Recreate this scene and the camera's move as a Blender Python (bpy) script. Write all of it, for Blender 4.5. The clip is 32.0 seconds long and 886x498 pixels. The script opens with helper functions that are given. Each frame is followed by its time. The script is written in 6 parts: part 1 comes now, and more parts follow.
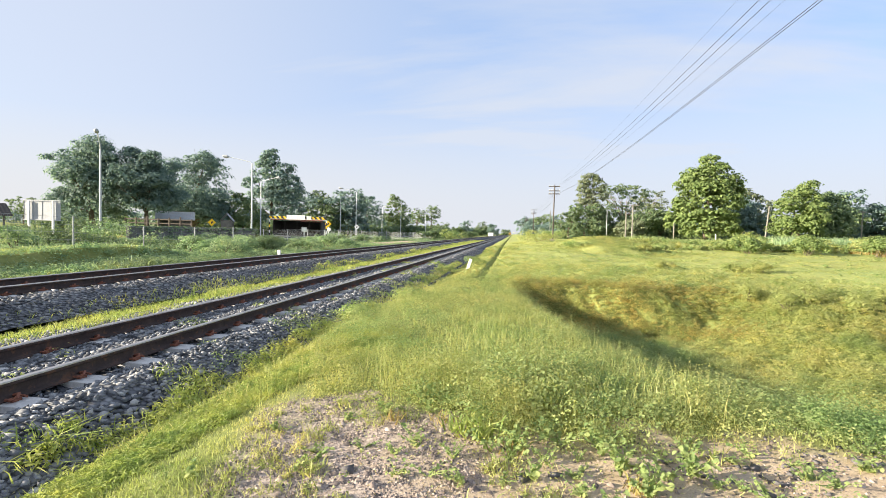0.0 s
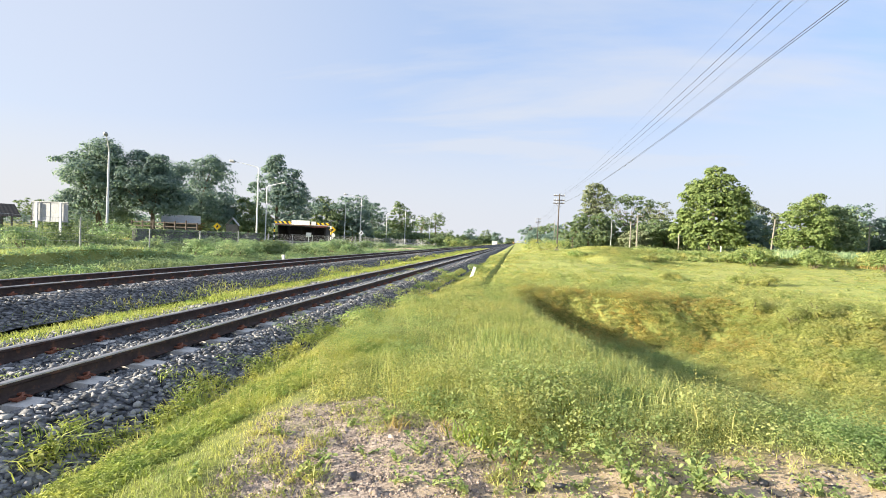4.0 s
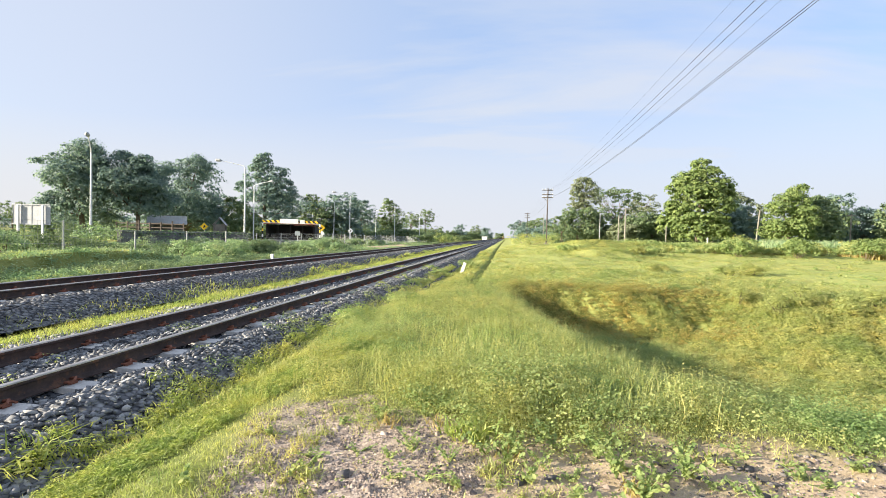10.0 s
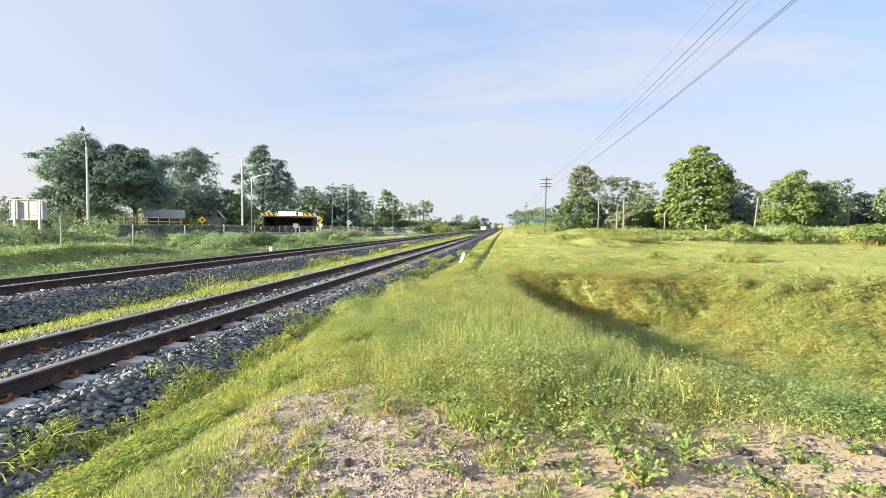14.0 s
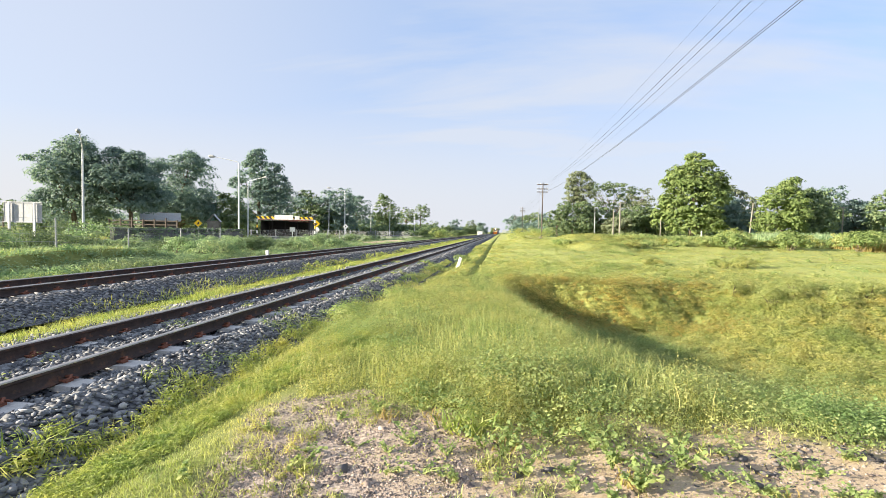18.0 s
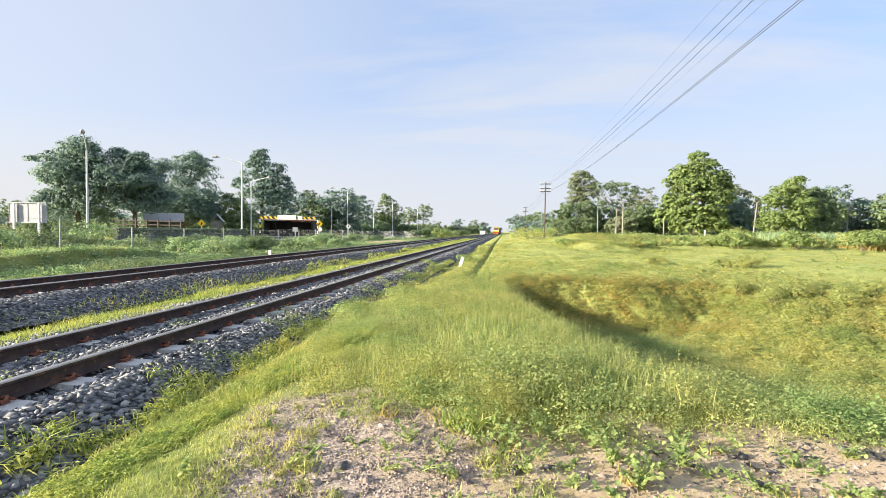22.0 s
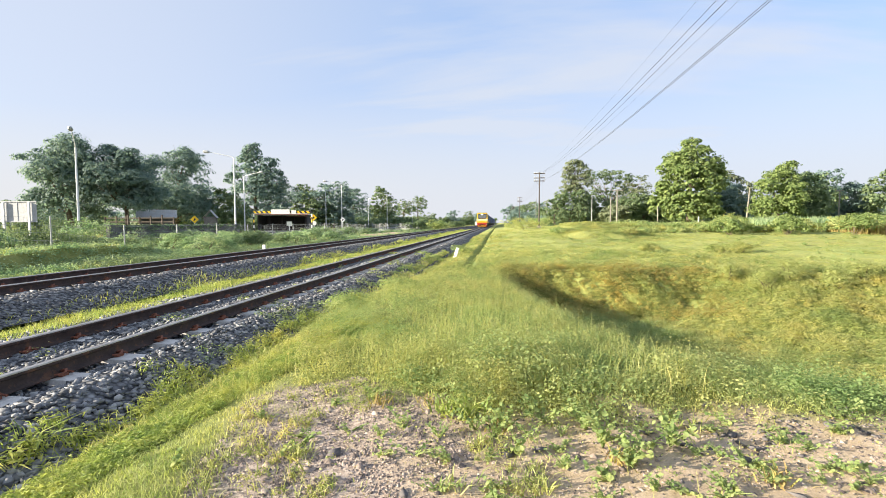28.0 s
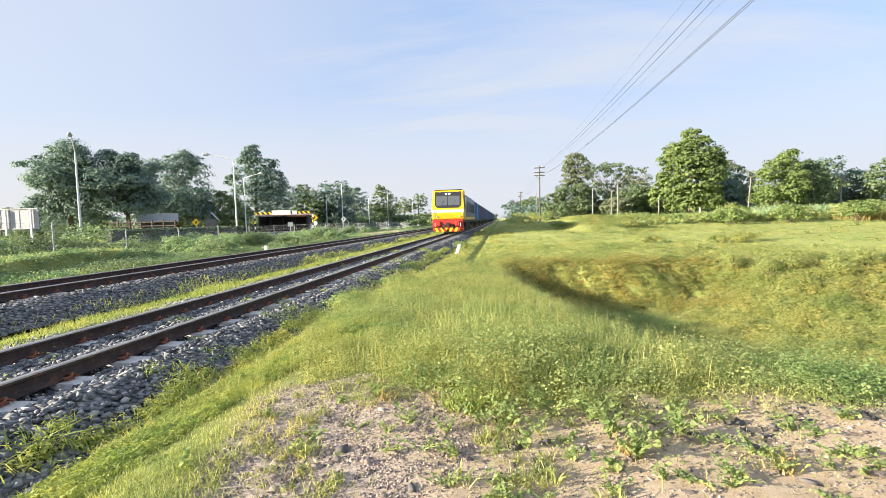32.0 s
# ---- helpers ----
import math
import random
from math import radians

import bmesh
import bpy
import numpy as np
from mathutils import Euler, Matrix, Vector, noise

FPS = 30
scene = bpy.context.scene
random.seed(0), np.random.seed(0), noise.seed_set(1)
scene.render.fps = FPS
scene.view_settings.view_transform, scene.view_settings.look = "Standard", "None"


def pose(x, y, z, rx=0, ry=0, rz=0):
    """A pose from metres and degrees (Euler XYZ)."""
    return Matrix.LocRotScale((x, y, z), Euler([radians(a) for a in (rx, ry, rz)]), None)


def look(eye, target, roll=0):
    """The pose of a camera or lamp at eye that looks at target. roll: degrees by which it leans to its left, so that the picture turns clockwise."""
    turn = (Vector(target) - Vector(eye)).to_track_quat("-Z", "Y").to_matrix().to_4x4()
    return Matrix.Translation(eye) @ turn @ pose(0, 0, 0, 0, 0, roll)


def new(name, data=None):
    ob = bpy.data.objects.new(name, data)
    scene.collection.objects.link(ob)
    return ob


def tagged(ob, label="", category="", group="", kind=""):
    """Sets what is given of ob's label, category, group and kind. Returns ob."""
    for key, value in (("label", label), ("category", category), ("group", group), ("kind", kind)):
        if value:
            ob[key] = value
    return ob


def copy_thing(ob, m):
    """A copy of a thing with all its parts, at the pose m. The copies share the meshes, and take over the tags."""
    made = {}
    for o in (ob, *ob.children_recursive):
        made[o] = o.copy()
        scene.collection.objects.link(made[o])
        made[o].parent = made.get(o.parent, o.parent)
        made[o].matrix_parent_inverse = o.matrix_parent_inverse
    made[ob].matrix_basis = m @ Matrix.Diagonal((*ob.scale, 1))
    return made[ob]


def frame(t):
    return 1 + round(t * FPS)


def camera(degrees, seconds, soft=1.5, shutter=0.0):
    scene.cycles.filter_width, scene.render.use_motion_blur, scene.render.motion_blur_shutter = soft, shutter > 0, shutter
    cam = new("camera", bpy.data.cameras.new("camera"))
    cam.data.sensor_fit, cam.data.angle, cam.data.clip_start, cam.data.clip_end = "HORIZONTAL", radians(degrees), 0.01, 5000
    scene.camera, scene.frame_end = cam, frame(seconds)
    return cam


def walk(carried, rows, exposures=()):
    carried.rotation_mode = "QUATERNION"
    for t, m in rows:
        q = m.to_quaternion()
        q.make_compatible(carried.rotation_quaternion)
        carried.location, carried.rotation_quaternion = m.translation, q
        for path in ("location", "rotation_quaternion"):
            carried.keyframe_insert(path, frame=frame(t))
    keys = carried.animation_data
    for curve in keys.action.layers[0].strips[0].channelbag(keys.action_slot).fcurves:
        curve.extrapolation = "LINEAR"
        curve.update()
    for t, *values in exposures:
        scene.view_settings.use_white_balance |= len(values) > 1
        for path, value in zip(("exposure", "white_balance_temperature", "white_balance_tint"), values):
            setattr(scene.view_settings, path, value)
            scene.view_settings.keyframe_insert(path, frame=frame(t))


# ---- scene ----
cam = camera(88.0, 32.0, soft=0.5)
PATH = [
    (0, (0.018, 0.004, 1.273), (-0.28, 1.98, 1.2), 1.6),
    (0.5, (0.015, 0.006, 1.272), (-0.296, 1.981, 1.208), 1.2),
    (1, (0.016, 0.008, 1.271), (-0.29, 1.984, 1.206), 1.4),
    (1.5, (0.013, 0.005, 1.272), (-0.29, 1.981, 1.205), 1.8),
    (2, (0.011, 0.005, 1.272), (-0.279, 1.982, 1.212), 1.7),
    (2.5, (0.009, 0.006, 1.276), (-0.286, 1.984, 1.221), 1.6),
    (3, (0.007, 0.004, 1.27), (-0.282, 1.982, 1.208), 2.2),
    (3.5, (0.001, 0.005, 1.264), (-0.31, 1.98, 1.212), 2.6),
    (5.5, (-0.01, 0.008, 1.266), (-0.333, 1.982, 1.235), 2.3),
    (6, (-0.013, 0.001, 1.263), (-0.336, 1.975, 1.222), 2.0),
    (6.5, (-0.012, -0.009, 1.264), (-0.328, 1.965, 1.192), 1.6),
    (7, (-0.001, -0.005, 1.266), (-0.333, 1.966, 1.187), 0.8),
    (7.5, (0.012, -0.005, 1.263), (-0.274, 1.972, 1.18), 1.2),
    (8, (0.009, 0.0, 1.265), (-0.278, 1.977, 1.181), 1.3),
    (8.5, (0.004, 0.007, 1.266), (-0.291, 1.983, 1.184), 1.6),
    (9, (0.008, 0.009, 1.268), (-0.281, 1.986, 1.196), 1.3),
    (9.5, (0.008, 0.008, 1.269), (-0.27, 1.987, 1.212), 1.3),
    (10, (0.008, -0.002, 1.269), (-0.264, 1.978, 1.213), 1.5),
    (10.5, (0.007, -0.011, 1.268), (-0.262, 1.97, 1.202), 1.5),
    (11, (0.008, -0.015, 1.268), (-0.261, 1.966, 1.193), 1.3),
    (11.5, (0.008, -0.018, 1.268), (-0.265, 1.961, 1.187), 1.5),
    (12, (0.004, -0.014, 1.265), (-0.27, 1.965, 1.181), 1.1),
    (12.5, (0.007, -0.015, 1.266), (-0.258, 1.965, 1.169), 1.0),
    (13, (0.005, -0.005, 1.264), (-0.261, 1.975, 1.17), 0.8),
    (13.5, (0.006, -0.001, 1.261), (-0.267, 1.978, 1.168), 0.7),
    (14, (0.011, 0.0, 1.263), (-0.255, 1.98, 1.166), 0.8),
    (14.5, (0.008, -0.005, 1.264), (-0.266, 1.974, 1.182), 0.9),
    (16.5, (0.009, -0.016, 1.267), (-0.252, 1.965, 1.196), 1.1),
    (17, (0.011, -0.015, 1.264), (-0.244, 1.967, 1.182), 1.6),
    (17.5, (0.004, -0.007, 1.266), (-0.25, 1.975, 1.186), 1.5),
    (18, (0.005, -0.007, 1.268), (-0.247, 1.976, 1.191), 1.1),
    (18.5, (0.007, -0.005, 1.264), (-0.249, 1.976, 1.175), 1.0),
    (19, (0.014, -0.005, 1.26), (-0.242, 1.977, 1.185), 0.7),
    (19.5, (0.018, -0.008, 1.261), (-0.244, 1.973, 1.186), 0.3),
    (20, (0.022, -0.005, 1.255), (-0.249, 1.975, 1.17), 0.4),
    (20.5, (0.023, -0.006, 1.257), (-0.24, 1.975, 1.184), 0.8),
    (21, (0.025, -0.005, 1.256), (-0.234, 1.977, 1.184), 1.1),
    (21.5, (0.024, -0.006, 1.256), (-0.244, 1.975, 1.188), 1.2),
    (22, (0.027, -0.009, 1.256), (-0.237, 1.972, 1.178), 1.0),
    (22.5, (0.029, -0.001, 1.254), (-0.223, 1.982, 1.177), 0.6),
    (23, (0.026, 0.005, 1.252), (-0.228, 1.987, 1.172), 0.9),
    (23.5, (0.034, 0.007, 1.251), (-0.212, 1.99, 1.169), 0.7),
    (24, (0.042, 0.003, 1.245), (-0.199, 1.986, 1.148), 0.7),
    (24.5, (0.047, 0.003, 1.243), (-0.196, 1.985, 1.148), 0.6),
    (25, (0.051, -0.002, 1.239), (-0.185, 1.982, 1.143), 0.1),
    (25.5, (0.061, -0.006, 1.232), (-0.158, 1.979, 1.123), -0.2),
    (27.5, (0.063, -0.005, 1.227), (-0.174, 1.978, 1.123), -0.3),
    (28, (0.067, -0.005, 1.223), (-0.177, 1.977, 1.109), -0.1),
    (28.5, (0.07, -0.004, 1.22), (-0.159, 1.979, 1.097), -0.8),
    (29, (0.074, -0.005, 1.218), (-0.139, 1.979, 1.092), -0.9),
    (29.5, (0.071, 0.0, 1.211), (-0.15, 1.984, 1.094), -0.7),
    (30, (0.063, 0.006, 1.211), (-0.172, 1.99, 1.103), -0.8),
    (30.5, (0.062, 0.007, 1.206), (-0.181, 1.988, 1.088), -0.8),
    (31, (0.066, 0.006, 1.204), (-0.176, 1.988, 1.081), -1.2),
    (31.5, (0.066, 0.001, 1.203), (-0.182, 1.982, 1.08), -1.5),
    (32, (0.062, 0.0, 1.207), (-0.189, 1.98, 1.08), -1.5),
]
walk(cam, [(t, look(eye, target, roll)) for t, eye, target, roll in PATH])

# ---- world, sun ----
SUN_AZ = radians(202)      # the way from which the sun shines, from +x anticlockwise
SUN_EL = radians(16.5)
SUN_DIR = Vector((math.cos(SUN_AZ) * math.cos(SUN_EL), math.sin(SUN_AZ) * math.cos(SUN_EL), math.sin(SUN_EL)))
scene.view_settings.exposure = 1.65
world = bpy.data.worlds.new("sky")
scene.world = world
world.use_nodes = True
wn, wl = world.node_tree.nodes, world.node_tree.links
wn.clear()


w_out = wn.new("ShaderNodeOutputWorld")
w_bg = wn.new("ShaderNodeBackground")
w_sky = wn.new("ShaderNodeTexSky")
w_sky.sky_type = "NISHITA"
w_sky.sun_disc = False
w_sky.sun_elevation = SUN_EL
w_sky.sun_rotation = math.pi / 2 - SUN_AZ
w_sky.air_density = 1.0
w_sky.dust_density = 1.0
w_sky.ozone_density = 1.5
w_tc = wn.new("ShaderNodeTexCoord")
# thin high cloud: stretched noise on the dome, white over the blue
w_sep = wn.new("ShaderNodeSeparateXYZ")
wl.new(w_tc.outputs["Generated"], w_sep.inputs[0])
w_z = wn.new("ShaderNodeMath")
w_z.operation = "ADD"
wl.new(w_sep.outputs["Z"], w_z.inputs[0])
w_z.inputs[1].default_value = 0.18
w_dx = wn.new("ShaderNodeMath")
w_dx.operation = "DIVIDE"
wl.new(w_sep.outputs["X"], w_dx.inputs[0])
wl.new(w_z.outputs[0], w_dx.inputs[1])
w_dy = wn.new("ShaderNodeMath")
w_dy.operation = "DIVIDE"
wl.new(w_sep.outputs["Y"], w_dy.inputs[0])
wl.new(w_z.outputs[0], w_dy.inputs[1])
w_com = wn.new("ShaderNodeCombineXYZ")
wl.new(w_dx.outputs[0], w_com.inputs[0])
wl.new(w_dy.outputs[0], w_com.inputs[1])
w_map = wn.new("ShaderNodeMapping")
w_map.inputs["Rotation"].default_value = (0, 0, radians(28))
w_map.inputs["Scale"].default_value = (0.30, 1.1, 1)
wl.new(w_com.outputs[0], w_map.inputs["Vector"])
w_noise = wn.new("ShaderNodeTexNoise")
w_noise.inputs["Scale"].default_value = 1.3
w_noise.inputs["Detail"].default_value = 7
w_noise.inputs["Roughness"].default_value = 0.55
w_noise.inputs["Distortion"].default_value = 0.4
wl.new(w_map.outputs[0], w_noise.inputs["Vector"])
w_ramp = wn.new("ShaderNodeValToRGB")
w_ramp.color_ramp.elements[0].position = 0.36
w_ramp.color_ramp.elements[0].color = (0.04, 0.04, 0.04, 1)
w_ramp.color_ramp.elements[1].position = 0.62
w_ramp.color_ramp.elements[1].color = (0.78, 0.78, 0.78, 1)
wl.new(w_noise.outputs[0], w_ramp.inputs[0])
# haze thickens towards the horizon
w_hz = wn.new("ShaderNodeMapRange")
w_hz.interpolation_type = "SMOOTHSTEP"
wl.new(w_sep.outputs["Z"], w_hz.inputs["Value"])
w_hz.inputs["From Min"].default_value = 0.0
w_hz.inputs["From Max"].default_value = 0.46
w_hz.inputs["To Min"].default_value = 0.97
w_hz.inputs["To Max"].default_value = 0.0
# and on the side of the sun
w_side = wn.new("ShaderNodeMapRange")
w_side.interpolation_type = "SMOOTHSTEP"
wl.new(w_sep.outputs["X"], w_side.inputs["Value"])
w_side.inputs["From Min"].default_value = 0.35
w_side.inputs["From Max"].default_value = -0.85
w_side.inputs["To Min"].default_value = 0.0
w_side.inputs["To Max"].default_value = 0.62
w_veil = wn.new("ShaderNodeMath")
w_veil.operation = "MAXIMUM"
wl.new(w_ramp.outputs[0], w_veil.inputs[0])
wl.new(w_side.outputs[0], w_veil.inputs[1])
w_max = wn.new("ShaderNodeMath")
w_max.operation = "MAXIMUM"
wl.new(w_veil.outputs[0], w_max.inputs[0])
wl.new(w_hz.outputs[0], w_max.inputs[1])
w_mix = wn.new("ShaderNodeMix")
w_mix.data_type = "RGBA"
wl.new(w_max.outputs[0], w_mix.inputs[0])
w_dim = wn.new("ShaderNodeMix")
w_dim.data_type = "RGBA"
w_dim.blend_type = "MULTIPLY"
w_dim.inputs[0].default_value = 1.0
wl.new(w_sky.outputs[0], w_dim.inputs[6])
w_dim.inputs[7].default_value = (0.66, 0.76, 0.96, 1)
w_blue = wn.new("ShaderNodeMix")
w_blue.data_type = "RGBA"
w_blue.inputs[0].default_value = 0.65
wl.new(w_dim.outputs[2], w_blue.inputs[6])
w_blue.inputs[7].default_value = (1.26, 1.80, 2.75, 1)
wl.new(w_blue.outputs[2], w_mix.inputs[6])
w_tint = wn.new("ShaderNodeMix")
w_tint.data_type = "RGBA"
wl.new(w_side.outputs[0], w_tint.inputs[0])
w_tint.inputs[6].default_value = (2.24, 2.34, 2.56, 1)
w_tint.inputs[7].default_value = (2.52, 2.46, 2.44, 1)
wl.new(w_tint.outputs[2], w_mix.inputs[7])
wl.new(w_mix.outputs[2], w_bg.inputs["Color"])
w_bg.inputs["Strength"].default_value = 0.11
wl.new(w_bg.outputs[0], w_out.inputs[0])

sun = new("sun", bpy.data.lights.new("sun", "SUN"))
sun.data.energy = 5.0
sun.data.angle = radians(0.7)
sun.data.color = (1.0, 0.895, 0.72)
sun.matrix_world = look(SUN_DIR * 100, (0, 0, 0))


# ---- materials ----
def material(name):
    m = bpy.data.materials.new(name)
    m.use_nodes = True
    t = m.node_tree
    return m, t.nodes, t.links, t.nodes["Principled BSDF"]


def ramp(nodes, links, source, stops):
    r = nodes.new("ShaderNodeValToRGB")
    e = r.color_ramp.elements
    while len(e) < len(stops):
        e.new(0.5)
    for i, (p, c) in enumerate(stops):
        e[i].position = p
        e[i].color = (*c, 1)
    links.new(source, r.inputs[0])
    return r.outputs[0]


def noise_tex(nodes, links, scale, detail=4, rough=0.6, coords="Object", stretch=None):
    tc = nodes.new("ShaderNodeTexCoord")
    n = nodes.new("ShaderNodeTexNoise")
    n.inputs["Scale"].default_value = scale
    n.inputs["Detail"].default_value = detail
    n.inputs["Roughness"].default_value = rough
    src = tc.outputs[coords]
    if stretch:
        mp = nodes.new("ShaderNodeMapping")
        mp.inputs["Scale"].default_value = stretch
        links.new(src, mp.inputs["Vector"])
        src = mp.outputs[0]
    links.new(src, n.inputs["Vector"])
    return n.outputs[0]


def mixed(nodes, links, factor, a, b, mode="MIX"):
    n = nodes.new("ShaderNodeMix")
    n.data_type = "RGBA"
    n.blend_type = mode
    for s, i in ((factor, 0), (a, 6), (b, 7)):
        if isinstance(s, (int, float)):
            n.inputs[i].default_value = s
        elif isinstance(s, tuple):
            n.inputs[i].default_value = (*s, 1)
        else:
            links.new(s, n.inputs[i])
    return n.outputs[2]


def bumped(nodes, links, bsdf, height, strength=0.4, distance=0.02):
    b = nodes.new("ShaderNodeBump")
    b.inputs["Strength"].default_value = strength
    b.inputs["Distance"].default_value = distance
    links.new(height, b.inputs["Height"])
    links.new(b.outputs[0], bsdf.inputs["Normal"])


def plain(name, dark, light, scale=6.0, rough=0.6, metal=0.0, bump=0.25, distance=0.005, spots=None):
    """A surface with variation at two scales between two colours."""
    m, n, l, p = material(name)
    big = noise_tex(n, l, scale, 5)
    fine = noise_tex(n, l, scale * 9, 3)
    col = ramp(n, l, big, ((0.3, dark), (0.7, light)))
    grey = ramp(n, l, fine, ((0.3, (0.75, 0.75, 0.75)), (0.7, (1.1, 1.1, 1.1))))
    col = mixed(n, l, 0.8, col, grey, "MULTIPLY")
    if spots:
        mask = ramp(n, l, noise_tex(n, l, scale * 2.3, 6), ((0.55, (0, 0, 0)), (0.68, (1, 1, 1))))
        col = mixed(n, l, mask, col, spots)
    l.new(col, p.inputs["Base Color"])
    p.inputs["Roughness"].default_value = rough
    p.inputs["Metallic"].default_value = metal
    if bump:
        bumped(n, l, p, fine, bump, distance)
    return m


def foliage(name, colours, through_light=0.35, rough=0.55, patch=0.0):
    """Leaves: each island its own tint, some light passing through."""
    m, n, l, p = material(name)
    g = n.new("ShaderNodeNewGeometry")
    k = len(colours)
    col = ramp(n, l, g.outputs["Random Per Island"], [(i / max(1, k - 1), c) for i, c in enumerate(colours)])
    if patch:
        big = ramp(n, l, noise_tex(n, l, patch, 3), ((0.34, (0.55, 0.76, 0.66)), (0.5, (0.95, 1.0, 0.95)), (0.66, (1.2, 1.1, 1.0))))
        col = mixed(n, l, 0.8, col, big, "MULTIPLY")
        small = ramp(n, l, noise_tex(n, l, patch * 6.5, 2), ((0.36, (0.58, 0.7, 0.64)), (0.5, (1.0, 1.0, 0.98)), (0.64, (1.22, 1.16, 1.12))))
        col = mixed(n, l, 0.7, col, small, "MULTIPLY")
    l.new(col, p.inputs["Base Color"])
    p.inputs["Roughness"].default_value = rough
    p.inputs["Specular IOR Level"].default_value = 0.2
    tr = n.new("ShaderNodeBsdfTranslucent")
    warm = mixed(n, l, 1.0, col, (1.12, 1.12, 0.8), "MULTIPLY")
    l.new(warm, tr.inputs["Color"])
    ms = n.new("ShaderNodeMixShader")
    ms.inputs[0].default_value = through_light
    l.new(p.outputs[0], ms.inputs[1])
    l.new(tr.outputs[0], ms.inputs[2])
    l.new(ms.outputs[0], n["Material Output"].inputs["Surface"])
    return m


def ground_material():
    m, n, l, p = material("ground")
    soil_at = n.new("ShaderNodeAttribute")
    soil_at.attribute_name = "soil"
    gravel_at = n.new("ShaderNodeAttribute")
    gravel_at.attribute_name = "gravel"
    big = noise_tex(n, l, 0.8, 6)
    mid = noise_tex(n, l, 7, 6, 0.7)
    fine = noise_tex(n, l, 90, 4, 0.7)
    turf_at = n.new("ShaderNodeAttribute")
    turf_at.attribute_name = "turf"
    short = ramp(n, l, mid, ((0.3, (0.21, 0.235, 0.08)), (0.5, (0.30, 0.32, 0.115)), (0.72, (0.40, 0.39, 0.16))))
    # overgrown soil: the leaves' shade is painted in as a darker green
    shaded_earth = ramp(n, l, mid, ((0.3, (0.14, 0.155, 0.055)), (0.5, (0.21, 0.225, 0.078)), (0.72, (0.29, 0.285, 0.11))))
    green = mixed(n, l, turf_at.outputs["Fac"], shaded_earth, short)
    far = ramp(n, l, noise_tex(n, l, 0.12, 5), ((0.3, (0.85, 1.0, 0.8)), (0.7, (1.2, 1.1, 0.9))))
    green = mixed(n, l, 0.7, green, far, "MULTIPLY")
    sand = ramp(n, l, mid, ((0.25, (0.35, 0.265, 0.18)), (0.5, (0.48, 0.375, 0.262)), (0.75, (0.57, 0.465, 0.345))))
    grit = ramp(n, l, fine, ((0.3, (0.6, 0.58, 0.55)), (0.7, (1.2, 1.2, 1.2))))
    sand = mixed(n, l, 0.7, sand, grit, "MULTIPLY")
    vor = n.new("ShaderNodeTexVoronoi")
    vor.inputs["Scale"].default_value = 60
    tc = n.new("ShaderNodeTexCoord")
    l.new(tc.outputs["Object"], vor.inputs["Vector"])
    peb = ramp(n, l, vor.outputs["Color"], ((0.1, (0.19, 0.155, 0.135)), (0.5, (0.40, 0.32, 0.265)), (0.9, (0.60, 0.49, 0.405))))
    sand = mixed(n, l, gravel_at.outputs["Fac"], sand, peb)
    col = mixed(n, l, soil_at.outputs["Fac"], green, sand)
    l.new(col, p.inputs["Base Color"])
    p.inputs["Roughness"].default_value = 0.95
    p.inputs["Specular IOR Level"].default_value = 0.15
    bumped(n, l, p, fine, 0.35, 0.012)
    return m


def ballast_material():
    m, n, l, p = material("ballast")
    tc = n.new("ShaderNodeTexCoord")
    vor = n.new("ShaderNodeTexVoronoi")
    vor.inputs["Scale"].default_value = 17
    l.new(tc.outputs["Object"], vor.inputs["Vector"])
    col = ramp(n, l, vor.outputs["Color"], ((0.1, (0.10, 0.101, 0.108)), (0.5, (0.20, 0.202, 0.21)), (0.9, (0.35, 0.348, 0.345))))
    # shade between the stones is painted in as dark cell edges
    stone_shade = ramp(n, l, vor.outputs["Distance"], ((0.35, (1, 1, 1)), (0.75, (0.3, 0.3, 0.3))))
    col = mixed(n, l, 1.0, col, stone_shade, "MULTIPLY")
    l.new(col, p.inputs["Base Color"])
    p.inputs["Roughness"].default_value = 0.95
    p.inputs["Specular IOR Level"].default_value = 0.1
    b = n.new("ShaderNodeBump")
    b.inputs["Strength"].default_value = 1.0
    b.inputs["Distance"].default_value = 0.05
    b.invert = True
    l.new(vor.outputs["Distance"], b.inputs["Height"])
    l.new(b.outputs[0], p.inputs["Normal"])
    return m


def stone_material(name, stops):
    m, n, l, p = material(name)
    g = n.new("ShaderNodeNewGeometry")
    col = ramp(n, l, g.outputs["Random Per Island"], stops)
    fine = noise_tex(n, l, 70, 4)
    grey = ramp(n, l, fine, ((0.3, (0.75, 0.75, 0.75)), (0.7, (1.15, 1.15, 1.15))))
    l.new(mixed(n, l, 0.8, col, grey, "MULTIPLY"), p.inputs["Base Color"])
    p.inputs["Roughness"].default_value = 0.95
    p.inputs["Specular IOR Level"].default_value = 0.12
    bumped(n, l, p, fine, 0.4, 0.006)
    return m


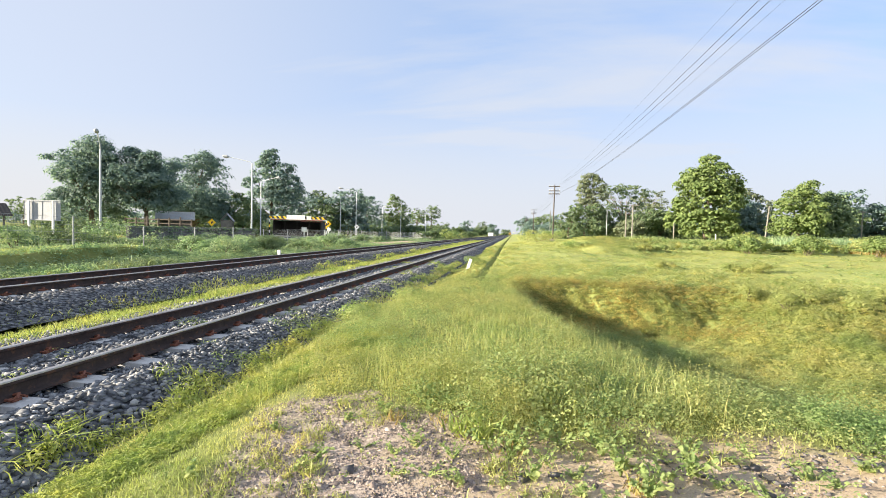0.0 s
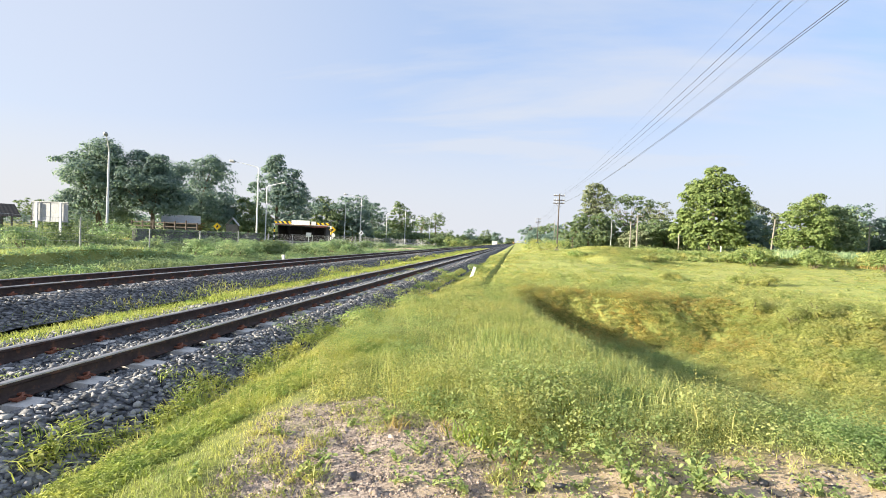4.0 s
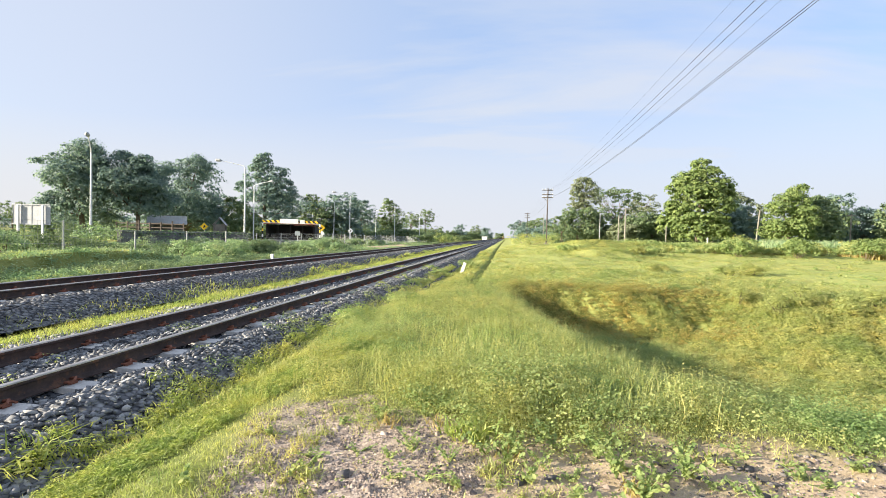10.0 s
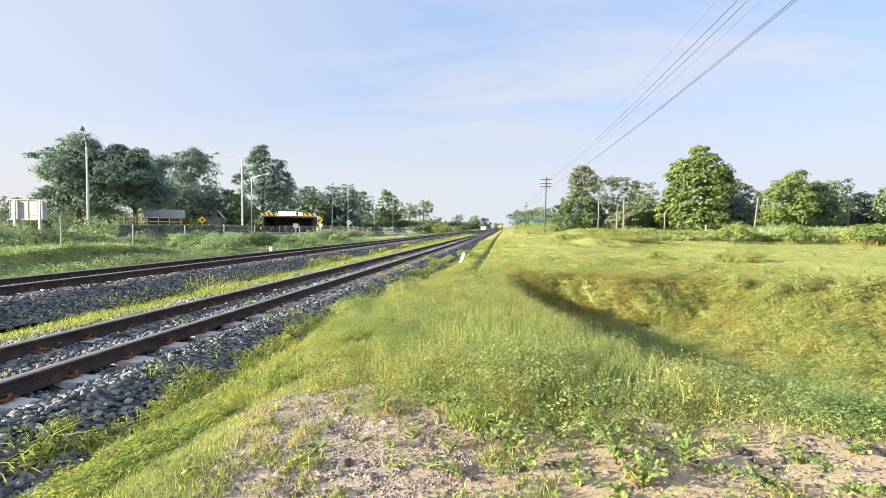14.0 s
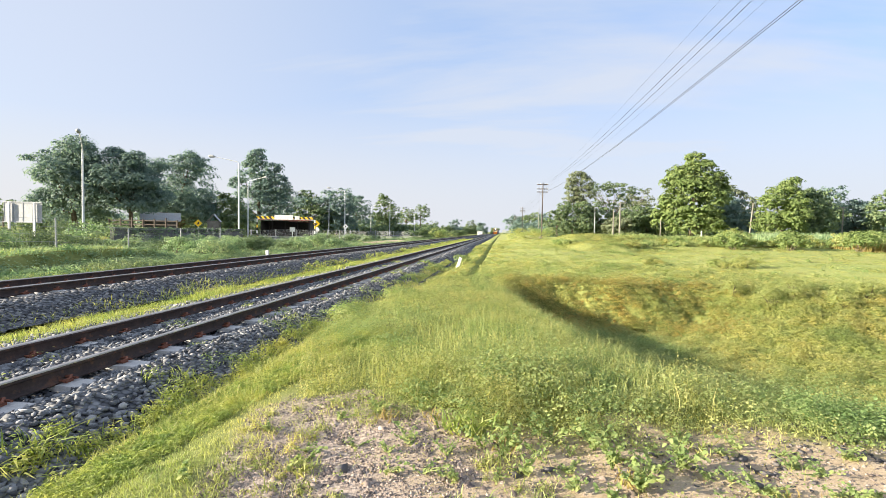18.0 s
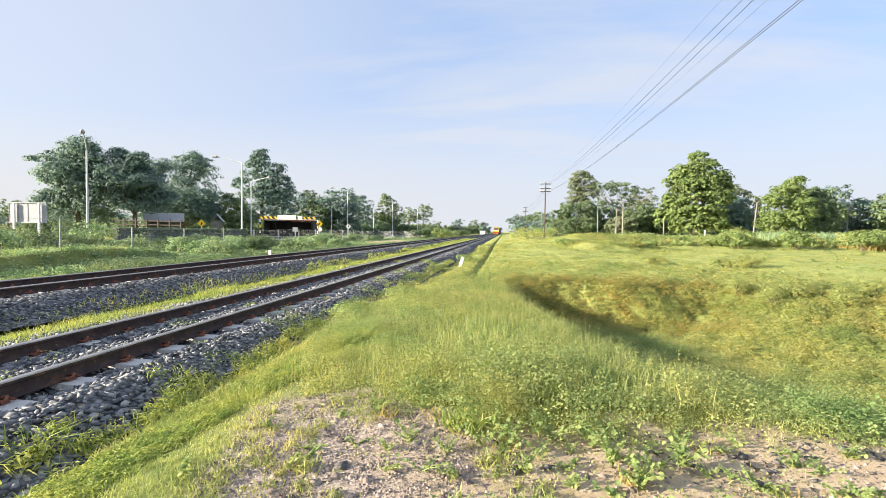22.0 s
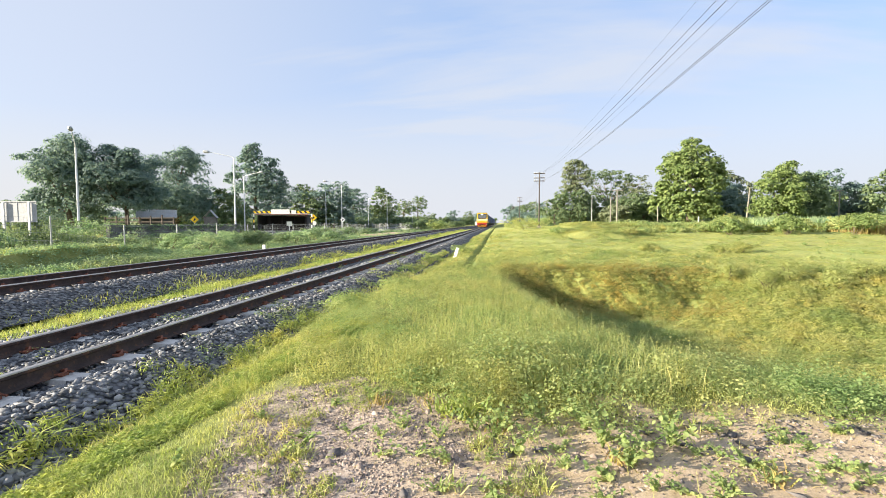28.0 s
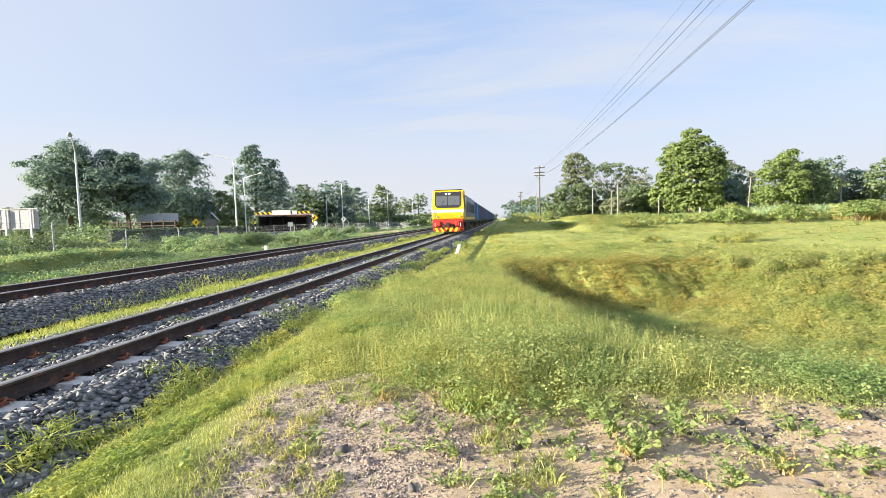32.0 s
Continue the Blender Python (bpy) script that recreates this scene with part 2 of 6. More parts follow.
GROUND = ground_material()
BALLAST = ballast_material()
STONE = stone_material("ballast_stone", ((0.0, (0.085, 0.087, 0.093)), (0.4, (0.19, 0.193, 0.20)), (0.8, (0.31, 0.31, 0.312)), (1.0, (0.47, 0.455, 0.43))))
PEBBLE = stone_material("pebble", ((0.0, (0.12, 0.10, 0.092)), (0.5, (0.31, 0.245, 0.205)), (1.0, (0.54, 0.44, 0.36))))
DARK_STONE = stone_material("dark_stone", ((0.0, (0.08, 0.075, 0.075)), (0.6, (0.15, 0.138, 0.135)), (1.0, (0.25, 0.22, 0.21))))
GRASS = foliage("grass", ((0.34, 0.355, 0.115), (0.42, 0.425, 0.15), (0.49, 0.475, 0.185), (0.57, 0.525, 0.26)), 0.4, patch=0.9)
GRASS_FAR = foliage("field_grass", ((0.39, 0.40, 0.145), (0.42, 0.42, 0.158), (0.445, 0.435, 0.17), (0.475, 0.45, 0.185)), 0.5, patch=0.35)
WEED = foliage("weed_leaf", ((0.305, 0.365, 0.15), (0.365, 0.42, 0.18), (0.425, 0.465, 0.20), (0.50, 0.52, 0.245)), 0.5, patch=0.9)
HERB = foliage("reddish_herb", ((0.42, 0.32, 0.13), (0.46, 0.37, 0.145), (0.48, 0.405, 0.15), (0.46, 0.43, 0.155)), 0.55, patch=0.8)
BANK_LEAF = foliage("bank_leaf", ((0.425, 0.43, 0.17), (0.455, 0.455, 0.185), (0.48, 0.47, 0.20), (0.515, 0.49, 0.22)), 0.58, patch=0.7)
LIME = foliage("lime_grass", ((0.32, 0.36, 0.095), (0.39, 0.425, 0.12), (0.445, 0.465, 0.15), (0.51, 0.505, 0.20)), 0.42, patch=1.5)
VERGE = foliage("verge_leaf", ((0.235, 0.315, 0.195), (0.295, 0.38, 0.23), (0.35, 0.435, 0.26), (0.425, 0.49, 0.305)), 0.48, patch=0.5)
DRY = foliage("dry_grass", ((0.30, 0.22, 0.09), (0.42, 0.32, 0.13), (0.36, 0.33, 0.10)), 0.25)
# haze over the farther trees is mixed into this leaf colour: paler, bluer green
LEAF_HAZED = foliage("leaf_hazed", ((0.135, 0.205, 0.195), (0.185, 0.265, 0.24), (0.245, 0.32, 0.275)), 0.45)
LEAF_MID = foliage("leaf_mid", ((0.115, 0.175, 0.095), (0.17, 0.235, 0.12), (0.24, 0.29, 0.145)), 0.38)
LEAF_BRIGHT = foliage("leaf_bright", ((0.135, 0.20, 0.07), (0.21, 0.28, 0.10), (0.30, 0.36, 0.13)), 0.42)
LEAF_DRY = foliage("leaf_grey", ((0.14, 0.175, 0.105), (0.20, 0.235, 0.135), (0.27, 0.29, 0.17)), 0.3)
BARK = plain("bark", (0.10, 0.075, 0.05), (0.24, 0.19, 0.14), 3, 0.9, bump=0.7, distance=0.03)
RUST = plain("rail_web_rust", (0.045, 0.031, 0.027), (0.095, 0.062, 0.05), 5, 0.8, 0.15, spots=(0.16, 0.08, 0.045))
RAIL_TOP = plain("rail_head_worn", (0.38, 0.34, 0.31), (0.56, 0.53, 0.50), 4, 0.38, 0.85, bump=0.1)
CLIP = plain("clip_rust", (0.17, 0.06, 0.035), (0.29, 0.11, 0.062), 12, 0.8)
CONCRETE = plain("sleeper_concrete", (0.56, 0.53, 0.49), (0.70, 0.665, 0.625), 4, 0.85, spots=(0.38, 0.35, 0.32))
WALL_GREY = plain("weathered_wall", (0.13, 0.13, 0.125), (0.22, 0.215, 0.205), 0.8, 0.9, spots=(0.07, 0.08, 0.07))
BOARD = plain("board_sheet", (0.40, 0.41, 0.42), (0.50, 0.51, 0.52), 1.5, 0.6, bump=0.05)
FENCE = plain("fence_steel", (0.36, 0.37, 0.37), (0.48, 0.49, 0.49), 2, 0.7, 0.2, bump=0.05)
GALV = plain("galvanised", (0.60, 0.62, 0.63), (0.74, 0.76, 0.77), 2, 0.5, 0.1, bump=0.05)
WHITE = plain("white_paint", (0.70, 0.70, 0.68), (0.84, 0.84, 0.82), 3, 0.55, bump=0.08, spots=(0.6, 0.58, 0.54))
YELLOW_SIGN = plain("yellow_sign", (0.80, 0.50, 0.01), (0.90, 0.60, 0.02), 3, 0.45, bump=0.03)
BLACK = plain("black_paint", (0.015, 0.015, 0.016), (0.03, 0.03, 0.03), 4, 0.5, bump=0.05)
WOOD_POLE = plain("creosoted_pole", (0.055, 0.045, 0.038), (0.13, 0.105, 0.085), 3, 0.85, bump=0.4)
CON_POLE = plain("concrete_pole", (0.21, 0.195, 0.165), (0.31, 0.285, 0.24), 2, 0.85)
WIRE = plain("wire", (0.05, 0.05, 0.055), (0.09, 0.09, 0.095), 2, 0.5, 0.4, bump=0)
PORCELAIN = plain("insulator", (0.55, 0.55, 0.52), (0.75, 0.75, 0.72), 8, 0.25, bump=0)
ROOF_GREY = plain("sheet_roof", (0.40, 0.41, 0.43), (0.52, 0.53, 0.55), 1.2, 0.6, 0.1, spots=(0.42, 0.36, 0.32))
ROOF_WHITE = plain("white_roof", (0.62, 0.60, 0.58), (0.80, 0.79, 0.77), 1.5, 0.5)
ROOF_RED = plain("red_fascia", (0.36, 0.10, 0.07), (0.50, 0.16, 0.10), 1.5, 0.6)
BROWN_TIMBER = plain("brown_timber", (0.085, 0.066, 0.05), (0.16, 0.125, 0.10), 3, 0.85)
OLD_TIMBER = plain("grey_timber", (0.13, 0.12, 0.11), (0.24, 0.22, 0.20), 3, 0.85)
DARK_WOOD = plain("dark_timber", (0.035, 0.03, 0.028), (0.08, 0.066, 0.055), 4, 0.85)
ASPHALT = plain("asphalt", (0.045, 0.045, 0.047), (0.075, 0.074, 0.072), 2, 0.9)


# ---- mesh helpers ----
def mesh_from(name, verts, faces, mat, parent=None, smooth=False, label=""):
    """verts: n x 3; faces: m x k array of equal sized faces."""
    verts = np.asarray(verts, dtype=np.float32)
    faces = np.asarray(faces, dtype=np.int32)
    me = bpy.data.meshes.new(name)
    k = faces.shape[1]
    me.vertices.add(len(verts))
    me.vertices.foreach_set("co", verts.ravel())
    me.loops.add(faces.size)
    me.loops.foreach_set("vertex_index", faces.ravel())
    me.polygons.add(len(faces))
    me.polygons.foreach_set("loop_start", np.arange(0, faces.size, k, dtype=np.int32))
    if smooth:
        me.polygons.foreach_set("use_smooth", np.ones(len(faces), dtype=bool))
    me.materials.append(mat)
    me.update(calc_edges=True)
    ob = new(name, me)
    if parent:
        ob.parent = parent
    if label:
        ob["label"] = label
    return ob


def part(name, bm, mat, parent=None, label="", smooth=False):
    me = bpy.data.meshes.new(name)
    bmesh.ops.recalc_face_normals(bm, faces=bm.faces)
    bm.to_mesh(me)
    bm.free()
    if smooth:
        for f in me.polygons:
            f.use_smooth = True
    me.materials.append(mat)
    ob = new(name, me)
    if parent:
        ob.parent = parent
    if label:
        ob["label"] = label
    return ob


def share(ob, m, parent=None):
    """Another object on the mesh of ob, at the pose m."""
    o = new(ob.name.split(".")[0], ob.data)
    o.matrix_basis = m
    if parent:
        o.parent = parent
    return o


def thing(name, m=None, label="", category="", group="", kind=""):
    e = new(name)
    e.empty_display_size = 0.2
    if m is not None:
        e.matrix_basis = m
    return tagged(e, label, category, group, kind)


def box(bm, x0, x1, y0, y1, z0, z1, bevel=0.0):
    vs = [bm.verts.new(c) for c in ((x0, y0, z0), (x1, y0, z0), (x1, y1, z0), (x0, y1, z0), (x0, y0, z1), (x1, y0, z1), (x1, y1, z1), (x0, y1, z1))]
    fs = [bm.faces.new([vs[i] for i in f]) for f in ((0, 3, 2, 1), (4, 5, 6, 7), (0, 1, 5, 4), (1, 2, 6, 5), (2, 3, 7, 6), (3, 0, 4, 7))]
    if bevel:
        es = list({e for f in fs for e in f.edges})
        bmesh.ops.bevel(bm, geom=es, offset=bevel, segments=1, affect="EDGES")


def boxed(*args, bevel=0.0):
    bm = bmesh.new()
    box(bm, *args, bevel=bevel)
    return bm


def tube(bm, points, radii, sides=8, cap=True):
    """A tapered tube along points."""
    rings = []
    pts = [Vector(p) for p in points]
    for i, p in enumerate(pts):
        d = (pts[min(i + 1, len(pts) - 1)] - pts[max(i - 1, 0)]).normalized()
        a = d.cross(Vector((0.31, 0.95, 0.05))).normalized()
        b = d.cross(a)
        r = radii[i] if isinstance(radii, (list, tuple)) else radii
        rings.append([bm.verts.new(p + (a * math.cos(q) + b * math.sin(q)) * r) for q in (2 * math.pi * k / sides for k in range(sides))])
    for r0, r1 in zip(rings, rings[1:]):
        for k in range(sides):
            bm.faces.new((r0[k], r0[(k + 1) % sides], r1[(k + 1) % sides], r1[k]))
    if cap:
        bm.faces.new(rings[0][::-1])
        bm.faces.new(rings[-1])


def tubed(points, radii, sides=8):
    bm = bmesh.new()
    tube(bm, points, radii, sides)
    return bm


def prism(bm, outline, y0, y1):
    """An outline in x, z pulled along y."""
    a = [bm.verts.new((x, y0, z)) for x, z in outline]
    b = [bm.verts.new((x, y1, z)) for x, z in outline]
    n = len(outline)
    for i in range(n):
        bm.faces.new((a[i], a[(i + 1) % n], b[(i + 1) % n], b[i]))
    bm.faces.new(a[::-1])
    bm.faces.new(b)


rng = np.random.default_rng(7)


# ---- the lie of the land ----
def smooth(a, b, x):
    t = np.clip((x - a) / (b - a), 0, 1)
    return t * t * (3 - 2 * t)


def wobble(x, y, s, seed=0.0):
    """Cheap rolling noise from sines, about -1 to 1."""
    return (np.sin(x * s * 1.3 + seed) * np.cos(y * s * 0.9 - 2 * seed) + 0.6 * np.sin((x * 0.8 + y) * s * 2.1 + 1.7 + seed)
            + 0.4 * np.cos((x - y * 1.3) * s * 3.7 + 3 * seed) + 0.25 * np.sin((x * 2.1 + y * 0.6) * s * 6.1)) / 2.0


TRACK_X, FAR_X, FAR_Z = -4.45, -8.87, 0.17


def land(x, y):
    """Height of the ground at x, y."""
    x, y = np.asarray(x, float), np.asarray(y, float)
    # the bank and the field on the right, which swells further on
    z = -0.13 + 0.0 * x
    z = z - 0.24 * smooth(5.5, 15, y) * (1 - smooth(30, 60, y))
    z = z + 0.48 * smooth(35, 70, y) * smooth(0.0, 4, x)
    z = z + 0.05 * wobble(x, y, 0.35) + 0.035 * wobble(x, y, 1.1, 2.0) * smooth(3, 6, y)
    # low ground right of the bank
    z = z - 0.25 * smooth(4, 14, x) * smooth(15, 20, y) * (1 - smooth(50, 80, y))
    z = z + 0.12 * wobble(x, y, 0.22, 5.0) * smooth(16, 24, y) * smooth(1, 5, x)
    # the pit: a trench that starts at the bank and runs away to the right
    wob = wobble(x, y, 0.8, 1.0)
    left = smooth(0.25, 2.1, x + 0.07 * (y - 8) + 0.22 * wob)
    near = smooth(5.1, 9.8, y + 0.7 * np.minimum(x, 3.0) + 0.25 * wob)
    far_a = 1 - smooth(13.4, 15.4, y + 0.35 * wob - 0.25 * np.exp(-((x - 6.2) / 1.2) ** 2))
    far_b = 1 - smooth(9.6, 15.0, y + 0.3 * wob)
    far = far_a + (far_b - far_a) * smooth(4.6, 8.6, x)
    z = z - (1.08 + 0.12 * smooth(2.5, 5.0, x)) * left * near * far
    # hummocks in the field
    z = z + 0.17 * np.abs(wobble(x, y, 0.75, 7.0)) * smooth(15, 19, y) * smooth(0.5, 2.5, x)
    # swale at the foot of the ballast, and the slope down to it
    z = z - 0.16 * smooth(-1.6, -2.75, x) * smooth(-12.0, -11.0, x + 0 * y)
    # drain beside the track
    dx = np.abs(x + 1.1 + 0.02 * wobble(y, y, 0.8))
    z = z - 0.38 * (1 - smooth(0.05, 0.16, dx)) * smooth(15.0, 19.0, y)
    z = z + 0.08 * smooth(-1.0, 0.4, x) * smooth(17, 20, y)
    # under the two tracks
    z = np.where((x < -2.6) & (x > -11.2), np.minimum(z, -0.55), z)
    # the strip on the other side of the tracks
    left = -0.22 + 0.12 * wobble(x, y, 0.3, 4.0) - 0.1 * smooth(-14, -19, x)
    left = left + 0.5 * smooth(-14.5, -15.2, x + 0.35 * wobble(x, y, 0.7, 1.0)) * (1 - smooth(16.5, 21.0, y))
    z = np.where(x < -11.2, left + (np.minimum(-0.55, z) - left) * smooth(-13.5, -11.2, x), z)
    # knoll near the poles
    z = z + 1.05 * np.exp(-(((x - 10.2) / 4.3) ** 4 + ((y - 52) / 4.5) ** 2)) + 0.5 * np.exp(-(((x - 9.2) / 2.6) ** 4 + ((y - 44.0) / 2.4) ** 2))
    return z


def soil_mask(x, y):
    """1 where the ground is bare sand."""
    w = wobble(x, y, 1.6, 0.4) * 0.5 + wobble(x, y, 4.3, 2.2) * 0.25
    edge = 3.5 - 0.36 * smooth(-0.55, 0.0, x) + 0.42 * smooth(0.5, 2.0, x)
    near = smooth(0.35, -0.25, (y - edge) + w * 0.9)
    near = near * smooth(-1.95, -1.45, x + 0.25 * (y - 3) + 0.3 * w)
    # worn earth bank beyond the far track
    bank = smooth(1.0, 0.5, np.sqrt(((x + 15.4) / 2.8) ** 2 + ((y - 58) / 17.0) ** 2) + 0.35 * wobble(x, y, 0.9, 1.0))
    return np.maximum(near * (y < 8), bank * 0.9)


def gravel_mask(x, y):
    w = wobble(x, y, 2.2, 1.4) * 0.3
    return smooth(0.1, -0.5, x + 0.3 + w) * np.where(y < 20, 0.85, 0.25)


def axis(stops):
    out = []
    for (a, b, s) in stops:
        out += list(np.arange(a, b, s))
    return np.array(out + [stops[-1][1]])


def build_ground():
    xs = axis(((-2500, -400, 300), (-400, -100, 30), (-100, -30, 5), (-30, -19, 1.0), (-19, -11, 0.25), (-11, -3.2, 0.6), (-3.2, 3, 0.08), (3, 12, 0.16), (12, 17, 0.4), (17, 40, 1.0), (40, 120, 5), (120, 500, 38), (500, 2500, 250)))
    ys = axis(((-400, -40, 45), (-40, 0, 4), (0, 1.5, 0.25), (1.5, 9, 0.09), (9, 20, 0.16), (20, 40, 0.5), (40, 60, 0.8), (60, 100, 2), (100, 400, 12), (400, 3500, 155)))
    X, Y = np.meshgrid(xs, ys)
    Z = land(X, Y)
    near = (np.abs(X) < 14) & (Y < 22) & (Y > 0)
    Z = Z + near * (0.006 * wobble(X, Y, 9.0, 1.0) + 0.003 * rng.normal(size=X.shape))
    nx, ny = len(xs), len(ys)
    idx = np.arange(nx * ny).reshape(ny, nx)
    faces = np.stack([idx[:-1, :-1], idx[:-1, 1:], idx[1:, 1:], idx[1:, :-1]], -1).reshape(-1, 4)
    ob = mesh_from("ground", np.stack([X, Y, Z], -1).reshape(-1, 3), faces, GROUND, smooth=True)
    for nm, val in (("soil", soil_mask(X, Y)), ("gravel", gravel_mask(X, Y)), ("turf", smooth(14.5, 19, Y + 1.2 * wobble(X, Y, 0.6, 3.0)) * smooth(-14, -9, X))):
        at = ob.data.attributes.new(nm, "FLOAT", "POINT")
        at.data.foreach_set("value", np.asarray(val, np.float32).ravel())
    tagged(ob, "sandy ground with patchy grass and a shallow pit", "ground", kind="structure")


build_ground()


# ---- railway ----
BED = ((-2.75, -0.36), (-1.25, -0.20), (-0.9, -0.165), (-0.7, -0.19), (-0.56, -0.2), (-0.44, -0.16), (0.0, -0.145), (0.44, -0.16), (0.56, -0.21), (0.74, -0.20), (0.86, -0.155), (0.96, -0.13), (1.12, -0.145), (1.95, -0.44))


def build_ballast(name, cx, z, y0=-40, y1=900):
    prof = BED
    ys = axis(((y0, 0, 4), (0, 30, 0.5), (30, 100, 3), (100, y1, 40)))
    px = []
    for (a, b), (c, d) in zip(prof, prof[1:]):
        k = 3
        px += [(a + (c - a) * i / k, b + (d - b) * i / k) for i in range(k)]
    px.append(prof[-1])
    px = np.array(px)
    X = cx + px[None, :, 0] + 0 * ys[:, None]
    Y = ys[:, None] + 0 * X
    Z = z + px[None, :, 1] + 0.025 * wobble(X * 3, Y * 3, 1.0)
    nx, ny = len(px), len(ys)
    idx = np.arange(nx * ny).reshape(ny, nx)
    faces = np.stack([idx[:-1, :-1], idx[:-1, 1:], idx[1:, 1:], idx[1:, :-1]], -1).reshape(-1, 4)
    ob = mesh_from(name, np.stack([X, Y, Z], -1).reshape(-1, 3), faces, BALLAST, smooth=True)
    tagged(ob, "bed of dark grey crushed stone ballast", "ballast", kind="structure")
    return ob


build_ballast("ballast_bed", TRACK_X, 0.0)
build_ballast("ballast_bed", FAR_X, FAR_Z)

# rail section, head up, z = 0 at the running surface
RAIL_WEB = ((-0.062, -0.150), (0.062, -0.150), (0.062, -0.140), (0.014, -0.122), (0.009, -0.11), (0.009, -0.05), (0.032, -0.036), (0.034, -0.012), (-0.034, -0.012), (-0.032, -0.036), (-0.009, -0.05), (-0.009, -0.11), (-0.014, -0.122), (-0.062, -0.140))
RAIL_HEAD = ((-0.0345, -0.0125), (0.0345, -0.0125), (0.033, -0.004), (0.026, 0.0), (-0.026, 0.0), (-0.033, -0.004))


def sleeper_mesh():
    bm = bmesh.new()
    # trapezoid section along x, dished in the middle
    rings = []
    for x, top, half in ((-1.0, -0.165, 0.10), (-0.98, -0.150, 0.105), (-0.32, -0.150, 0.105), (-0.2, -0.185, 0.10), (0.2, -0.185, 0.10), (0.32, -0.150, 0.105), (0.98, -0.150, 0.105), (1.0, -0.165, 0.10)):
        rings.append([bm.verts.new(v) for v in ((x, -half - 0.03, -0.36), (x, half + 0.03, -0.36), (x, half, top), (x, -half, top))])
    for a, b in zip(rings, rings[1:]):
        for k in range(4):
            bm.faces.new((a[k], a[(k + 1) % 4], b[(k + 1) % 4], b[k]))
    bm.faces.new(rings[0][::-1])
    bm.faces.new(rings[-1])
    return bm


def clip_bm():
    bm = bmesh.new()
    tube(bm, ((0.0, -0.05, 0.01), (0.055, -0.06, 0.018), (0.085, -0.03, 0.035), (0.06, 0.005, 0.05), (0.005, 0.01, 0.035), (-0.03, 0.03, 0.02), (0.02, 0.06, 0.012), (0.075, 0.05, 0.012)), 0.011, 5)
    box(bm, 0.0, 0.05, -0.035, 0.035, -0.012, 0.012)
    return bm


def build_track(cx, z, label, first):
    tr = thing("railway_track", pose(cx, 0, z), label, "railway track", "railway tracks", "structure")
    for side in (-0.535, 0.535):
        bm = bmesh.new()
        prism(bm, RAIL_WEB, -40, 900)
        r = part("rail", bm, RUST, tr, "rust-brown steel rail")
        r.location.x = side
        bm = bmesh.new()
        prism(bm, RAIL_HEAD, -40, 900)
        part("rail_head", bm, RAIL_TOP, r, "worn running surface")
    proto = clip_proto = None
    ys = [first + 0.6 * i for i in range(-8, 160)]
    for y in ys:
        m = pose(random.uniform(-0.015, 0.015), y + random.uniform(-0.012, 0.012), random.uniform(-0.012, 0.004), 0, 0, random.uniform(-0.8, 0.8))
        if proto is None:
            s = proto = part("sleeper", sleeper_mesh(), CONCRETE, tr)
            s.matrix_basis = m
        else:
            s = share(proto, m, tr)
        if y < 22:
            for side in (-0.535, 0.535):
                for d in (-1, 1):
                    cm = pose(side + d * 0.055, 0, -0.135, 0, 0, 0 if d > 0 else 180)
                    if clip_proto is None:
                        clip_proto = part("rail_clip", clip_bm(), CLIP, s, "rust-red spring clip")
                        clip_proto.matrix_basis = cm
                    else:
                        share(clip_proto, cm, s)
    # the sleepers further off in one piece
    y = ys[-1] + 0.6
    bm = bmesh.new()
    while y < 420:
        box(bm, -1.0, 1.0, y - 0.11, y + 0.11, -0.3, -0.152)
        y += 0.6
    rest = part("distant_sleepers", bm, CONCRETE, tr)
    rest["kind"] = "stuff"


build_track(TRACK_X, 0.0, "metre-gauge railway track on concrete sleepers", 3.62)
build_track(FAR_X, FAR_Z, "parallel railway track on concrete sleepers", 3.4)


# ---- plants: generators ----
def spike_cloud(x, y, z, h, w, lean):
    """Straight narrow blades, one triangle each, for turf further off."""
    n = len(x)
    ang, turn = rng.uniform(0, 2 * np.pi, n), rng.uniform(0, 2 * np.pi, n)
    side = np.stack([np.cos(ang) * w * 0.5, np.sin(ang) * w * 0.5, np.zeros(n)], 1)
    base = np.stack([x, y, z], 1)
    tip = base + np.stack([np.cos(turn) * lean * h, np.sin(turn) * lean * h, h], 1)
    return np.stack([base - side, base + side, tip], 1).reshape(-1, 3), np.arange(3 * n).reshape(-1, 3)


def lump_cloud(x, y, z, rad, tall, size, k, aspect=0.6):
    """Low cushions of k leaves each."""
    n = len(x)
    e = rng.normal(size=(n, k, 3))
    e /= np.linalg.norm(e, axis=2, keepdims=True)
    e[:, :, 2] = np.abs(e[:, :, 2])
    p = np.stack([x, y, z], 1)[:, None, :] + e * rng.uniform(0.4, 1.0, (n, k, 1)) * np.stack([rad, rad, tall], 1)[:, None, :]
    nr = e * 0.7 + np.array([0, 0, 0.7]) + rng.normal(size=e.shape) * 0.22
    return leaf_cloud(p.reshape(-1, 3), nr.reshape(-1, 3), (size[:, None] * rng.uniform(0.6, 1.4, (n, k))).ravel(), aspect)


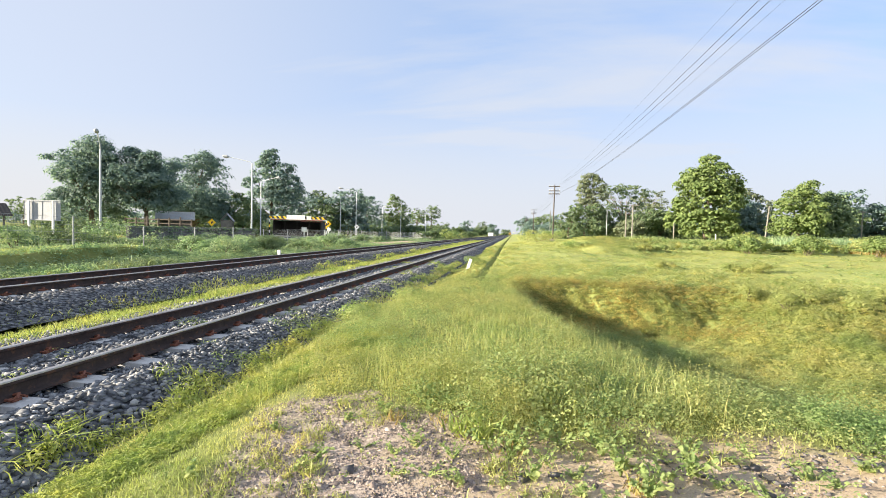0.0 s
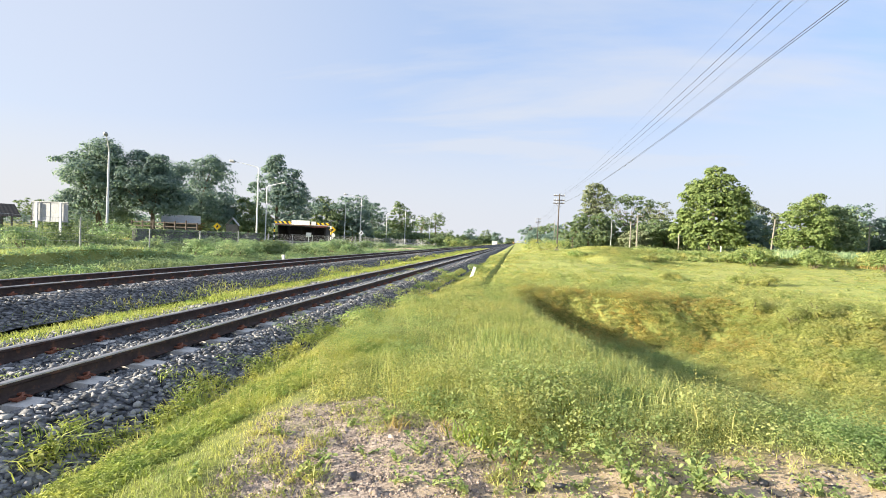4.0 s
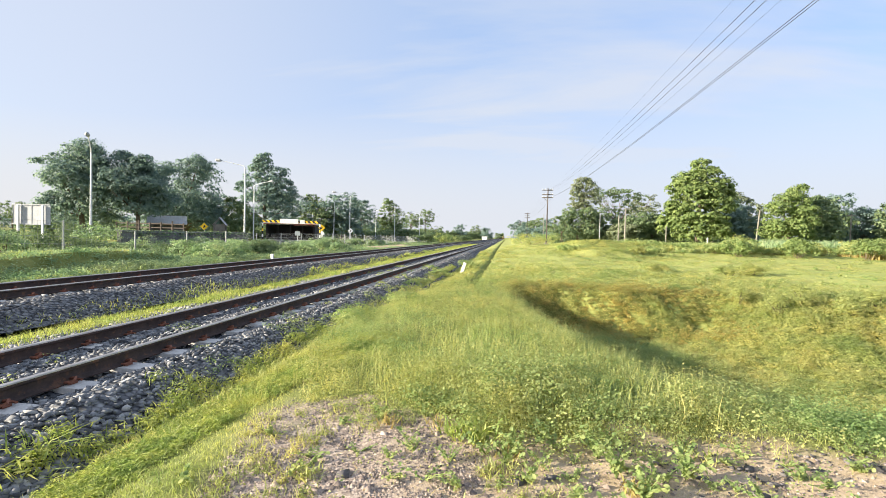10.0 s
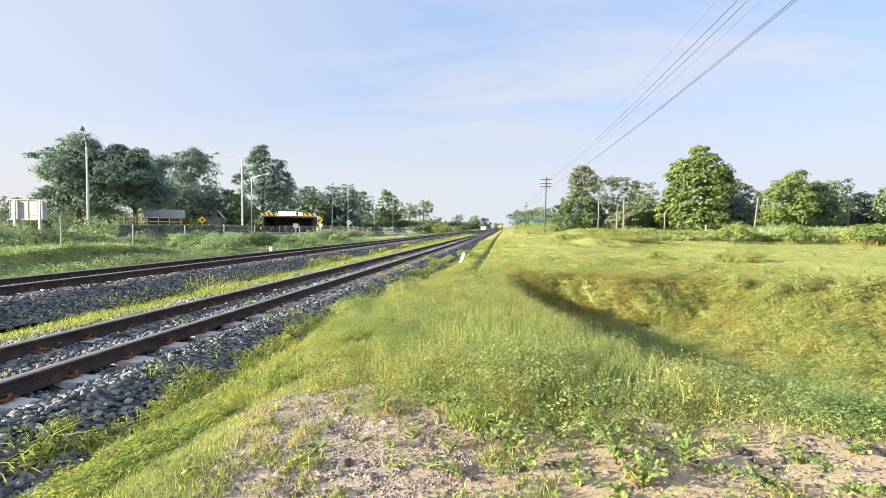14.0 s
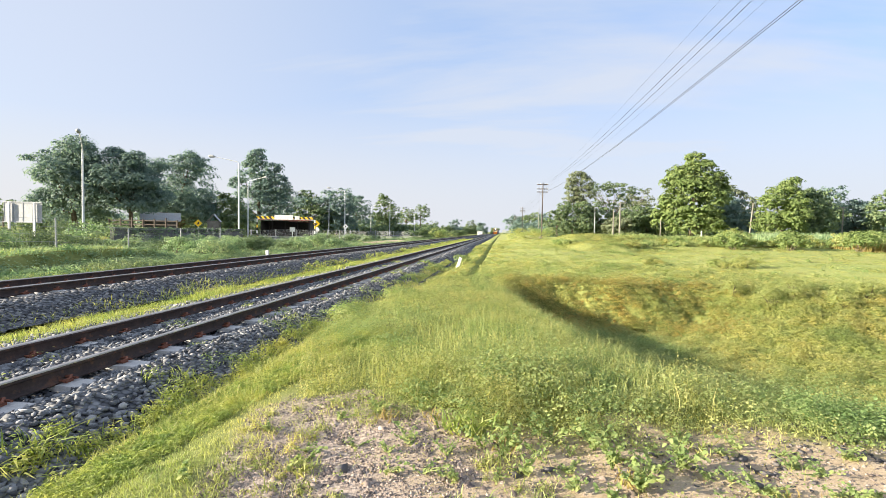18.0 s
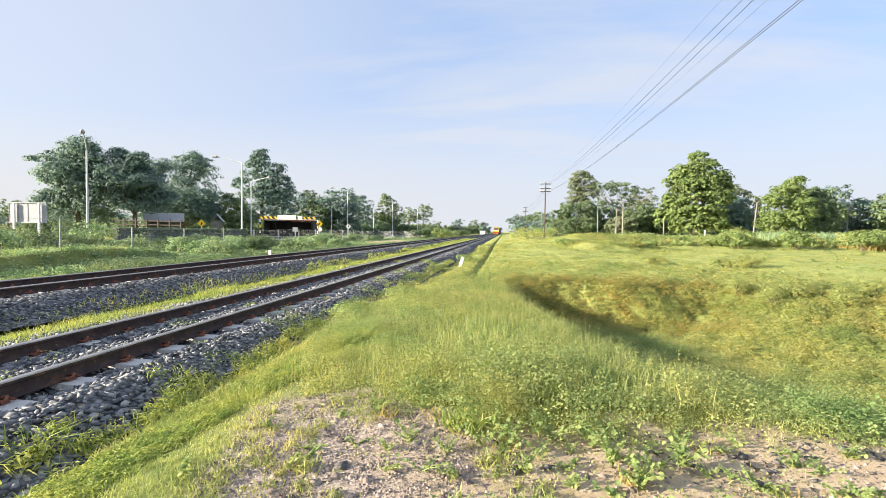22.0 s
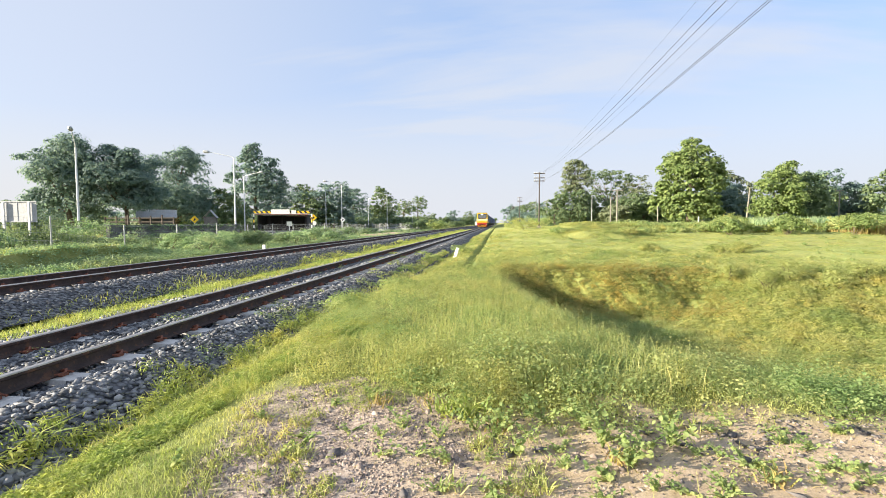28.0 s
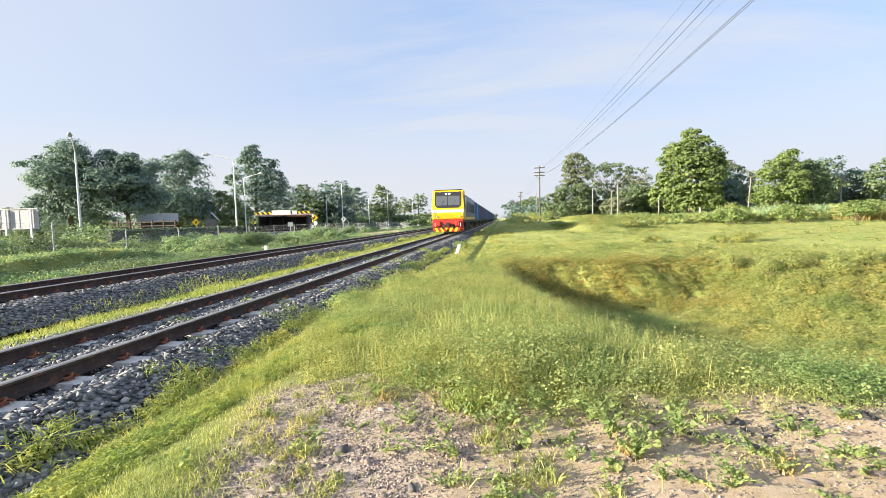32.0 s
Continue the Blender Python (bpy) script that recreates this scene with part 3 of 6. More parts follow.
def sprig_cloud(x, y, z, h, size, k, aspect=0.66, whole=True):
    """Small upright plants: k leaves round each stem, wider and flatter towards the top."""
    n = len(x)
    up = rng.uniform(0.3, 1.0, (n, k, 1))
    a = rng.uniform(0, 2 * np.pi, (n, k, 1))
    out = np.concatenate([np.cos(a), np.sin(a), 0 * a], 2)
    reach = (0.5 * h + 1.1 * size)[:, None, None] * rng.uniform(0.25, 1.0, (n, k, 1)) * (1.15 - 0.5 * up)
    p = np.stack([x, y, z], 1)[:, None, :] + out * reach + np.array([0, 0, 1.0]) * up * h[:, None, None]
    nr = out * 0.45 + np.array([0, 0, 0.85]) + rng.normal(size=p.shape) * 0.2
    p, nr, sz = p.reshape(-1, 3), nr.reshape(-1, 3), (size[:, None] * rng.uniform(0.65, 1.35, (n, k))).ravel()
    if whole:
        return leaf_cloud(p, nr, sz, aspect)
    a = np.cross(nr, rng.normal(size=p.shape))
    a *= (sz / (np.linalg.norm(a, axis=1) + 1e-9))[:, None]
    b = np.cross(nr, a)
    b *= (sz / (np.linalg.norm(b, axis=1) + 1e-9) * 0.4)[:, None]
    return np.stack([p - a * 0.5 + b, p - a * 0.5 - b, p + a * 0.5], 1).reshape(-1, 3), np.arange(3 * len(p)).reshape(-1, 3)


def leaf_cloud(points, normals, sizes, aspect=0.55):
    """Folded diamond leaves: 4 corners and 2 triangles each."""
    n = len(points)
    nrm = normals / (np.linalg.norm(normals, axis=1, keepdims=True) + 1e-9)
    a = np.cross(nrm, rng.normal(size=(n, 3)))
    a /= np.linalg.norm(a, axis=1, keepdims=True) + 1e-9
    b = np.cross(nrm, a)
    s = sizes[:, None]
    fold = nrm * s * 0.12
    v = np.stack([points - a * s * 0.5, points + b * s * aspect * 0.5 + fold, points + a * s * 0.5, points - b * s * aspect * 0.5 + fold], 1).reshape(-1, 3)
    i = np.arange(n)[:, None] * 4
    f = np.concatenate([i + np.array([[0, 1, 2]]), i + np.array([[0, 2, 3]])], 1).reshape(-1, 3)
    return v, f


def blade_cloud(x, y, z, h, w, lean, bend=0.5):
    """Bent blades: 5 corners, 3 triangles each."""
    n = len(x)
    ang = rng.uniform(0, 2 * np.pi, n)
    turn = rng.uniform(0, 2 * np.pi, n)
    dx, dy = np.cos(ang) * w * 0.5, np.sin(ang) * w * 0.5
    lx, ly = np.cos(turn) * lean * h, np.sin(turn) * lean * h
    base = np.stack([x, y, z], 1)
    side = np.stack([dx, dy, np.zeros(n)], 1)
    mid = base + np.stack([lx * 0.35, ly * 0.35, h * 0.6], 1)
    tip = base + np.stack([lx, ly, h * (1 - 0.35 * np.minimum(lean, 1.2) * bend)], 1)
    v = np.stack([base - side, base + side, mid - side * 0.8, mid + side * 0.8, tip], 1).reshape(-1, 3)
    i = np.arange(n)[:, None] * 5
    f = np.concatenate([i + np.array([[0, 1, 3]]), i + np.array([[0, 3, 2]]), i + np.array([[2, 3, 4]])], 1).reshape(-1, 3)
    return v, f


def crown_points(lobes, clumps, per, clump_r):
    """Leaf places on clumps over a set of lobes (x, y, z, rx, ry, rz): most clumps in the outer shell, some within."""
    vol = np.array([l[3] * l[4] + l[4] * l[5] + l[3] * l[5] for l in lobes])
    pick = rng.choice(len(lobes), clumps, p=vol / vol.sum())
    L = np.array(lobes)[pick]
    d = rng.normal(size=(clumps, 3))
    d /= np.linalg.norm(d, axis=1, keepdims=True)
    d[:, 2] = np.where(d[:, 2] < -0.6, -d[:, 2], d[:, 2])
    r = np.where(rng.uniform(0, 1, clumps) < 0.78, rng.uniform(0.78, 1.0, clumps), rng.uniform(0.3, 0.78, clumps))[:, None]
    c = L[:, :3] + d * r * L[:, 3:]
    cr = clump_r * rng.uniform(0.7, 1.5, clumps)
    e = rng.normal(size=(clumps, per, 3))
    e /= np.linalg.norm(e, axis=2, keepdims=True)
    e[:, :, 2] = np.where(e[:, :, 2] < -0.35, -e[:, :, 2], e[:, :, 2])
    q = rng.uniform(0.6, 1.0, (clumps, per, 1))
    p = c[:, None, :] + e * q * cr[:, None, None] * np.array([1.0, 1.0, 0.72])
    nrm = e * 1.0 + d[:, None, :] * 0.3 + np.array([0, 0, 0.25]) + rng.normal(size=e.shape) * 0.18
    return p.reshape(-1, 3), nrm.reshape(-1, 3), c


def build_tree(name, x, y, lobes, trunk_h, trunk_r, leaf, mat, clumps, per, clump_r, label, limbs=7, bare=0.0):
    z0 = float(land(x, y)) - 0.05
    t = thing(name, pose(x, y, z0), label, "tree")
    p, nrm, centres = crown_points(lobes, clumps, per, clump_r)
    v, f = leaf_cloud(p, nrm, leaf * rng.uniform(0.7, 1.3, len(p)), 0.8)
    mesh_from("crown", v, f, mat, t)
    bm = bmesh.new()
    bend = rng.uniform(-0.4, 0.4, 2)
    top = Vector((bend[0], bend[1], trunk_h))
    tube(bm, ((0, 0, -0.1), (0, 0, 0.25), (bend[0] * 0.3, bend[1] * 0.4, trunk_h * 0.45), top), (trunk_r * 1.35, trunk_r, trunk_r * 0.85, trunk_r * 0.62), 9)
    order = rng.permutation(len(centres))[:limbs]
    for k in order:
        c = Vector(centres[k])
        s = Vector((bend[0] * 0.6, bend[1] * 0.6, trunk_h * rng.uniform(0.55, 0.98)))
        if c.z < s.z:
            s.z = max(0.8, c.z * 0.7)
        m1 = s.lerp(c, 0.45) + Vector((0, 0, 0.06 * (c - s).length)) + Vector(rng.normal(size=3) * 0.15)
        tube(bm, (s, m1, c), (trunk_r * 0.36, trunk_r * 0.2, trunk_r * 0.06), 6)
        for j in range(2):
            e = c + Vector(rng.normal(size=3)) * clump_r * 1.3
            tube(bm, (m1, m1.lerp(e, 0.6) + Vector((0, 0, 0.15)), e), (trunk_r * 0.14, trunk_r * 0.08, trunk_r * 0.03), 5)
    part("trunk", bm, BARK, t, smooth=True)
    return t


def dome(w, h, z0, n=6, seed=1):
    """Lobes of an irregular crown of width w and height h whose lower edge is at z0."""
    r = np.random.default_rng(seed)
    out = [(0, 0, z0 + h * 0.5, w * 0.40, w * 0.38, h * 0.48), (0, 0, z0 + h * 0.25, w * 0.36, w * 0.36, h * 0.25)]
    for i in range(n):
        a = 2 * np.pi * i / n + r.uniform(-0.4, 0.4)
        d = w * r.uniform(0.22, 0.36)
        s = r.uniform(0.15, 0.25) * w
        out.append((math.cos(a) * d, math.sin(a) * d, z0 + h * r.uniform(0.2, 0.8), s, s, s * r.uniform(0.7, 1.0)))
    for i in range(3):
        s = w * r.uniform(0.1, 0.17)
        out.append((w * r.uniform(-0.25, 0.25), w * r.uniform(-0.15, 0.15), z0 + h * r.uniform(0.84, 0.97), s, s, s * 0.8))
    return out


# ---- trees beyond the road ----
build_tree("broadleaf_tree", -57.3, 55.5, dome(11.6, 11.2, 0.8, 9, 3), 5.0, 0.38, 0.29, LEAF_HAZED, 620, 46, 0.9, "large dark broad-crowned tree beyond the road")
build_tree("broadleaf_tree", -50.0, 56.6, dome(9.6, 8.4, 2.5, 8, 4), 4.0, 0.34, 0.29, LEAF_HAZED, 520, 46, 0.9, "dark dense tree beside a larger one")
build_tree("broadleaf_tree", -53.3, 70.1, dome(14.5, 13.3, 0.2, 10, 5), 5.6, 0.36, 0.33, LEAF_HAZED, 460, 44, 0.94, "open-crowned dark tree with gaps of sky", limbs=12)
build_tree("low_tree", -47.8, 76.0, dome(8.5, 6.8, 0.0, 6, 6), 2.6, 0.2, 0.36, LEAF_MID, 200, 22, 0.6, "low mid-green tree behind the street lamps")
build_tree("tall_tree", -50.8, 91.0, [(0.4, 0, 5.5, 6.6, 5.4, 5.4), (3.2, 0, 9.6, 3.8, 3.2, 3.6), (-1.0, 0, 12.6, 3.2, 2.6, 3.8), (-4.6, 0, 10.5, 2.0, 1.6, 1.5), (3.4, 0, 13.6, 1.6, 1.3, 1.5), (-0.4, 0, 16.6, 1.8, 1.5, 1.4)], 10.5, 0.42, 0.46, LEAF_HAZED, 560, 20, 0.8, "tall dark tree with a feathery top", limbs=10)
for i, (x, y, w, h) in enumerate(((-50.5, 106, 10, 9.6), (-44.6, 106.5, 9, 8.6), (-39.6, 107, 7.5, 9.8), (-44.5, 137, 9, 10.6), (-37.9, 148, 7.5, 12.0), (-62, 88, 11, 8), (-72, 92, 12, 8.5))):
    build_tree("roadside_tree", x, y, dome(w * 1.45, h + 1.4, -0.3, 8, 20 + i), h * 0.5, 0.26, 0.46, (LEAF_HAZED, LEAF_MID)[i % 3 == 1], 280, 20, 0.75, "dark green tree in a roadside row")
for i, (x, y, w, h) in enumerate(((-35.2, 168, 7, 8.6), (-30.2, 169, 7, 9.6))):
    build_tree("airy_tree", x, y, dome(w * 1.2, h * 0.66, h * 0.46, 7, 40 + i), h * 0.7, 0.22, 0.4, LEAF_MID, 110, 14, 0.6, "thin-crowned tree with bare lower trunk", limbs=9)
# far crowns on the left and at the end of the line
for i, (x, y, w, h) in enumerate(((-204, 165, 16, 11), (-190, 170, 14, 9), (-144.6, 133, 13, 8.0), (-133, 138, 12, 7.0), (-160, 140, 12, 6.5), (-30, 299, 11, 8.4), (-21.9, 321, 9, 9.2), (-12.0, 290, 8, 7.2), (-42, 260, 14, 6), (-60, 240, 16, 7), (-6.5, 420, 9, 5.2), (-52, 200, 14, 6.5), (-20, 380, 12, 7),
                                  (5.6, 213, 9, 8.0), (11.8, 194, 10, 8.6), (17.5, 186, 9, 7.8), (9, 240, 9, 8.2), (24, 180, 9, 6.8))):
    build_tree("distant_tree", x, y, dome(w * 1.15, h + 0.3, -0.3, 6, 60 + i), h * 0.5, 0.25, 0.6, LEAF_HAZED if i % 2 else LEAF_MID, 120, 18, 0.85, "distant rounded tree in the haze")

# ---- trees along the field ----
build_tree("tall_tree", 15.4, 98.6, [(0.3, 0, 11.0, 3.0, 2.6, 2.2), (1.6, 0, 9.0, 2.2, 2.0, 1.6), (-0.8, 0, 8.4, 2.0, 2, 1.4), (0.2, 0, 12.7, 1.8, 1.7, 0.9), (2.0, 0, 11.8, 1.0, 1, 0.7), (0.4, 0, 6.4, 2.4, 2.2, 2.4), (-1.4, 0, 10.2, 1.3, 1.2, 1.6)], 9.5, 0.22, 0.36, LEAF_DRY, 280, 16, 0.55, "tall slender tree with a pale open crown", limbs=13)
build_tree("bushy_tree", 14.2, 95.5, dome(9.0, 7.2, -0.2, 7, 81), 3.2, 0.2, 0.36, LEAF_MID, 260, 20, 0.6, "dense dark bushy tree beside the field")
build_tree("bushy_tree", 10.9, 94.0, dome(6.6, 6.4, -0.9, 6, 82), 3.0, 0.2, 0.36, LEAF_MID, 110, 20, 0.55, "bushy mid-green tree near the telegraph poles")
build_tree("umbrella_tree", 23.8, 104.7, [(-2.2, 0, 10.6, 3.0, 2.6, 1.3), (2.2, 0, 10.4, 3.4, 2.8, 1.4), (0.2, 0, 11.2, 3.0, 2.4, 1.1), (4.4, 0, 10.2, 1.8, 1.6, 1.2), (-4.0, 0, 10.6, 1.5, 1.4, 1.3), (0, 0, 7.6, 4.6, 3.4, 2.4), (2.4, 0, 5.4, 3.4, 3, 2.6), (-2.6, 0, 5.6, 3.0, 3, 2.6)], 5.5, 0.3, 0.33, LEAF_MID, 230, 16, 0.58, "spreading tree with pale bare limbs showing", limbs=11)
for i, (x, y, w, h, m) in enumerate(((19.5, 98, 7.4, 5.4, LEAF_MID), (24.5, 97, 7.4, 5.0, LEAF_MID), (29.0, 97.5, 8, 5.8, LEAF_MID), (32.6, 99, 7, 5.6, LEAF_MID), (22, 93, 6, 3.4, LEAF_DRY))):
    build_tree("bushy_tree", x, y, dome(w * 1.1, h + 0.5, -0.2, 7, 90 + i), h * 0.4, 0.2, 0.36, m, 220, 20, 0.6, "dense leafy tree at the edge of the field")
build_tree("pale_tree", 38.5, 137.0, dome(11, 9, 4.6, 7, 100), 8.0, 0.3, 0.5, LEAF_DRY, 110, 16, 0.8, "pale thin-leaved tree behind the others", limbs=12)
build_tree("pale_tree", 47.0, 139.0, dome(10, 7.5, 4.0, 7, 101), 7.0, 0.3, 0.5, LEAF_DRY, 90, 16, 0.8, "pale thin-leaved tree behind the others", limbs=12)
build_tree("teak_tree", 35.1, 91.3, [(0.2, 0, 7.2, 5.4, 4.8, 4.6), (-3.2, 0, 5.6, 3.2, 3, 3.2), (3.6, 0, 8.4, 3.0, 3, 3.2), (-1.6, 0, 11.4, 3.0, 2.8, 2.6), (1.6, 0, 12.2, 3.0, 2.8, 2.6), (0.4, 0, 14.6, 1.9, 1.8, 1.7), (-4.6, 0, 4.0, 2.2, 2, 2.2), (4.4, 0, 11.4, 1.6, 1.6, 1.3), (-3.6, 0, 10.6, 1.8, 1.7, 1.4), (0.5, -0.6, 2.8, 5.2, 4.6, 2.8), (3.4, 0, 3.6, 2.6, 2.4, 2.8)], 9.0, 0.36, 0.46, LEAF_BRIGHT, 1000, 22, 0.76, "tall sunlit tree with large bright green leaves")
for i, (x, y, w, h, m) in enumerate(((52.5, 118, 9, 11.5, LEAF_HAZED), (59.6, 125, 10, 13.0, LEAF_DRY), (46.0, 99.5, 7, 7.0, LEAF_HAZED))):
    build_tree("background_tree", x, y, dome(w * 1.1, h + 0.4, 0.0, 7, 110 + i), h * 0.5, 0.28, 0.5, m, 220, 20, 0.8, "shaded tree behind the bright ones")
build_tree("round_tree", 46.0, 82.6, dome(9.6, 10.2, -0.3, 9, 120), 4.0, 0.3, 0.32, LEAF_BRIGHT, 600, 22, 0.66, "rounded sunlit tree at the edge of the field")
build_tree("round_tree", 52.5, 86.0, dome(7.4, 8.8, -0.3, 8, 121), 4.0, 0.3, 0.4, LEAF_MID, 300, 20, 0.66, "rounded leafy tree in a field hedge")
for i, (x, y, w, h, m) in enumerate(((60.0, 98, 9, 9.6, LEAF_MID), (67.0, 106, 10, 11.2, LEAF_HAZED), (73.5, 107, 8, 8.6, LEAF_HAZED), (75.5, 99, 10, 11.0, LEAF_MID), (84, 101, 11, 11.5, LEAF_MID), (94, 104, 12, 12.0, LEAF_HAZED), (105, 106, 12, 11.0, LEAF_MID))):
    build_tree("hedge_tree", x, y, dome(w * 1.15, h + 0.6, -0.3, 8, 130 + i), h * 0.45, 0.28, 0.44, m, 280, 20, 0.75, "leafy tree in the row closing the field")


# ---- shrubs ----
def build_shrub(name, x, y, w, h, mat, label, leaf=0.16, n=60, per=26, seed=1):
    z0 = float(land(x, y)) - 0.04
    t = thing(name, pose(x, y, z0), label, "shrub")
    r = np.random.default_rng(seed)
    lobes = [(r.uniform(-0.3, 0.3) * w, r.uniform(-0.3, 0.3) * w, h * r.uniform(0.3, 0.55), w * r.uniform(0.2, 0.32), w * r.uniform(0.2, 0.32), h * r.uniform(0.3, 0.48)) for _ in range(6)]
    p, nrm, c = crown_points(lobes, n, per, 0.16 * h + 0.12)
    p[:, 2] = np.maximum(p[:, 2], 0.03)
    v, f = leaf_cloud(p, nrm, leaf * rng.uniform(0.6, 1.4, len(p)))
    mesh_from("foliage", v, f, mat, t)
    q = min(1.0, 0.4 + 0.5 * h)
    for k in range(6):
        e = Vector(c[k])
        bm = bmesh.new()
        tube(bm, ((e.x * 0.15, e.y * 0.15, 0), (e.x * 0.5, e.y * 0.5, max(0.05, e.z * 0.6)), (e.x, e.y, max(0.08, e.z))), (0.025 * q, 0.018 * q, 0.008 * q), 5)
        part("stem", bm, BARK, t)


for i in range(15):
    y = 47 + (i % 3) * 3.4 + random.uniform(-1, 1)
    build_shrub("hedge_shrub", 24 + i * 1.9 + random.uniform(-0.6, 0.6), y + 4, random.uniform(3.0, 4.6), random.uniform(1.3, 2.3), (LEAF_BRIGHT, WEED, BANK_LEAF)[i % 3], "sunlit yellow-green shrub along the field edge", 0.24, 60, 24, 200 + i)
for i, (x, y, w, h) in enumerate(((6.4, 46, 2.4, 0.7), (12.6, 46.5, 2.8, 0.6), (14.6, 48, 3.0, 0.7), (3.4, 62, 5, 1.2), (5.8, 74, 5, 1.8), (2.6, 84, 5, 1.8), (7.5, 90, 6, 2.0), (16, 62, 3, 0.9), (19, 66, 3, 0.8))):
    build_shrub("bank_shrub", x, y, w, h, (WEED, BANK_LEAF)[i % 2], "leafy shrub on the grassy bank", 0.13, 80, 26, 230 + i)
for i, (x, y, w, h) in enumerate(((12.5, 27.5, 2.2, 0.6), (14.2, 28.6, 1.8, 0.65), (7.6, 24.5, 1.4, 0.45))):
    build_shrub("field_shrub", x, y, w, h, BANK_LEAF, "low clump of weeds in the grass", 0.07, 90, 30, 250 + i)
for i in range(14):
    x = 7.0 + 0.42 * i + random.uniform(-0.2, 0.2)
    build_shrub("tall_weed", x, 14.6 - 0.10 * (x - 7) + random.uniform(-0.9, 0.5), random.uniform(0.5, 0.9), random.uniform(0.35, 0.65), BANK_LEAF, "tall pale green weed on the bank of the pit", 0.045, 40, 30, 265 + i)
build_shrub("ballast_weed", -2.85, 15.8, 1.0, 0.34, WEED, "yellow-green weed clump at the foot of the ballast", 0.05, 40, 30, 291)
build_shrub("ballast_weed", -2.75, 19.5, 1.2, 0.45, WEED, "green weed clump beside the drain", 0.06, 40, 30, 292)
build_shrub("ballast_weed", -1.9, 24.0, 1.2, 0.5, WEED, "green weed clump beside the drain", 0.07, 40, 30, 293)
build_shrub("ballast_weed", -2.3, 10.6, 1.1, 0.32, WEED, "leafy weed clump at the foot of the ballast", 0.045, 46, 30, 294)
build_shrub("ballast_weed", -2.45, 7.6, 0.9, 0.28, WEED, "leafy weed clump at the foot of the ballast", 0.04, 46, 30, 295)
for i in range(30):
    build_shrub("hedge_shrub", 14.5 + i * 1.35 + random.uniform(-0.5, 0.5), 56 + 0.12 * i + random.uniform(-1.5, 1.5), random.uniform(2.4, 3.8), random.uniform(0.6, 1.1), (BANK_LEAF, WEED, WEED)[i % 3], "low leafy scrub along the field edge", 0.16, 56, 24, 500 + i)
# scrub between the far track and the road
for i in range(84):
    y = 8 + i * 0.75 + random.uniform(-1, 1)
    x = random.uniform(-23, -14.2)
    if (44 < y < 72 and x > -18.5) or (y < 19.5 and x > -18.8):
        continue
    build_shrub("verge_shrub", x, y, random.uniform(1.6, 3.2), random.uniform(0.6, 1.15), (VERGE, LEAF_MID, VERGE)[i % 3], "low scrub on the railway verge", 0.095, 52, 34, 300 + i)
for i in range(18):
    build_shrub("wall_shrub", random.uniform(-23.6, -21.0), 19 + i * 1.3, random.uniform(1.8, 3), random.uniform(0.5, 0.95), (LEAF_MID, VERGE)[i % 2], "green shrub against the dark wall", 0.12, 56, 30, 420 + i)
for i, (x, y, w, h) in enumerate(((-42.6, 47.4, 3.4, 1.2), (-40.3, 49.0, 3.2, 1.1), (-41.6, 51.5, 2.6, 1.3), (-44.6, 48.2, 3.0, 1.4))):
    build_shrub("roadside_shrub", x, y, w, h, (VERGE, LEAF_MID)[i % 2], "green shrub before a timber rail fence", 0.2, 50, 24, 470 + i)
for i in range(12):
    build_shrub("fence_shrub", random.uniform(-31, -25.5), 20 + i * 2.2, random.uniform(2.4, 4), random.uniform(1.2, 2.1) if i < 5 else random.uniform(0.8, 1.25), (LEAF_MID, VERGE)[i % 2], "green shrub behind the fence", 0.15, 60, 28, 360 + i)
for i in range(16):
    build_shrub("embankment_shrub", random.uniform(-17, -12.4) - i * 0.1, 84 + i * 6, random.uniform(4, 6.5), random.uniform(1.4, 2.6), (LEAF_MID, WEED)[i % 2], "green bush on the railway embankment", 0.3, 50, 24, 380 + i)


# ---- far woods that close the view ----
def build_woods(name, x0, x1, y0, y1, h0, h1, n, mat, label, scale=1.0):
    s = rng.uniform(0, 1, n)
    cx = x0 + (x1 - x0) * s
    cy = y0 + (y1 - y0) * s + rng.uniform(0, 10, n)
    edge = h0 + (h1 - h0) * np.clip(0.5 + 0.5 * wobble(cx, cx, 0.21, 2.0) + 0.25 * wobble(cx, cx, 0.8, 1.0), 0, 1)
    cz = edge * rng.uniform(0, 1, n) ** 0.7
    k = 9
    e = rng.normal(size=(n, k, 3))
    p = np.stack([cx, cy, cz], 1)[:, None, :] + e * 0.55 * scale ** 0.5
    nr = e + np.array([0, -0.4, 0.4])
    v, f = leaf_cloud(p.reshape(-1, 3), nr.reshape(-1, 3), scale * rng.uniform(0.6, 1.3, n * k))
    v[:, 2] = np.maximum(v[:, 2], -0.3)
    tagged(mesh_from(name, v, f, mat), label, "woods", kind="stuff")


build_woods("far_woods", -330, -52, 190, 215, 3.5, 8.5, 2400, LEAF_HAZED, "dark line of distant woods beyond the road")
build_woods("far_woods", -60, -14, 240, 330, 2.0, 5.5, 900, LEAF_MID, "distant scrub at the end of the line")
build_woods("far_woods", 4, 40, 175, 150, 3.0, 6.0, 900, LEAF_HAZED, "dark line of distant woods")
build_woods("far_woods", 30, 200, 128, 150, 4.0, 9.0, 2400, LEAF_HAZED, "dark woods closing the field")
build_woods("hedge_growth", 10, 112, 100, 104, 1.2, 3.4, 3000, LEAF_MID, "undergrowth below the trees along the field", 0.6)
build_woods("hedge_growth", 15, 62, 72, 80, 0.3, 1.2, 4500, WEED, "pale scrub along the field edge below the trees", 0.3)
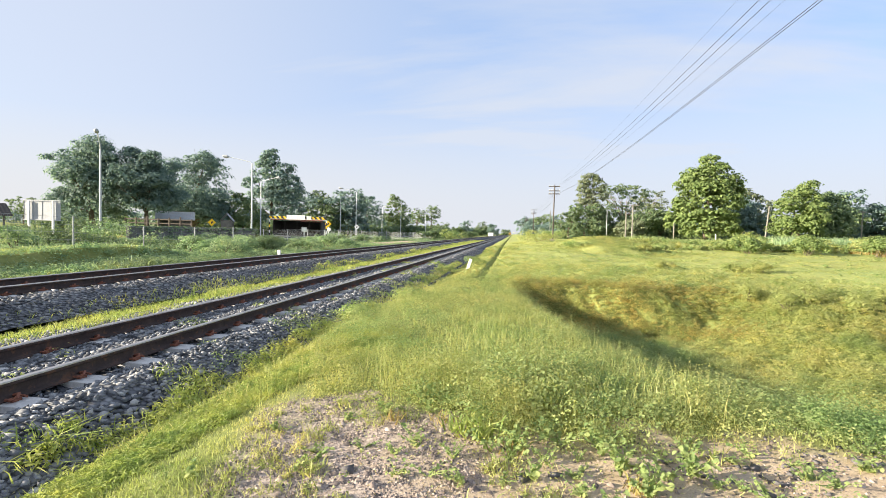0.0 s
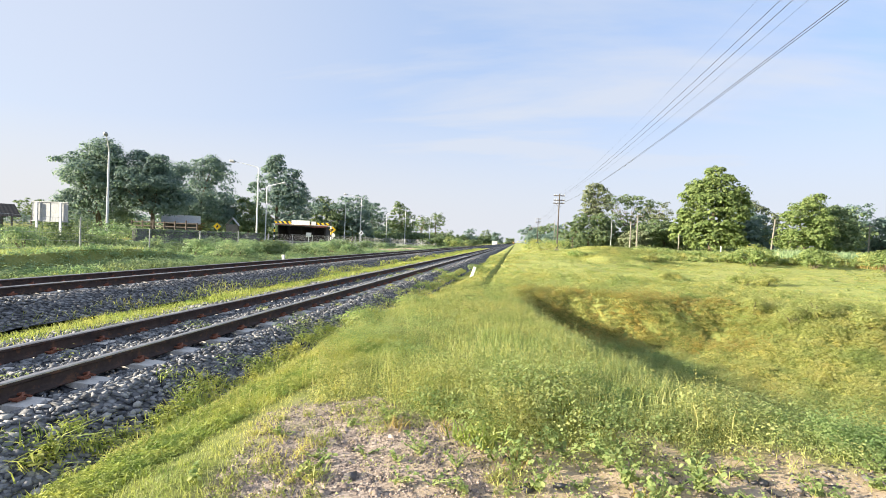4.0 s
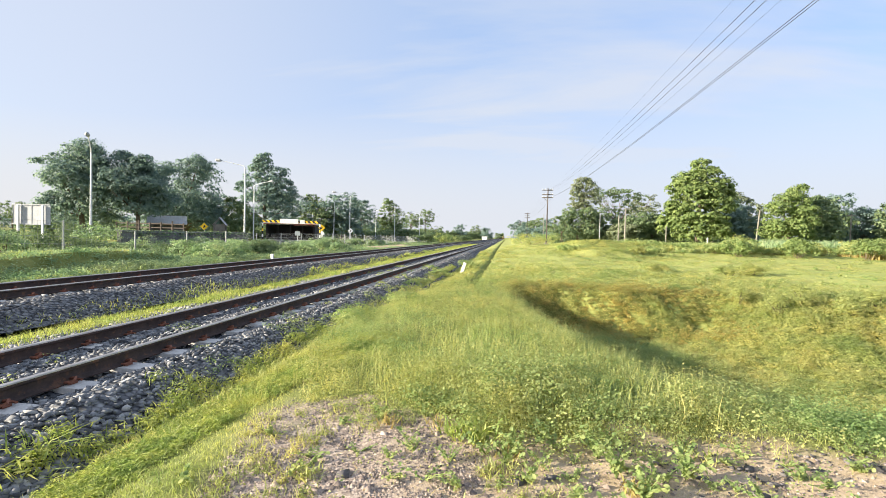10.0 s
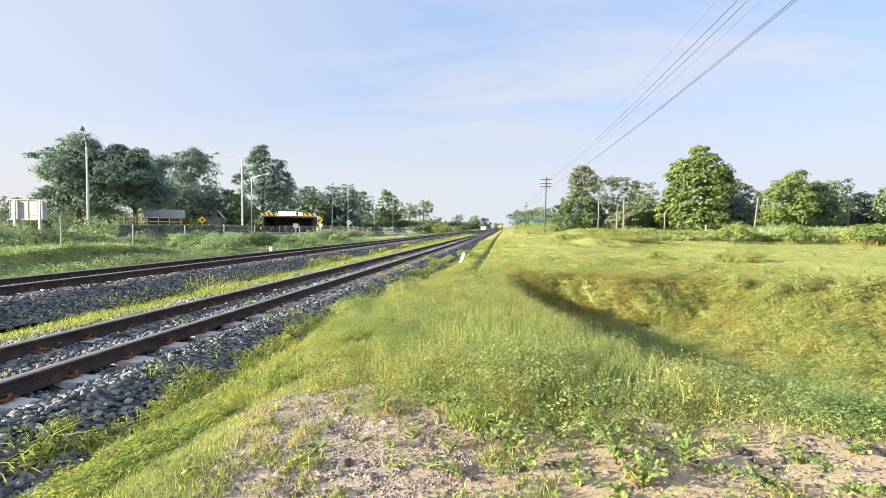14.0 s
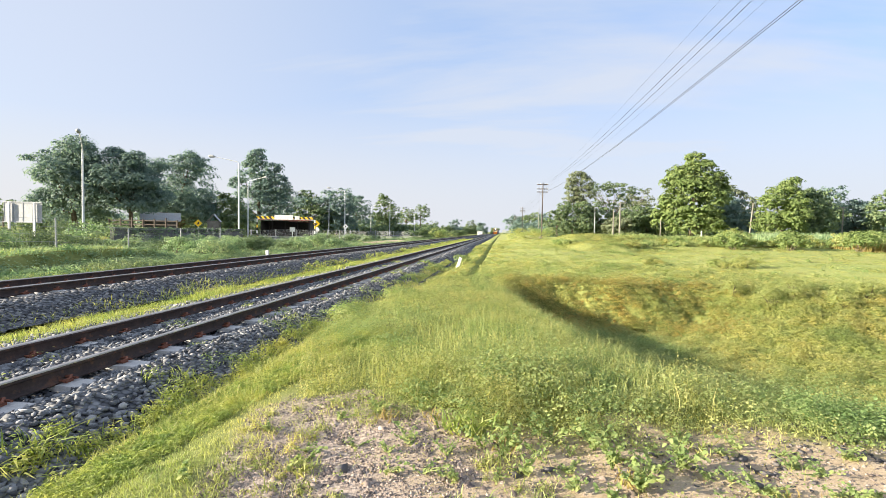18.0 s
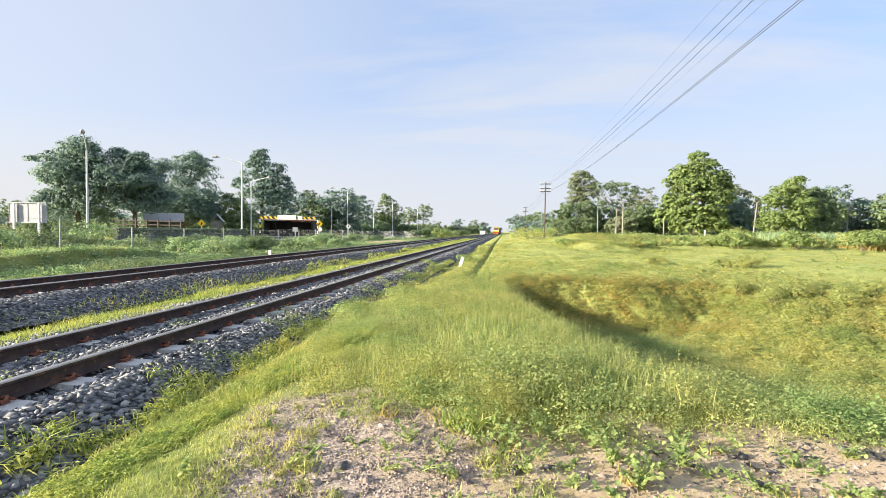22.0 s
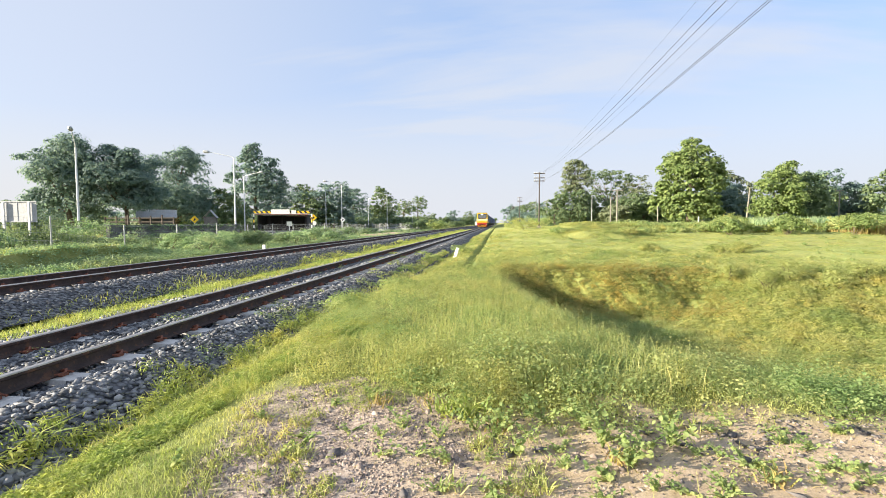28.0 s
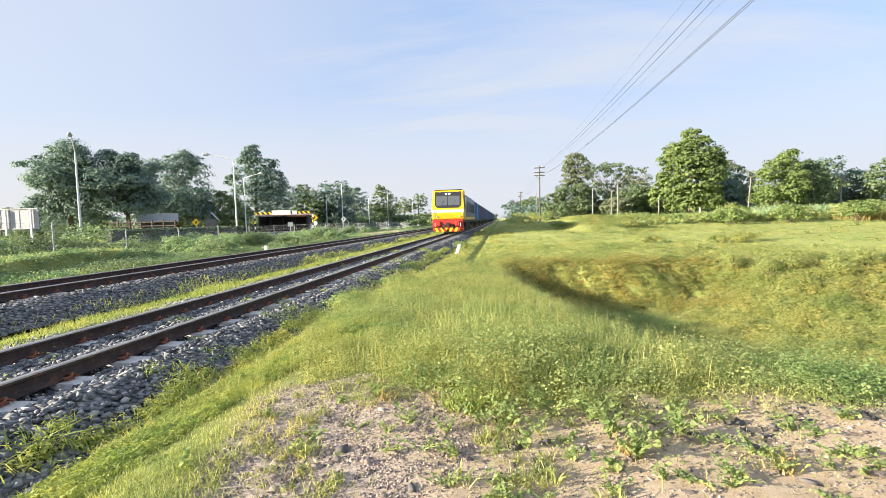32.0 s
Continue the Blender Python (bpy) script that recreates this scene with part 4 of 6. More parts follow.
build_woods("hedge_growth", -75, -38, 62, 86, 0.6, 1.8, 700, LEAF_MID, "undergrowth below the roadside trees")
build_woods("hedge_growth", -48, -24, 100, 176, 1.0, 3.0, 900, LEAF_MID, "undergrowth along the road")


# ---- street lamps along the road ----
def build_lamp(x, y, way, label, h=8.45, rise=0.62, reach=2.5):
    z0 = float(land(x, y))
    t = thing("street_lamp", pose(x, y, z0), label, "street lamp", "street lamps along the road")
    part("pole", tubed(((0, 0, 0), (0, 0, h * 0.5), (0, 0, h)), (0.095, 0.08, 0.06), 10), GALV, t)
    part("base_plate", boxed(-0.2, 0.2, -0.2, 0.2, 0.0, 0.03), GALV, t)
    a = Vector(way).normalized() * reach
    top = h + rise
    part("arm", tubed(((0, 0, h - 0.05), (a.x * 0.06, a.y * 0.06, h + 0.13), (a.x * 0.5, a.y * 0.5, h + rise * 0.6), (a.x, a.y, top)), (0.045, 0.042, 0.036, 0.03), 8), GALV, t)
    bm = bmesh.new()
    d = a.normalized()
    tube(bm, (a + Vector((0, 0, top)), a + d * 0.2 + Vector((0, 0, top + 0.03)), a + d * 0.6 + Vector((0, 0, top + 0.06)), a + d * 0.72 + Vector((0, 0, top + 0.06))), (0.05, 0.15, 0.16, 0.06), 8)
    part("lamp_head", bm, FENCE, t, "grey cobra-head luminaire")


for y in (46.3, 79.9, 113.5, 147.0):
    build_lamp(-28.1, y, (-1, -0.15, 0), "galvanised street lamp with an arm over the road")
for y in (64.7, 97.2, 130.0, 162.0):
    build_lamp(-37.8, y, (1, -0.1, 0), "galvanised street lamp on the road's far side")
build_lamp(-33.0, 32.6, (0.62, -0.78, 0), "galvanised street lamp turned towards the railway", 7.55, 1.05, 1.6)


# ---- telegraph poles and wires ----
ARMS = (7.78, 7.15, 6.72)


def build_telegraph(x, y, z0, label):
    t = thing("telegraph_pole", pose(x, y, z0), label, "telegraph pole", "telegraph poles beside the railway")
    part("pole", tubed(((0, 0, -0.3), (0, 0, 4), (0.02, 0, 8.02)), (0.105, 0.09, 0.07), 10), WOOD_POLE, t)
    for k, z in enumerate(ARMS):
        half = 0.76
        part("crossarm", boxed(-half, half, 0.08, 0.17, z - 0.06, z + 0.06, bevel=0.008), WOOD_POLE, t)
        for x1 in (-0.68, -0.34, 0.34, 0.68):
            bm = bmesh.new()
            tube(bm, ((x1, 0.125, z + 0.06), (x1, 0.125, z + 0.13), (x1, 0.125, z + 0.2)), (0.03, 0.055, 0.03), 6)
            part("insulator", bm, PORCELAIN, t)
    part("brace", tubed(((-0.5, 0.1, ARMS[2] - 0.05), (0, 0.1, ARMS[2] - 0.55)), 0.02, 5), WOOD_POLE, t)
    part("footing", boxed(-0.25, 0.25, -0.25, 0.25, -0.3, 0.28, bevel=0.03), CON_POLE, t, "pale concrete footing")
    return t


POLES = [(5.7, 0.7, -0.15)] + [(5.65 + 0.1 * k, 66.7 + 66.0 * k, float(land(5.65 + 0.1 * k, 66.7 + 66.0 * k))) for k in range(5)]
for k, (x, y, z) in enumerate(POLES):
    build_telegraph(x, y, z, "dark timber telegraph pole with three crossarms")


def build_wires():
    for z, x1, r, slack in ((ARMS[0], 0.43, 0.0085, 0.68), (ARMS[0], 0.70, 0.009, 0.70), (ARMS[0], -0.1, 0.003, 0.66), (ARMS[1], 0.42, 0.003, 0.66), (ARMS[2], 0.66, 0.009, 0.66), (ARMS[2], 0.74, 0.0085, 0.66)):
        run = thing("telegraph_wire", None, "thin dark telegraph wire between poles", "wire", "telegraph wires")
        for (ax, ay, az), (bx, by, bz) in zip(POLES, POLES[1:4]):
            pts = []
            for i in range(25):
                s = i / 24
                sag = -4 * slack * s * (1 - s)
                pts.append((ax + (bx - ax) * s + x1, ay + (by - ay) * s + 0.12, az + (bz - az) * s + z + 0.18 + sag))
            part("span", tubed(pts, r, 4), WIRE, run)


build_wires()


def pole_thing(name, x, y, top, r, mat, label, lean=(0, 0), arm=0.0, z0=None):
    z0 = float(land(x, y)) if z0 is None else z0
    t = thing(name, pose(x, y, z0), label, "utility pole")
    h = top - z0
    part("post", tubed(((0, 0, -0.2), (lean[0] * 0.5, lean[1] * 0.5, h * 0.5), (lean[0], lean[1], h)), (r, r * 0.92, r * 0.8), 10), mat, t)
    if arm:
        part("crossarm", boxed(lean[0] - arm, lean[0] + arm, -0.06, 0.06, h - 0.25, h - 0.12), mat, t)
    return t


pole_thing("concrete_pole", 20.5, 83.8, 7.0, 0.13, CON_POLE, "pale concrete utility pole with a crossarm", arm=0.9)
pole_thing("concrete_pole", 19.6, 84.6, 5.8, 0.12, CON_POLE, "shorter pale concrete pole beside a taller one")
pole_thing("thin_pole", 14.1, 72.8, 5.4, 0.055, FENCE, "thin grey pole at the field edge")
pole_thing("leaning_pole", 43.0, 86.6, 7.3, 0.13, CON_POLE, "leaning pale concrete pole", lean=(0.5, 0))
pole_thing("concrete_pole", 60.2, 90.2, 7.0, 0.12, CON_POLE, "grey concrete pole among the trees", arm=0.7)
pole_thing("concrete_pole", 29.0, 89.0, 4.2, 0.1, CON_POLE, "short pale post below the large tree")
pole_thing("white_post", 34.3, 84.5, 2.2, 0.11, WHITE, "small white post at the field edge")
pole_thing("thin_pole", 9.2, 118, 7.4, 0.09, CON_POLE, "thin pale pole near the distant trees")
pole_thing("thin_pole", 11.2, 112, 6.6, 0.09, CON_POLE, "thin pale pole near the distant trees")


# ---- lineside posts, fence, wall, signs ----
def marker_post(x, y, tilt, label):
    z0 = float(land(x, y)) if x > -2.7 else -0.35
    t = thing("marker_post", pose(x, y, z0, tilt[0], tilt[1], 0), label, "marker post")
    part("post", boxed(-0.07, 0.07, -0.05, 0.05, -0.2, 0.52, bevel=0.012), WHITE, t)
    return t


marker_post(-2.05, 21.7, (0, 18), "leaning white concrete marker post in the grass")
marker_post(-11.4, 21.3, (0, -4), "white concrete marker post beside the track")

FENCE_X = -19.6


def build_fence():
    t = thing("mesh_fence", pose(FENCE_X, 0, 0), "grey wire mesh fence with concrete posts", "fence", kind="structure")
    proto = None
    ys = np.arange(6, 126, 4.0)
    zz = [float(land(FENCE_X, y)) for y in ys]
    for y, z in zip(ys, zz):
        if proto is None:
            proto = part("fence_post", tubed(((0, 0, -0.2), (0, 0, 1.5)), 0.033, 8), FENCE, t)
            proto.matrix_basis = pose(0, y, z)
        else:
            share(proto, pose(0, y, z), t)
    for y0, y1, z0, z1 in zip(ys, ys[1:], zz, zz[1:]):
        bm = bmesh.new()
        for h in np.arange(0.1, 1.46, 0.33):
            tube(bm, ((0, y0, z0 + h), (0, y1, z1 + h)), 0.005, 4, False)
        for s in np.arange(0.02, 1.0, 0.033):
            y, z = y0 + (y1 - y0) * s, z0 + (z1 - z0) * s
            tube(bm, ((0, y, z + 0.1), (0, y, z + 1.43)), 0.0022 + 0.00006 * max(0, y - 24), 3, False)
        part("mesh_panel", bm, FENCE, t)


build_fence()


def build_retaining_wall():
    t = thing("retaining_wall", None, "dark weathered concrete retaining wall", "wall", kind="structure")
    for i in range(5):
        y = 25.8 + i * 2.9
        bm = bmesh.new()
        box(bm, -24.25 - 0.01 * i, -24.0 - 0.01 * i, y, y + 2.89, -0.6, 1.02, bevel=0.01)
        part("wall_panel", bm, WALL_GREY, t)
        part("coping", boxed(-24.32, -23.92, y, y + 2.88, 1.02, 1.12, bevel=0.01), WALL_GREY, t)


build_retaining_wall()
n_ = 420
cy = rng.uniform(25.6, 40.5, n_)
cz = 1.02 - 0.5 * rng.uniform(0, 1, n_) ** 3 * (1 + wobble(cy, cy, 1.3, 2.0))
cv, cf = lump_cloud(-24.05 + rng.normal(0, 0.12, n_), cy, cz, rng.uniform(0.1, 0.28, n_), rng.uniform(0.08, 0.22, n_), np.full(n_, 0.09), 18)
tagged(mesh_from("wall_creeper", cv, cf, VERGE), "green creeper trailing over the top of the wall", "creeper", kind="stuff")


def build_board():
    t = thing("notice_board", pose(-35.1, 29.7, 0, 0, 0, 6), "white steel notice board seen from behind", "sign board")
    w, z0, z1 = 1.42, 1.36, 2.82
    part("panel", boxed(-w, w, 0.05, 0.08, z0, z1), BOARD, t, "pale metal sheet")
    for z in (z0, z1):
        part("frame_rail", boxed(-w - 0.03, w + 0.03, 0.0, 0.09, z - 0.035, z + 0.035), BOARD, t)
    for x in (-w, -w * 0.5, 0.0, w * 0.5, w):
        part("rib", boxed(x - 0.012, x + 0.012, 0.03, 0.048, z0 + 0.037, z1 - 0.037), FENCE if abs(x) < w else BOARD, t)
    for x in (-0.95, 0.95):
        part("post", boxed(x - 0.07, x + 0.07, -0.11, -0.005, -0.6, z1 - 0.05), WHITE, t)


build_board()


def diamond_sign(x, y, z, size, mat, label, post=True):
    z0 = float(land(x, y))
    face = math.degrees(math.atan2(-x, y)) * 0.6
    t = thing("warning_sign", pose(x, y, z0, 0, 0, face), label, "road sign")
    bm = bmesh.new()
    r = size * 0.5
    h = z - z0
    prism(bm, ((0, h - r), (r, h), (0, h + r), (-r, h)), -0.02, 0.0)
    part("plate", bm, mat, t)
    bm = bmesh.new()
    prism(bm, ((-0.14 * size, h - 0.16 * size), (0.02 * size, h - 0.16 * size), (0.14 * size, h + 0.05 * size), (0.04 * size, h + 0.2 * size), (-0.06 * size, h + 0.04 * size)), -0.027, -0.0215)
    part("symbol", bm, BLACK, t, "dark arrow-like mark")
    part("post", tubed(((0, 0.05, -0.1), (0, 0.05, h + r * 0.5)), 0.04, 8), GALV, t)
    return t


diamond_sign(-39.3, 55.4, 1.72, 1.0, YELLOW_SIGN, "yellow diamond road warning sign")
diamond_sign(-26.0, 62.2, 2.0, 0.95, YELLOW_SIGN, "yellow diamond road warning sign on a post")
diamond_sign(-25.3, 72.4, 1.75, 0.9, GALV, "grey diamond road sign seen from behind")


def round_plate():
    t = thing("round_sign", pose(-25.4, 61.0, float(land(-25.4, 61.0)), 0, 0, 10), "small round white road sign on a post", "road sign")
    bm = bmesh.new()
    tube(bm, ((0, -0.02, 1.55), (0, 0.0, 1.55)), 0.3, 16)
    part("plate", bm, WHITE, t)
    part("post", tubed(((0, 0.05, -0.1), (0, 0.05, 1.7)), 0.035, 8), GALV, t)
    t = thing("white_sign", pose(-21.7, 45.6, float(land(-21.7, 45.6)), 0, 0, 20), "plain white square sign on a white post", "sign")
    part("plate", boxed(-0.26, 0.26, -0.02, 0.0, 1.35, 1.8), WHITE, t)
    part("post", boxed(-0.05, 0.05, 0.002, 0.09, -0.1, 1.7), WHITE, t)


round_plate()


def striped_bar(name, length, thick, parent, m, n):
    """A bar along x in alternating yellow and black bands."""
    for i in range(n):
        a, b = length * i / n, length * (i + 1) / n
        sk = 0.10 if thick > 0.2 else 0.0
        bm = bmesh.new()
        h = thick * 0.5
        vs = [(a + sk, -h), (b + sk, -h), (b - sk, h), (a - sk, h)]
        prism(bm, vs, -0.06, 0.06)
        o = part(name, bm, (YELLOW_SIGN, BLACK)[i % 2], parent)
        o.matrix_basis = m


def build_portal():
    ax, ay, bx, by = -26.4, 47.0, -20.2, 47.9
    z0 = -0.3
    ln = math.hypot(bx - ax, by - ay)
    t = thing("height_limit_portal", pose(ax, ay, z0, 0, 0, math.degrees(math.atan2(by - ay, bx - ax))), "yellow and black striped height limit portal over a road", "portal")
    top = 2.70
    striped_bar("beam_band", ln, 0.25, t, pose(0, 0, top), 24)
    for x in (0.0, ln):
        for i in range(9):
            part("post_band", tubed(((x, 0, 0.3 * i - 0.2), (x, 0, 0.3 * i + 0.1)), 0.075, 10), (YELLOW_SIGN, WHITE, BLACK)[(i % 2) * 2 if i % 4 else 1], t)
    part("clearance_plate", boxed(1.9, 3.9, -0.1, -0.065, top - 0.2, top + 0.3), WHITE, t, "white clearance plate")
    part("clearance_plate", boxed(4.1, 4.6, -0.1, -0.065, top - 0.18, top + 0.22), WHITE, t, "small white plate")


build_portal()


def build_hut(name, x, y, w, d, eave, ridge, turn, roof, label, open_front=True):
    z0 = float(land(x, y))
    t = thing(name, pose(x, y, z0, 0, 0, turn), label, "house")
    for sx in (-1, 1):
        for sy in (-1, 1):
            part("corner_post", boxed(sx * w * 0.46 - 0.08, sx * w * 0.46 + 0.08, sy * d * 0.46 - 0.08, sy * d * 0.46 + 0.08, -0.1, eave), OLD_TIMBER, t)
    part("back_wall", boxed(-w * 0.45, w * 0.45, d * 0.42, d * 0.45, 0, eave - 0.05), OLD_TIMBER, t)
    part("side_wall", boxed(-w * 0.45, -w * 0.43, -d * 0.4, d * 0.41, 0, eave - 0.05), OLD_TIMBER, t)
    part("floor_slab", boxed(-w * 0.5, w * 0.5, -d * 0.5, d * 0.5, -0.1, 0.15), CONCRETE, t)
    for s in (-1, 1):
        bm = bmesh.new()
        n = 40
        pts = []
        for i in range(n + 1):
            px = -w * 0.56 + w * 1.12 * i / n
            dz = 0.012 * (i % 2)
            pts.append([bm.verts.new((px, s * d * 0.62, eave - 0.15 + dz)), bm.verts.new((px, 0, ridge + dz)), bm.verts.new((px, 0, ridge + dz - 0.05)), bm.verts.new((px, s * d * 0.62, eave - 0.2 + dz))])
        for p, q in zip(pts, pts[1:]):
            for k in range(4):
                bm.faces.new((p[k], p[(k + 1) % 4], q[(k + 1) % 4], q[k]))
        part("roof_sheet", bm, roof, t)
    return t


build_hut("cottage", -50.9, 63.2, 4.6, 3.6, 2.5, 3.6, 38, ROOF_GREY, "low cottage with a weathered grey sheet roof")
build_hut("small_hut", -39.2, 58.6, 1.5, 1.4, 2.5, 3.4, 115, ROOF_GREY, "small gabled hut with a grey roof")
build_hut("farm_house", -60.4, 42.4, 6.4, 5.6, 2.2, 3.5, 62, DARK_WOOD, "low house with a dark brown roof")


def build_corral():
    """Timber posts with four rails, seen below the trees."""
    ax, ay, bx, by = -50.5, 53.6, -41.5, 54.4
    t = thing("timber_fence", pose(ax, ay, float(land(ax, ay)), 0, 0, math.degrees(math.atan2(by - ay, bx - ax))), "weathered brown timber rail fence below the trees", "fence")
    ln = math.hypot(bx - ax, by - ay)
    for i in range(7):
        x = ln * i / 6
        part("post", boxed(x - 0.07, x + 0.07, -0.07, 0.07, -0.2, 2.35 + 0.12 * (i % 3), bevel=0.01), BROWN_TIMBER, t)
    for i in range(6):
        for z in (0.6, 1.15, 1.7, 2.2):
            x0, x1 = ln * i / 6 + 0.072, ln * (i + 1) / 6 - 0.072
            part("rail", boxed(x0, x1, -0.03, 0.03, z - 0.06, z + 0.06), BROWN_TIMBER, t)


build_corral()


def build_shop():
    z0 = -0.3
    t = thing("roadside_shop", pose(-38.0, 78.0, z0, 0, 0, 12), "dark open-fronted shop with a white and red roof edge", "building")
    part("floor_slab", boxed(-4.4, 4.4, -2.0, 3.4, -0.1, 0.2), CONCRETE, t)
    part("back_wall", boxed(-4.2, 4.2, 3.0, 3.2, 0.2, 2.9), DARK_WOOD, t)
    for s in (-4.2, 4.05):
        part("side_wall", boxed(s, s + 0.15, -1.6, 2.99, 0.2, 2.9), DARK_WOOD, t)
    for x in (-4.1, -2.1, 0.0, 2.1, 4.0):
        part("column", tubed(((x, -1.8, 0.2), (x, -1.8, 2.9)), 0.07, 8), DARK_WOOD, t)
    part("counter", boxed(-3.6, 1.0, -0.6, 0.0, 0.2, 1.2), DARK_WOOD, t)
    part("shelf", boxed(-3.0, 3.8, 2.5, 2.95, 1.3, 1.36), CONCRETE, t)
    bm = bmesh.new()
    prism(bm, ((-4.6, 3.0), (4.6, 3.0), (4.4, 3.1), (1.0, 3.65), (-4.5, 3.55)), -2.2, 3.5)
    part("roof", bm, ROOF_WHITE, t, "white metal roof")
    part("fascia", boxed(-4.6, 4.6, -2.28, -2.205, 2.92, 3.05), ROOF_RED, t, "faded red fascia board")
    part("awning", boxed(1.0, 4.5, -3.4, -2.3, 2.7, 2.76), ROOF_RED, t)


build_shop()


def build_far_cabin():
    t = thing("lineside_cabin", pose(-10.8, 231, -0.3), "small white lineside cabin far along the track", "cabin")
    part("wall", boxed(-1.2, 1.2, -1, 1, 0, 1.9), WHITE, t)
    part("roof", boxed(-1.4, 1.4, -1.2, 1.2, 1.9, 2.05), ROOF_GREY, t)


build_far_cabin()
road = part("road", boxed(-37.2, -28.7, -30, 600, -0.4, -0.22), ASPHALT)
tagged(road, "grey asphalt road parallel to the railway", "road", kind="structure")


OLD_CONCRETE = plain("old_concrete", (0.32, 0.31, 0.29), (0.47, 0.455, 0.42), 3, 0.9, spots=(0.14, 0.14, 0.11))


def build_slab():
    t = thing("concrete_slab", pose(-16.2, 17.2, 0.08, 2, -3, 35), "broken pale concrete slab in the grass", "slab")
    part("slab", boxed(-0.62, 0.62, -0.22, 0.22, -0.3, 0.24, bevel=0.05), OLD_CONCRETE, t)


build_slab()


# ---- train ----
LOCO_YELLOW = plain("loco_yellow", (0.78, 0.48, 0.02), (0.86, 0.55, 0.03), 0.9, 0.35, bump=0.03)
LOCO_BLUE = plain("loco_blue", (0.035, 0.065, 0.18), (0.06, 0.10, 0.24), 0.8, 0.4, bump=0.03, spots=(0.08, 0.10, 0.18))
LOCO_RED = plain("loco_red", (0.38, 0.025, 0.02), (0.56, 0.05, 0.03), 2.5, 0.5, bump=0.08, spots=(0.12, 0.03, 0.025))
WAGON_BLUE = plain("wagon_blue", (0.10, 0.19, 0.40), (0.15, 0.26, 0.50), 0.6, 0.5, bump=0.05, spots=(0.10, 0.09, 0.12))
WAGON_PURPLE = plain("wagon_violet", (0.11, 0.12, 0.22), (0.17, 0.17, 0.28), 0.6, 0.55, bump=0.05, spots=(0.14, 0.09, 0.09))
UNDER = plain("underframe", (0.02, 0.02, 0.022), (0.05, 0.045, 0.04), 2, 0.7)
GLASS, gn_, gl_, gp_ = material("dark_glass")
gp_.inputs["Base Color"].default_value = (0.10, 0.105, 0.11, 1)
gp_.inputs["Roughness"].default_value = 0.08
gp_.inputs["IOR"].default_value = 1.9
LIGHT, ln_, ll_, lp_ = material("headlight_glow")
lp_.inputs["Emission Color"].default_value = (1.0, 0.93, 0.8, 1)
lp_.inputs["Emission Strength"].default_value = 6.0


def bogie(parent, y, r=0.46):
    b = part("bogie_frame", boxed(-0.95, 0.95, y - 1.9, y + 1.9, 0.42, 0.78, bevel=0.05), UNDER, parent)
    for d in (-1.35, 0.0, 1.35):
        for s in (-1, 1):
            bm = bmesh.new()
            tube(bm, ((s * 0.46, y + d, r), (s * 0.60, y + d, r)), r, 16)
            part("wheel", bm, UNDER, b)


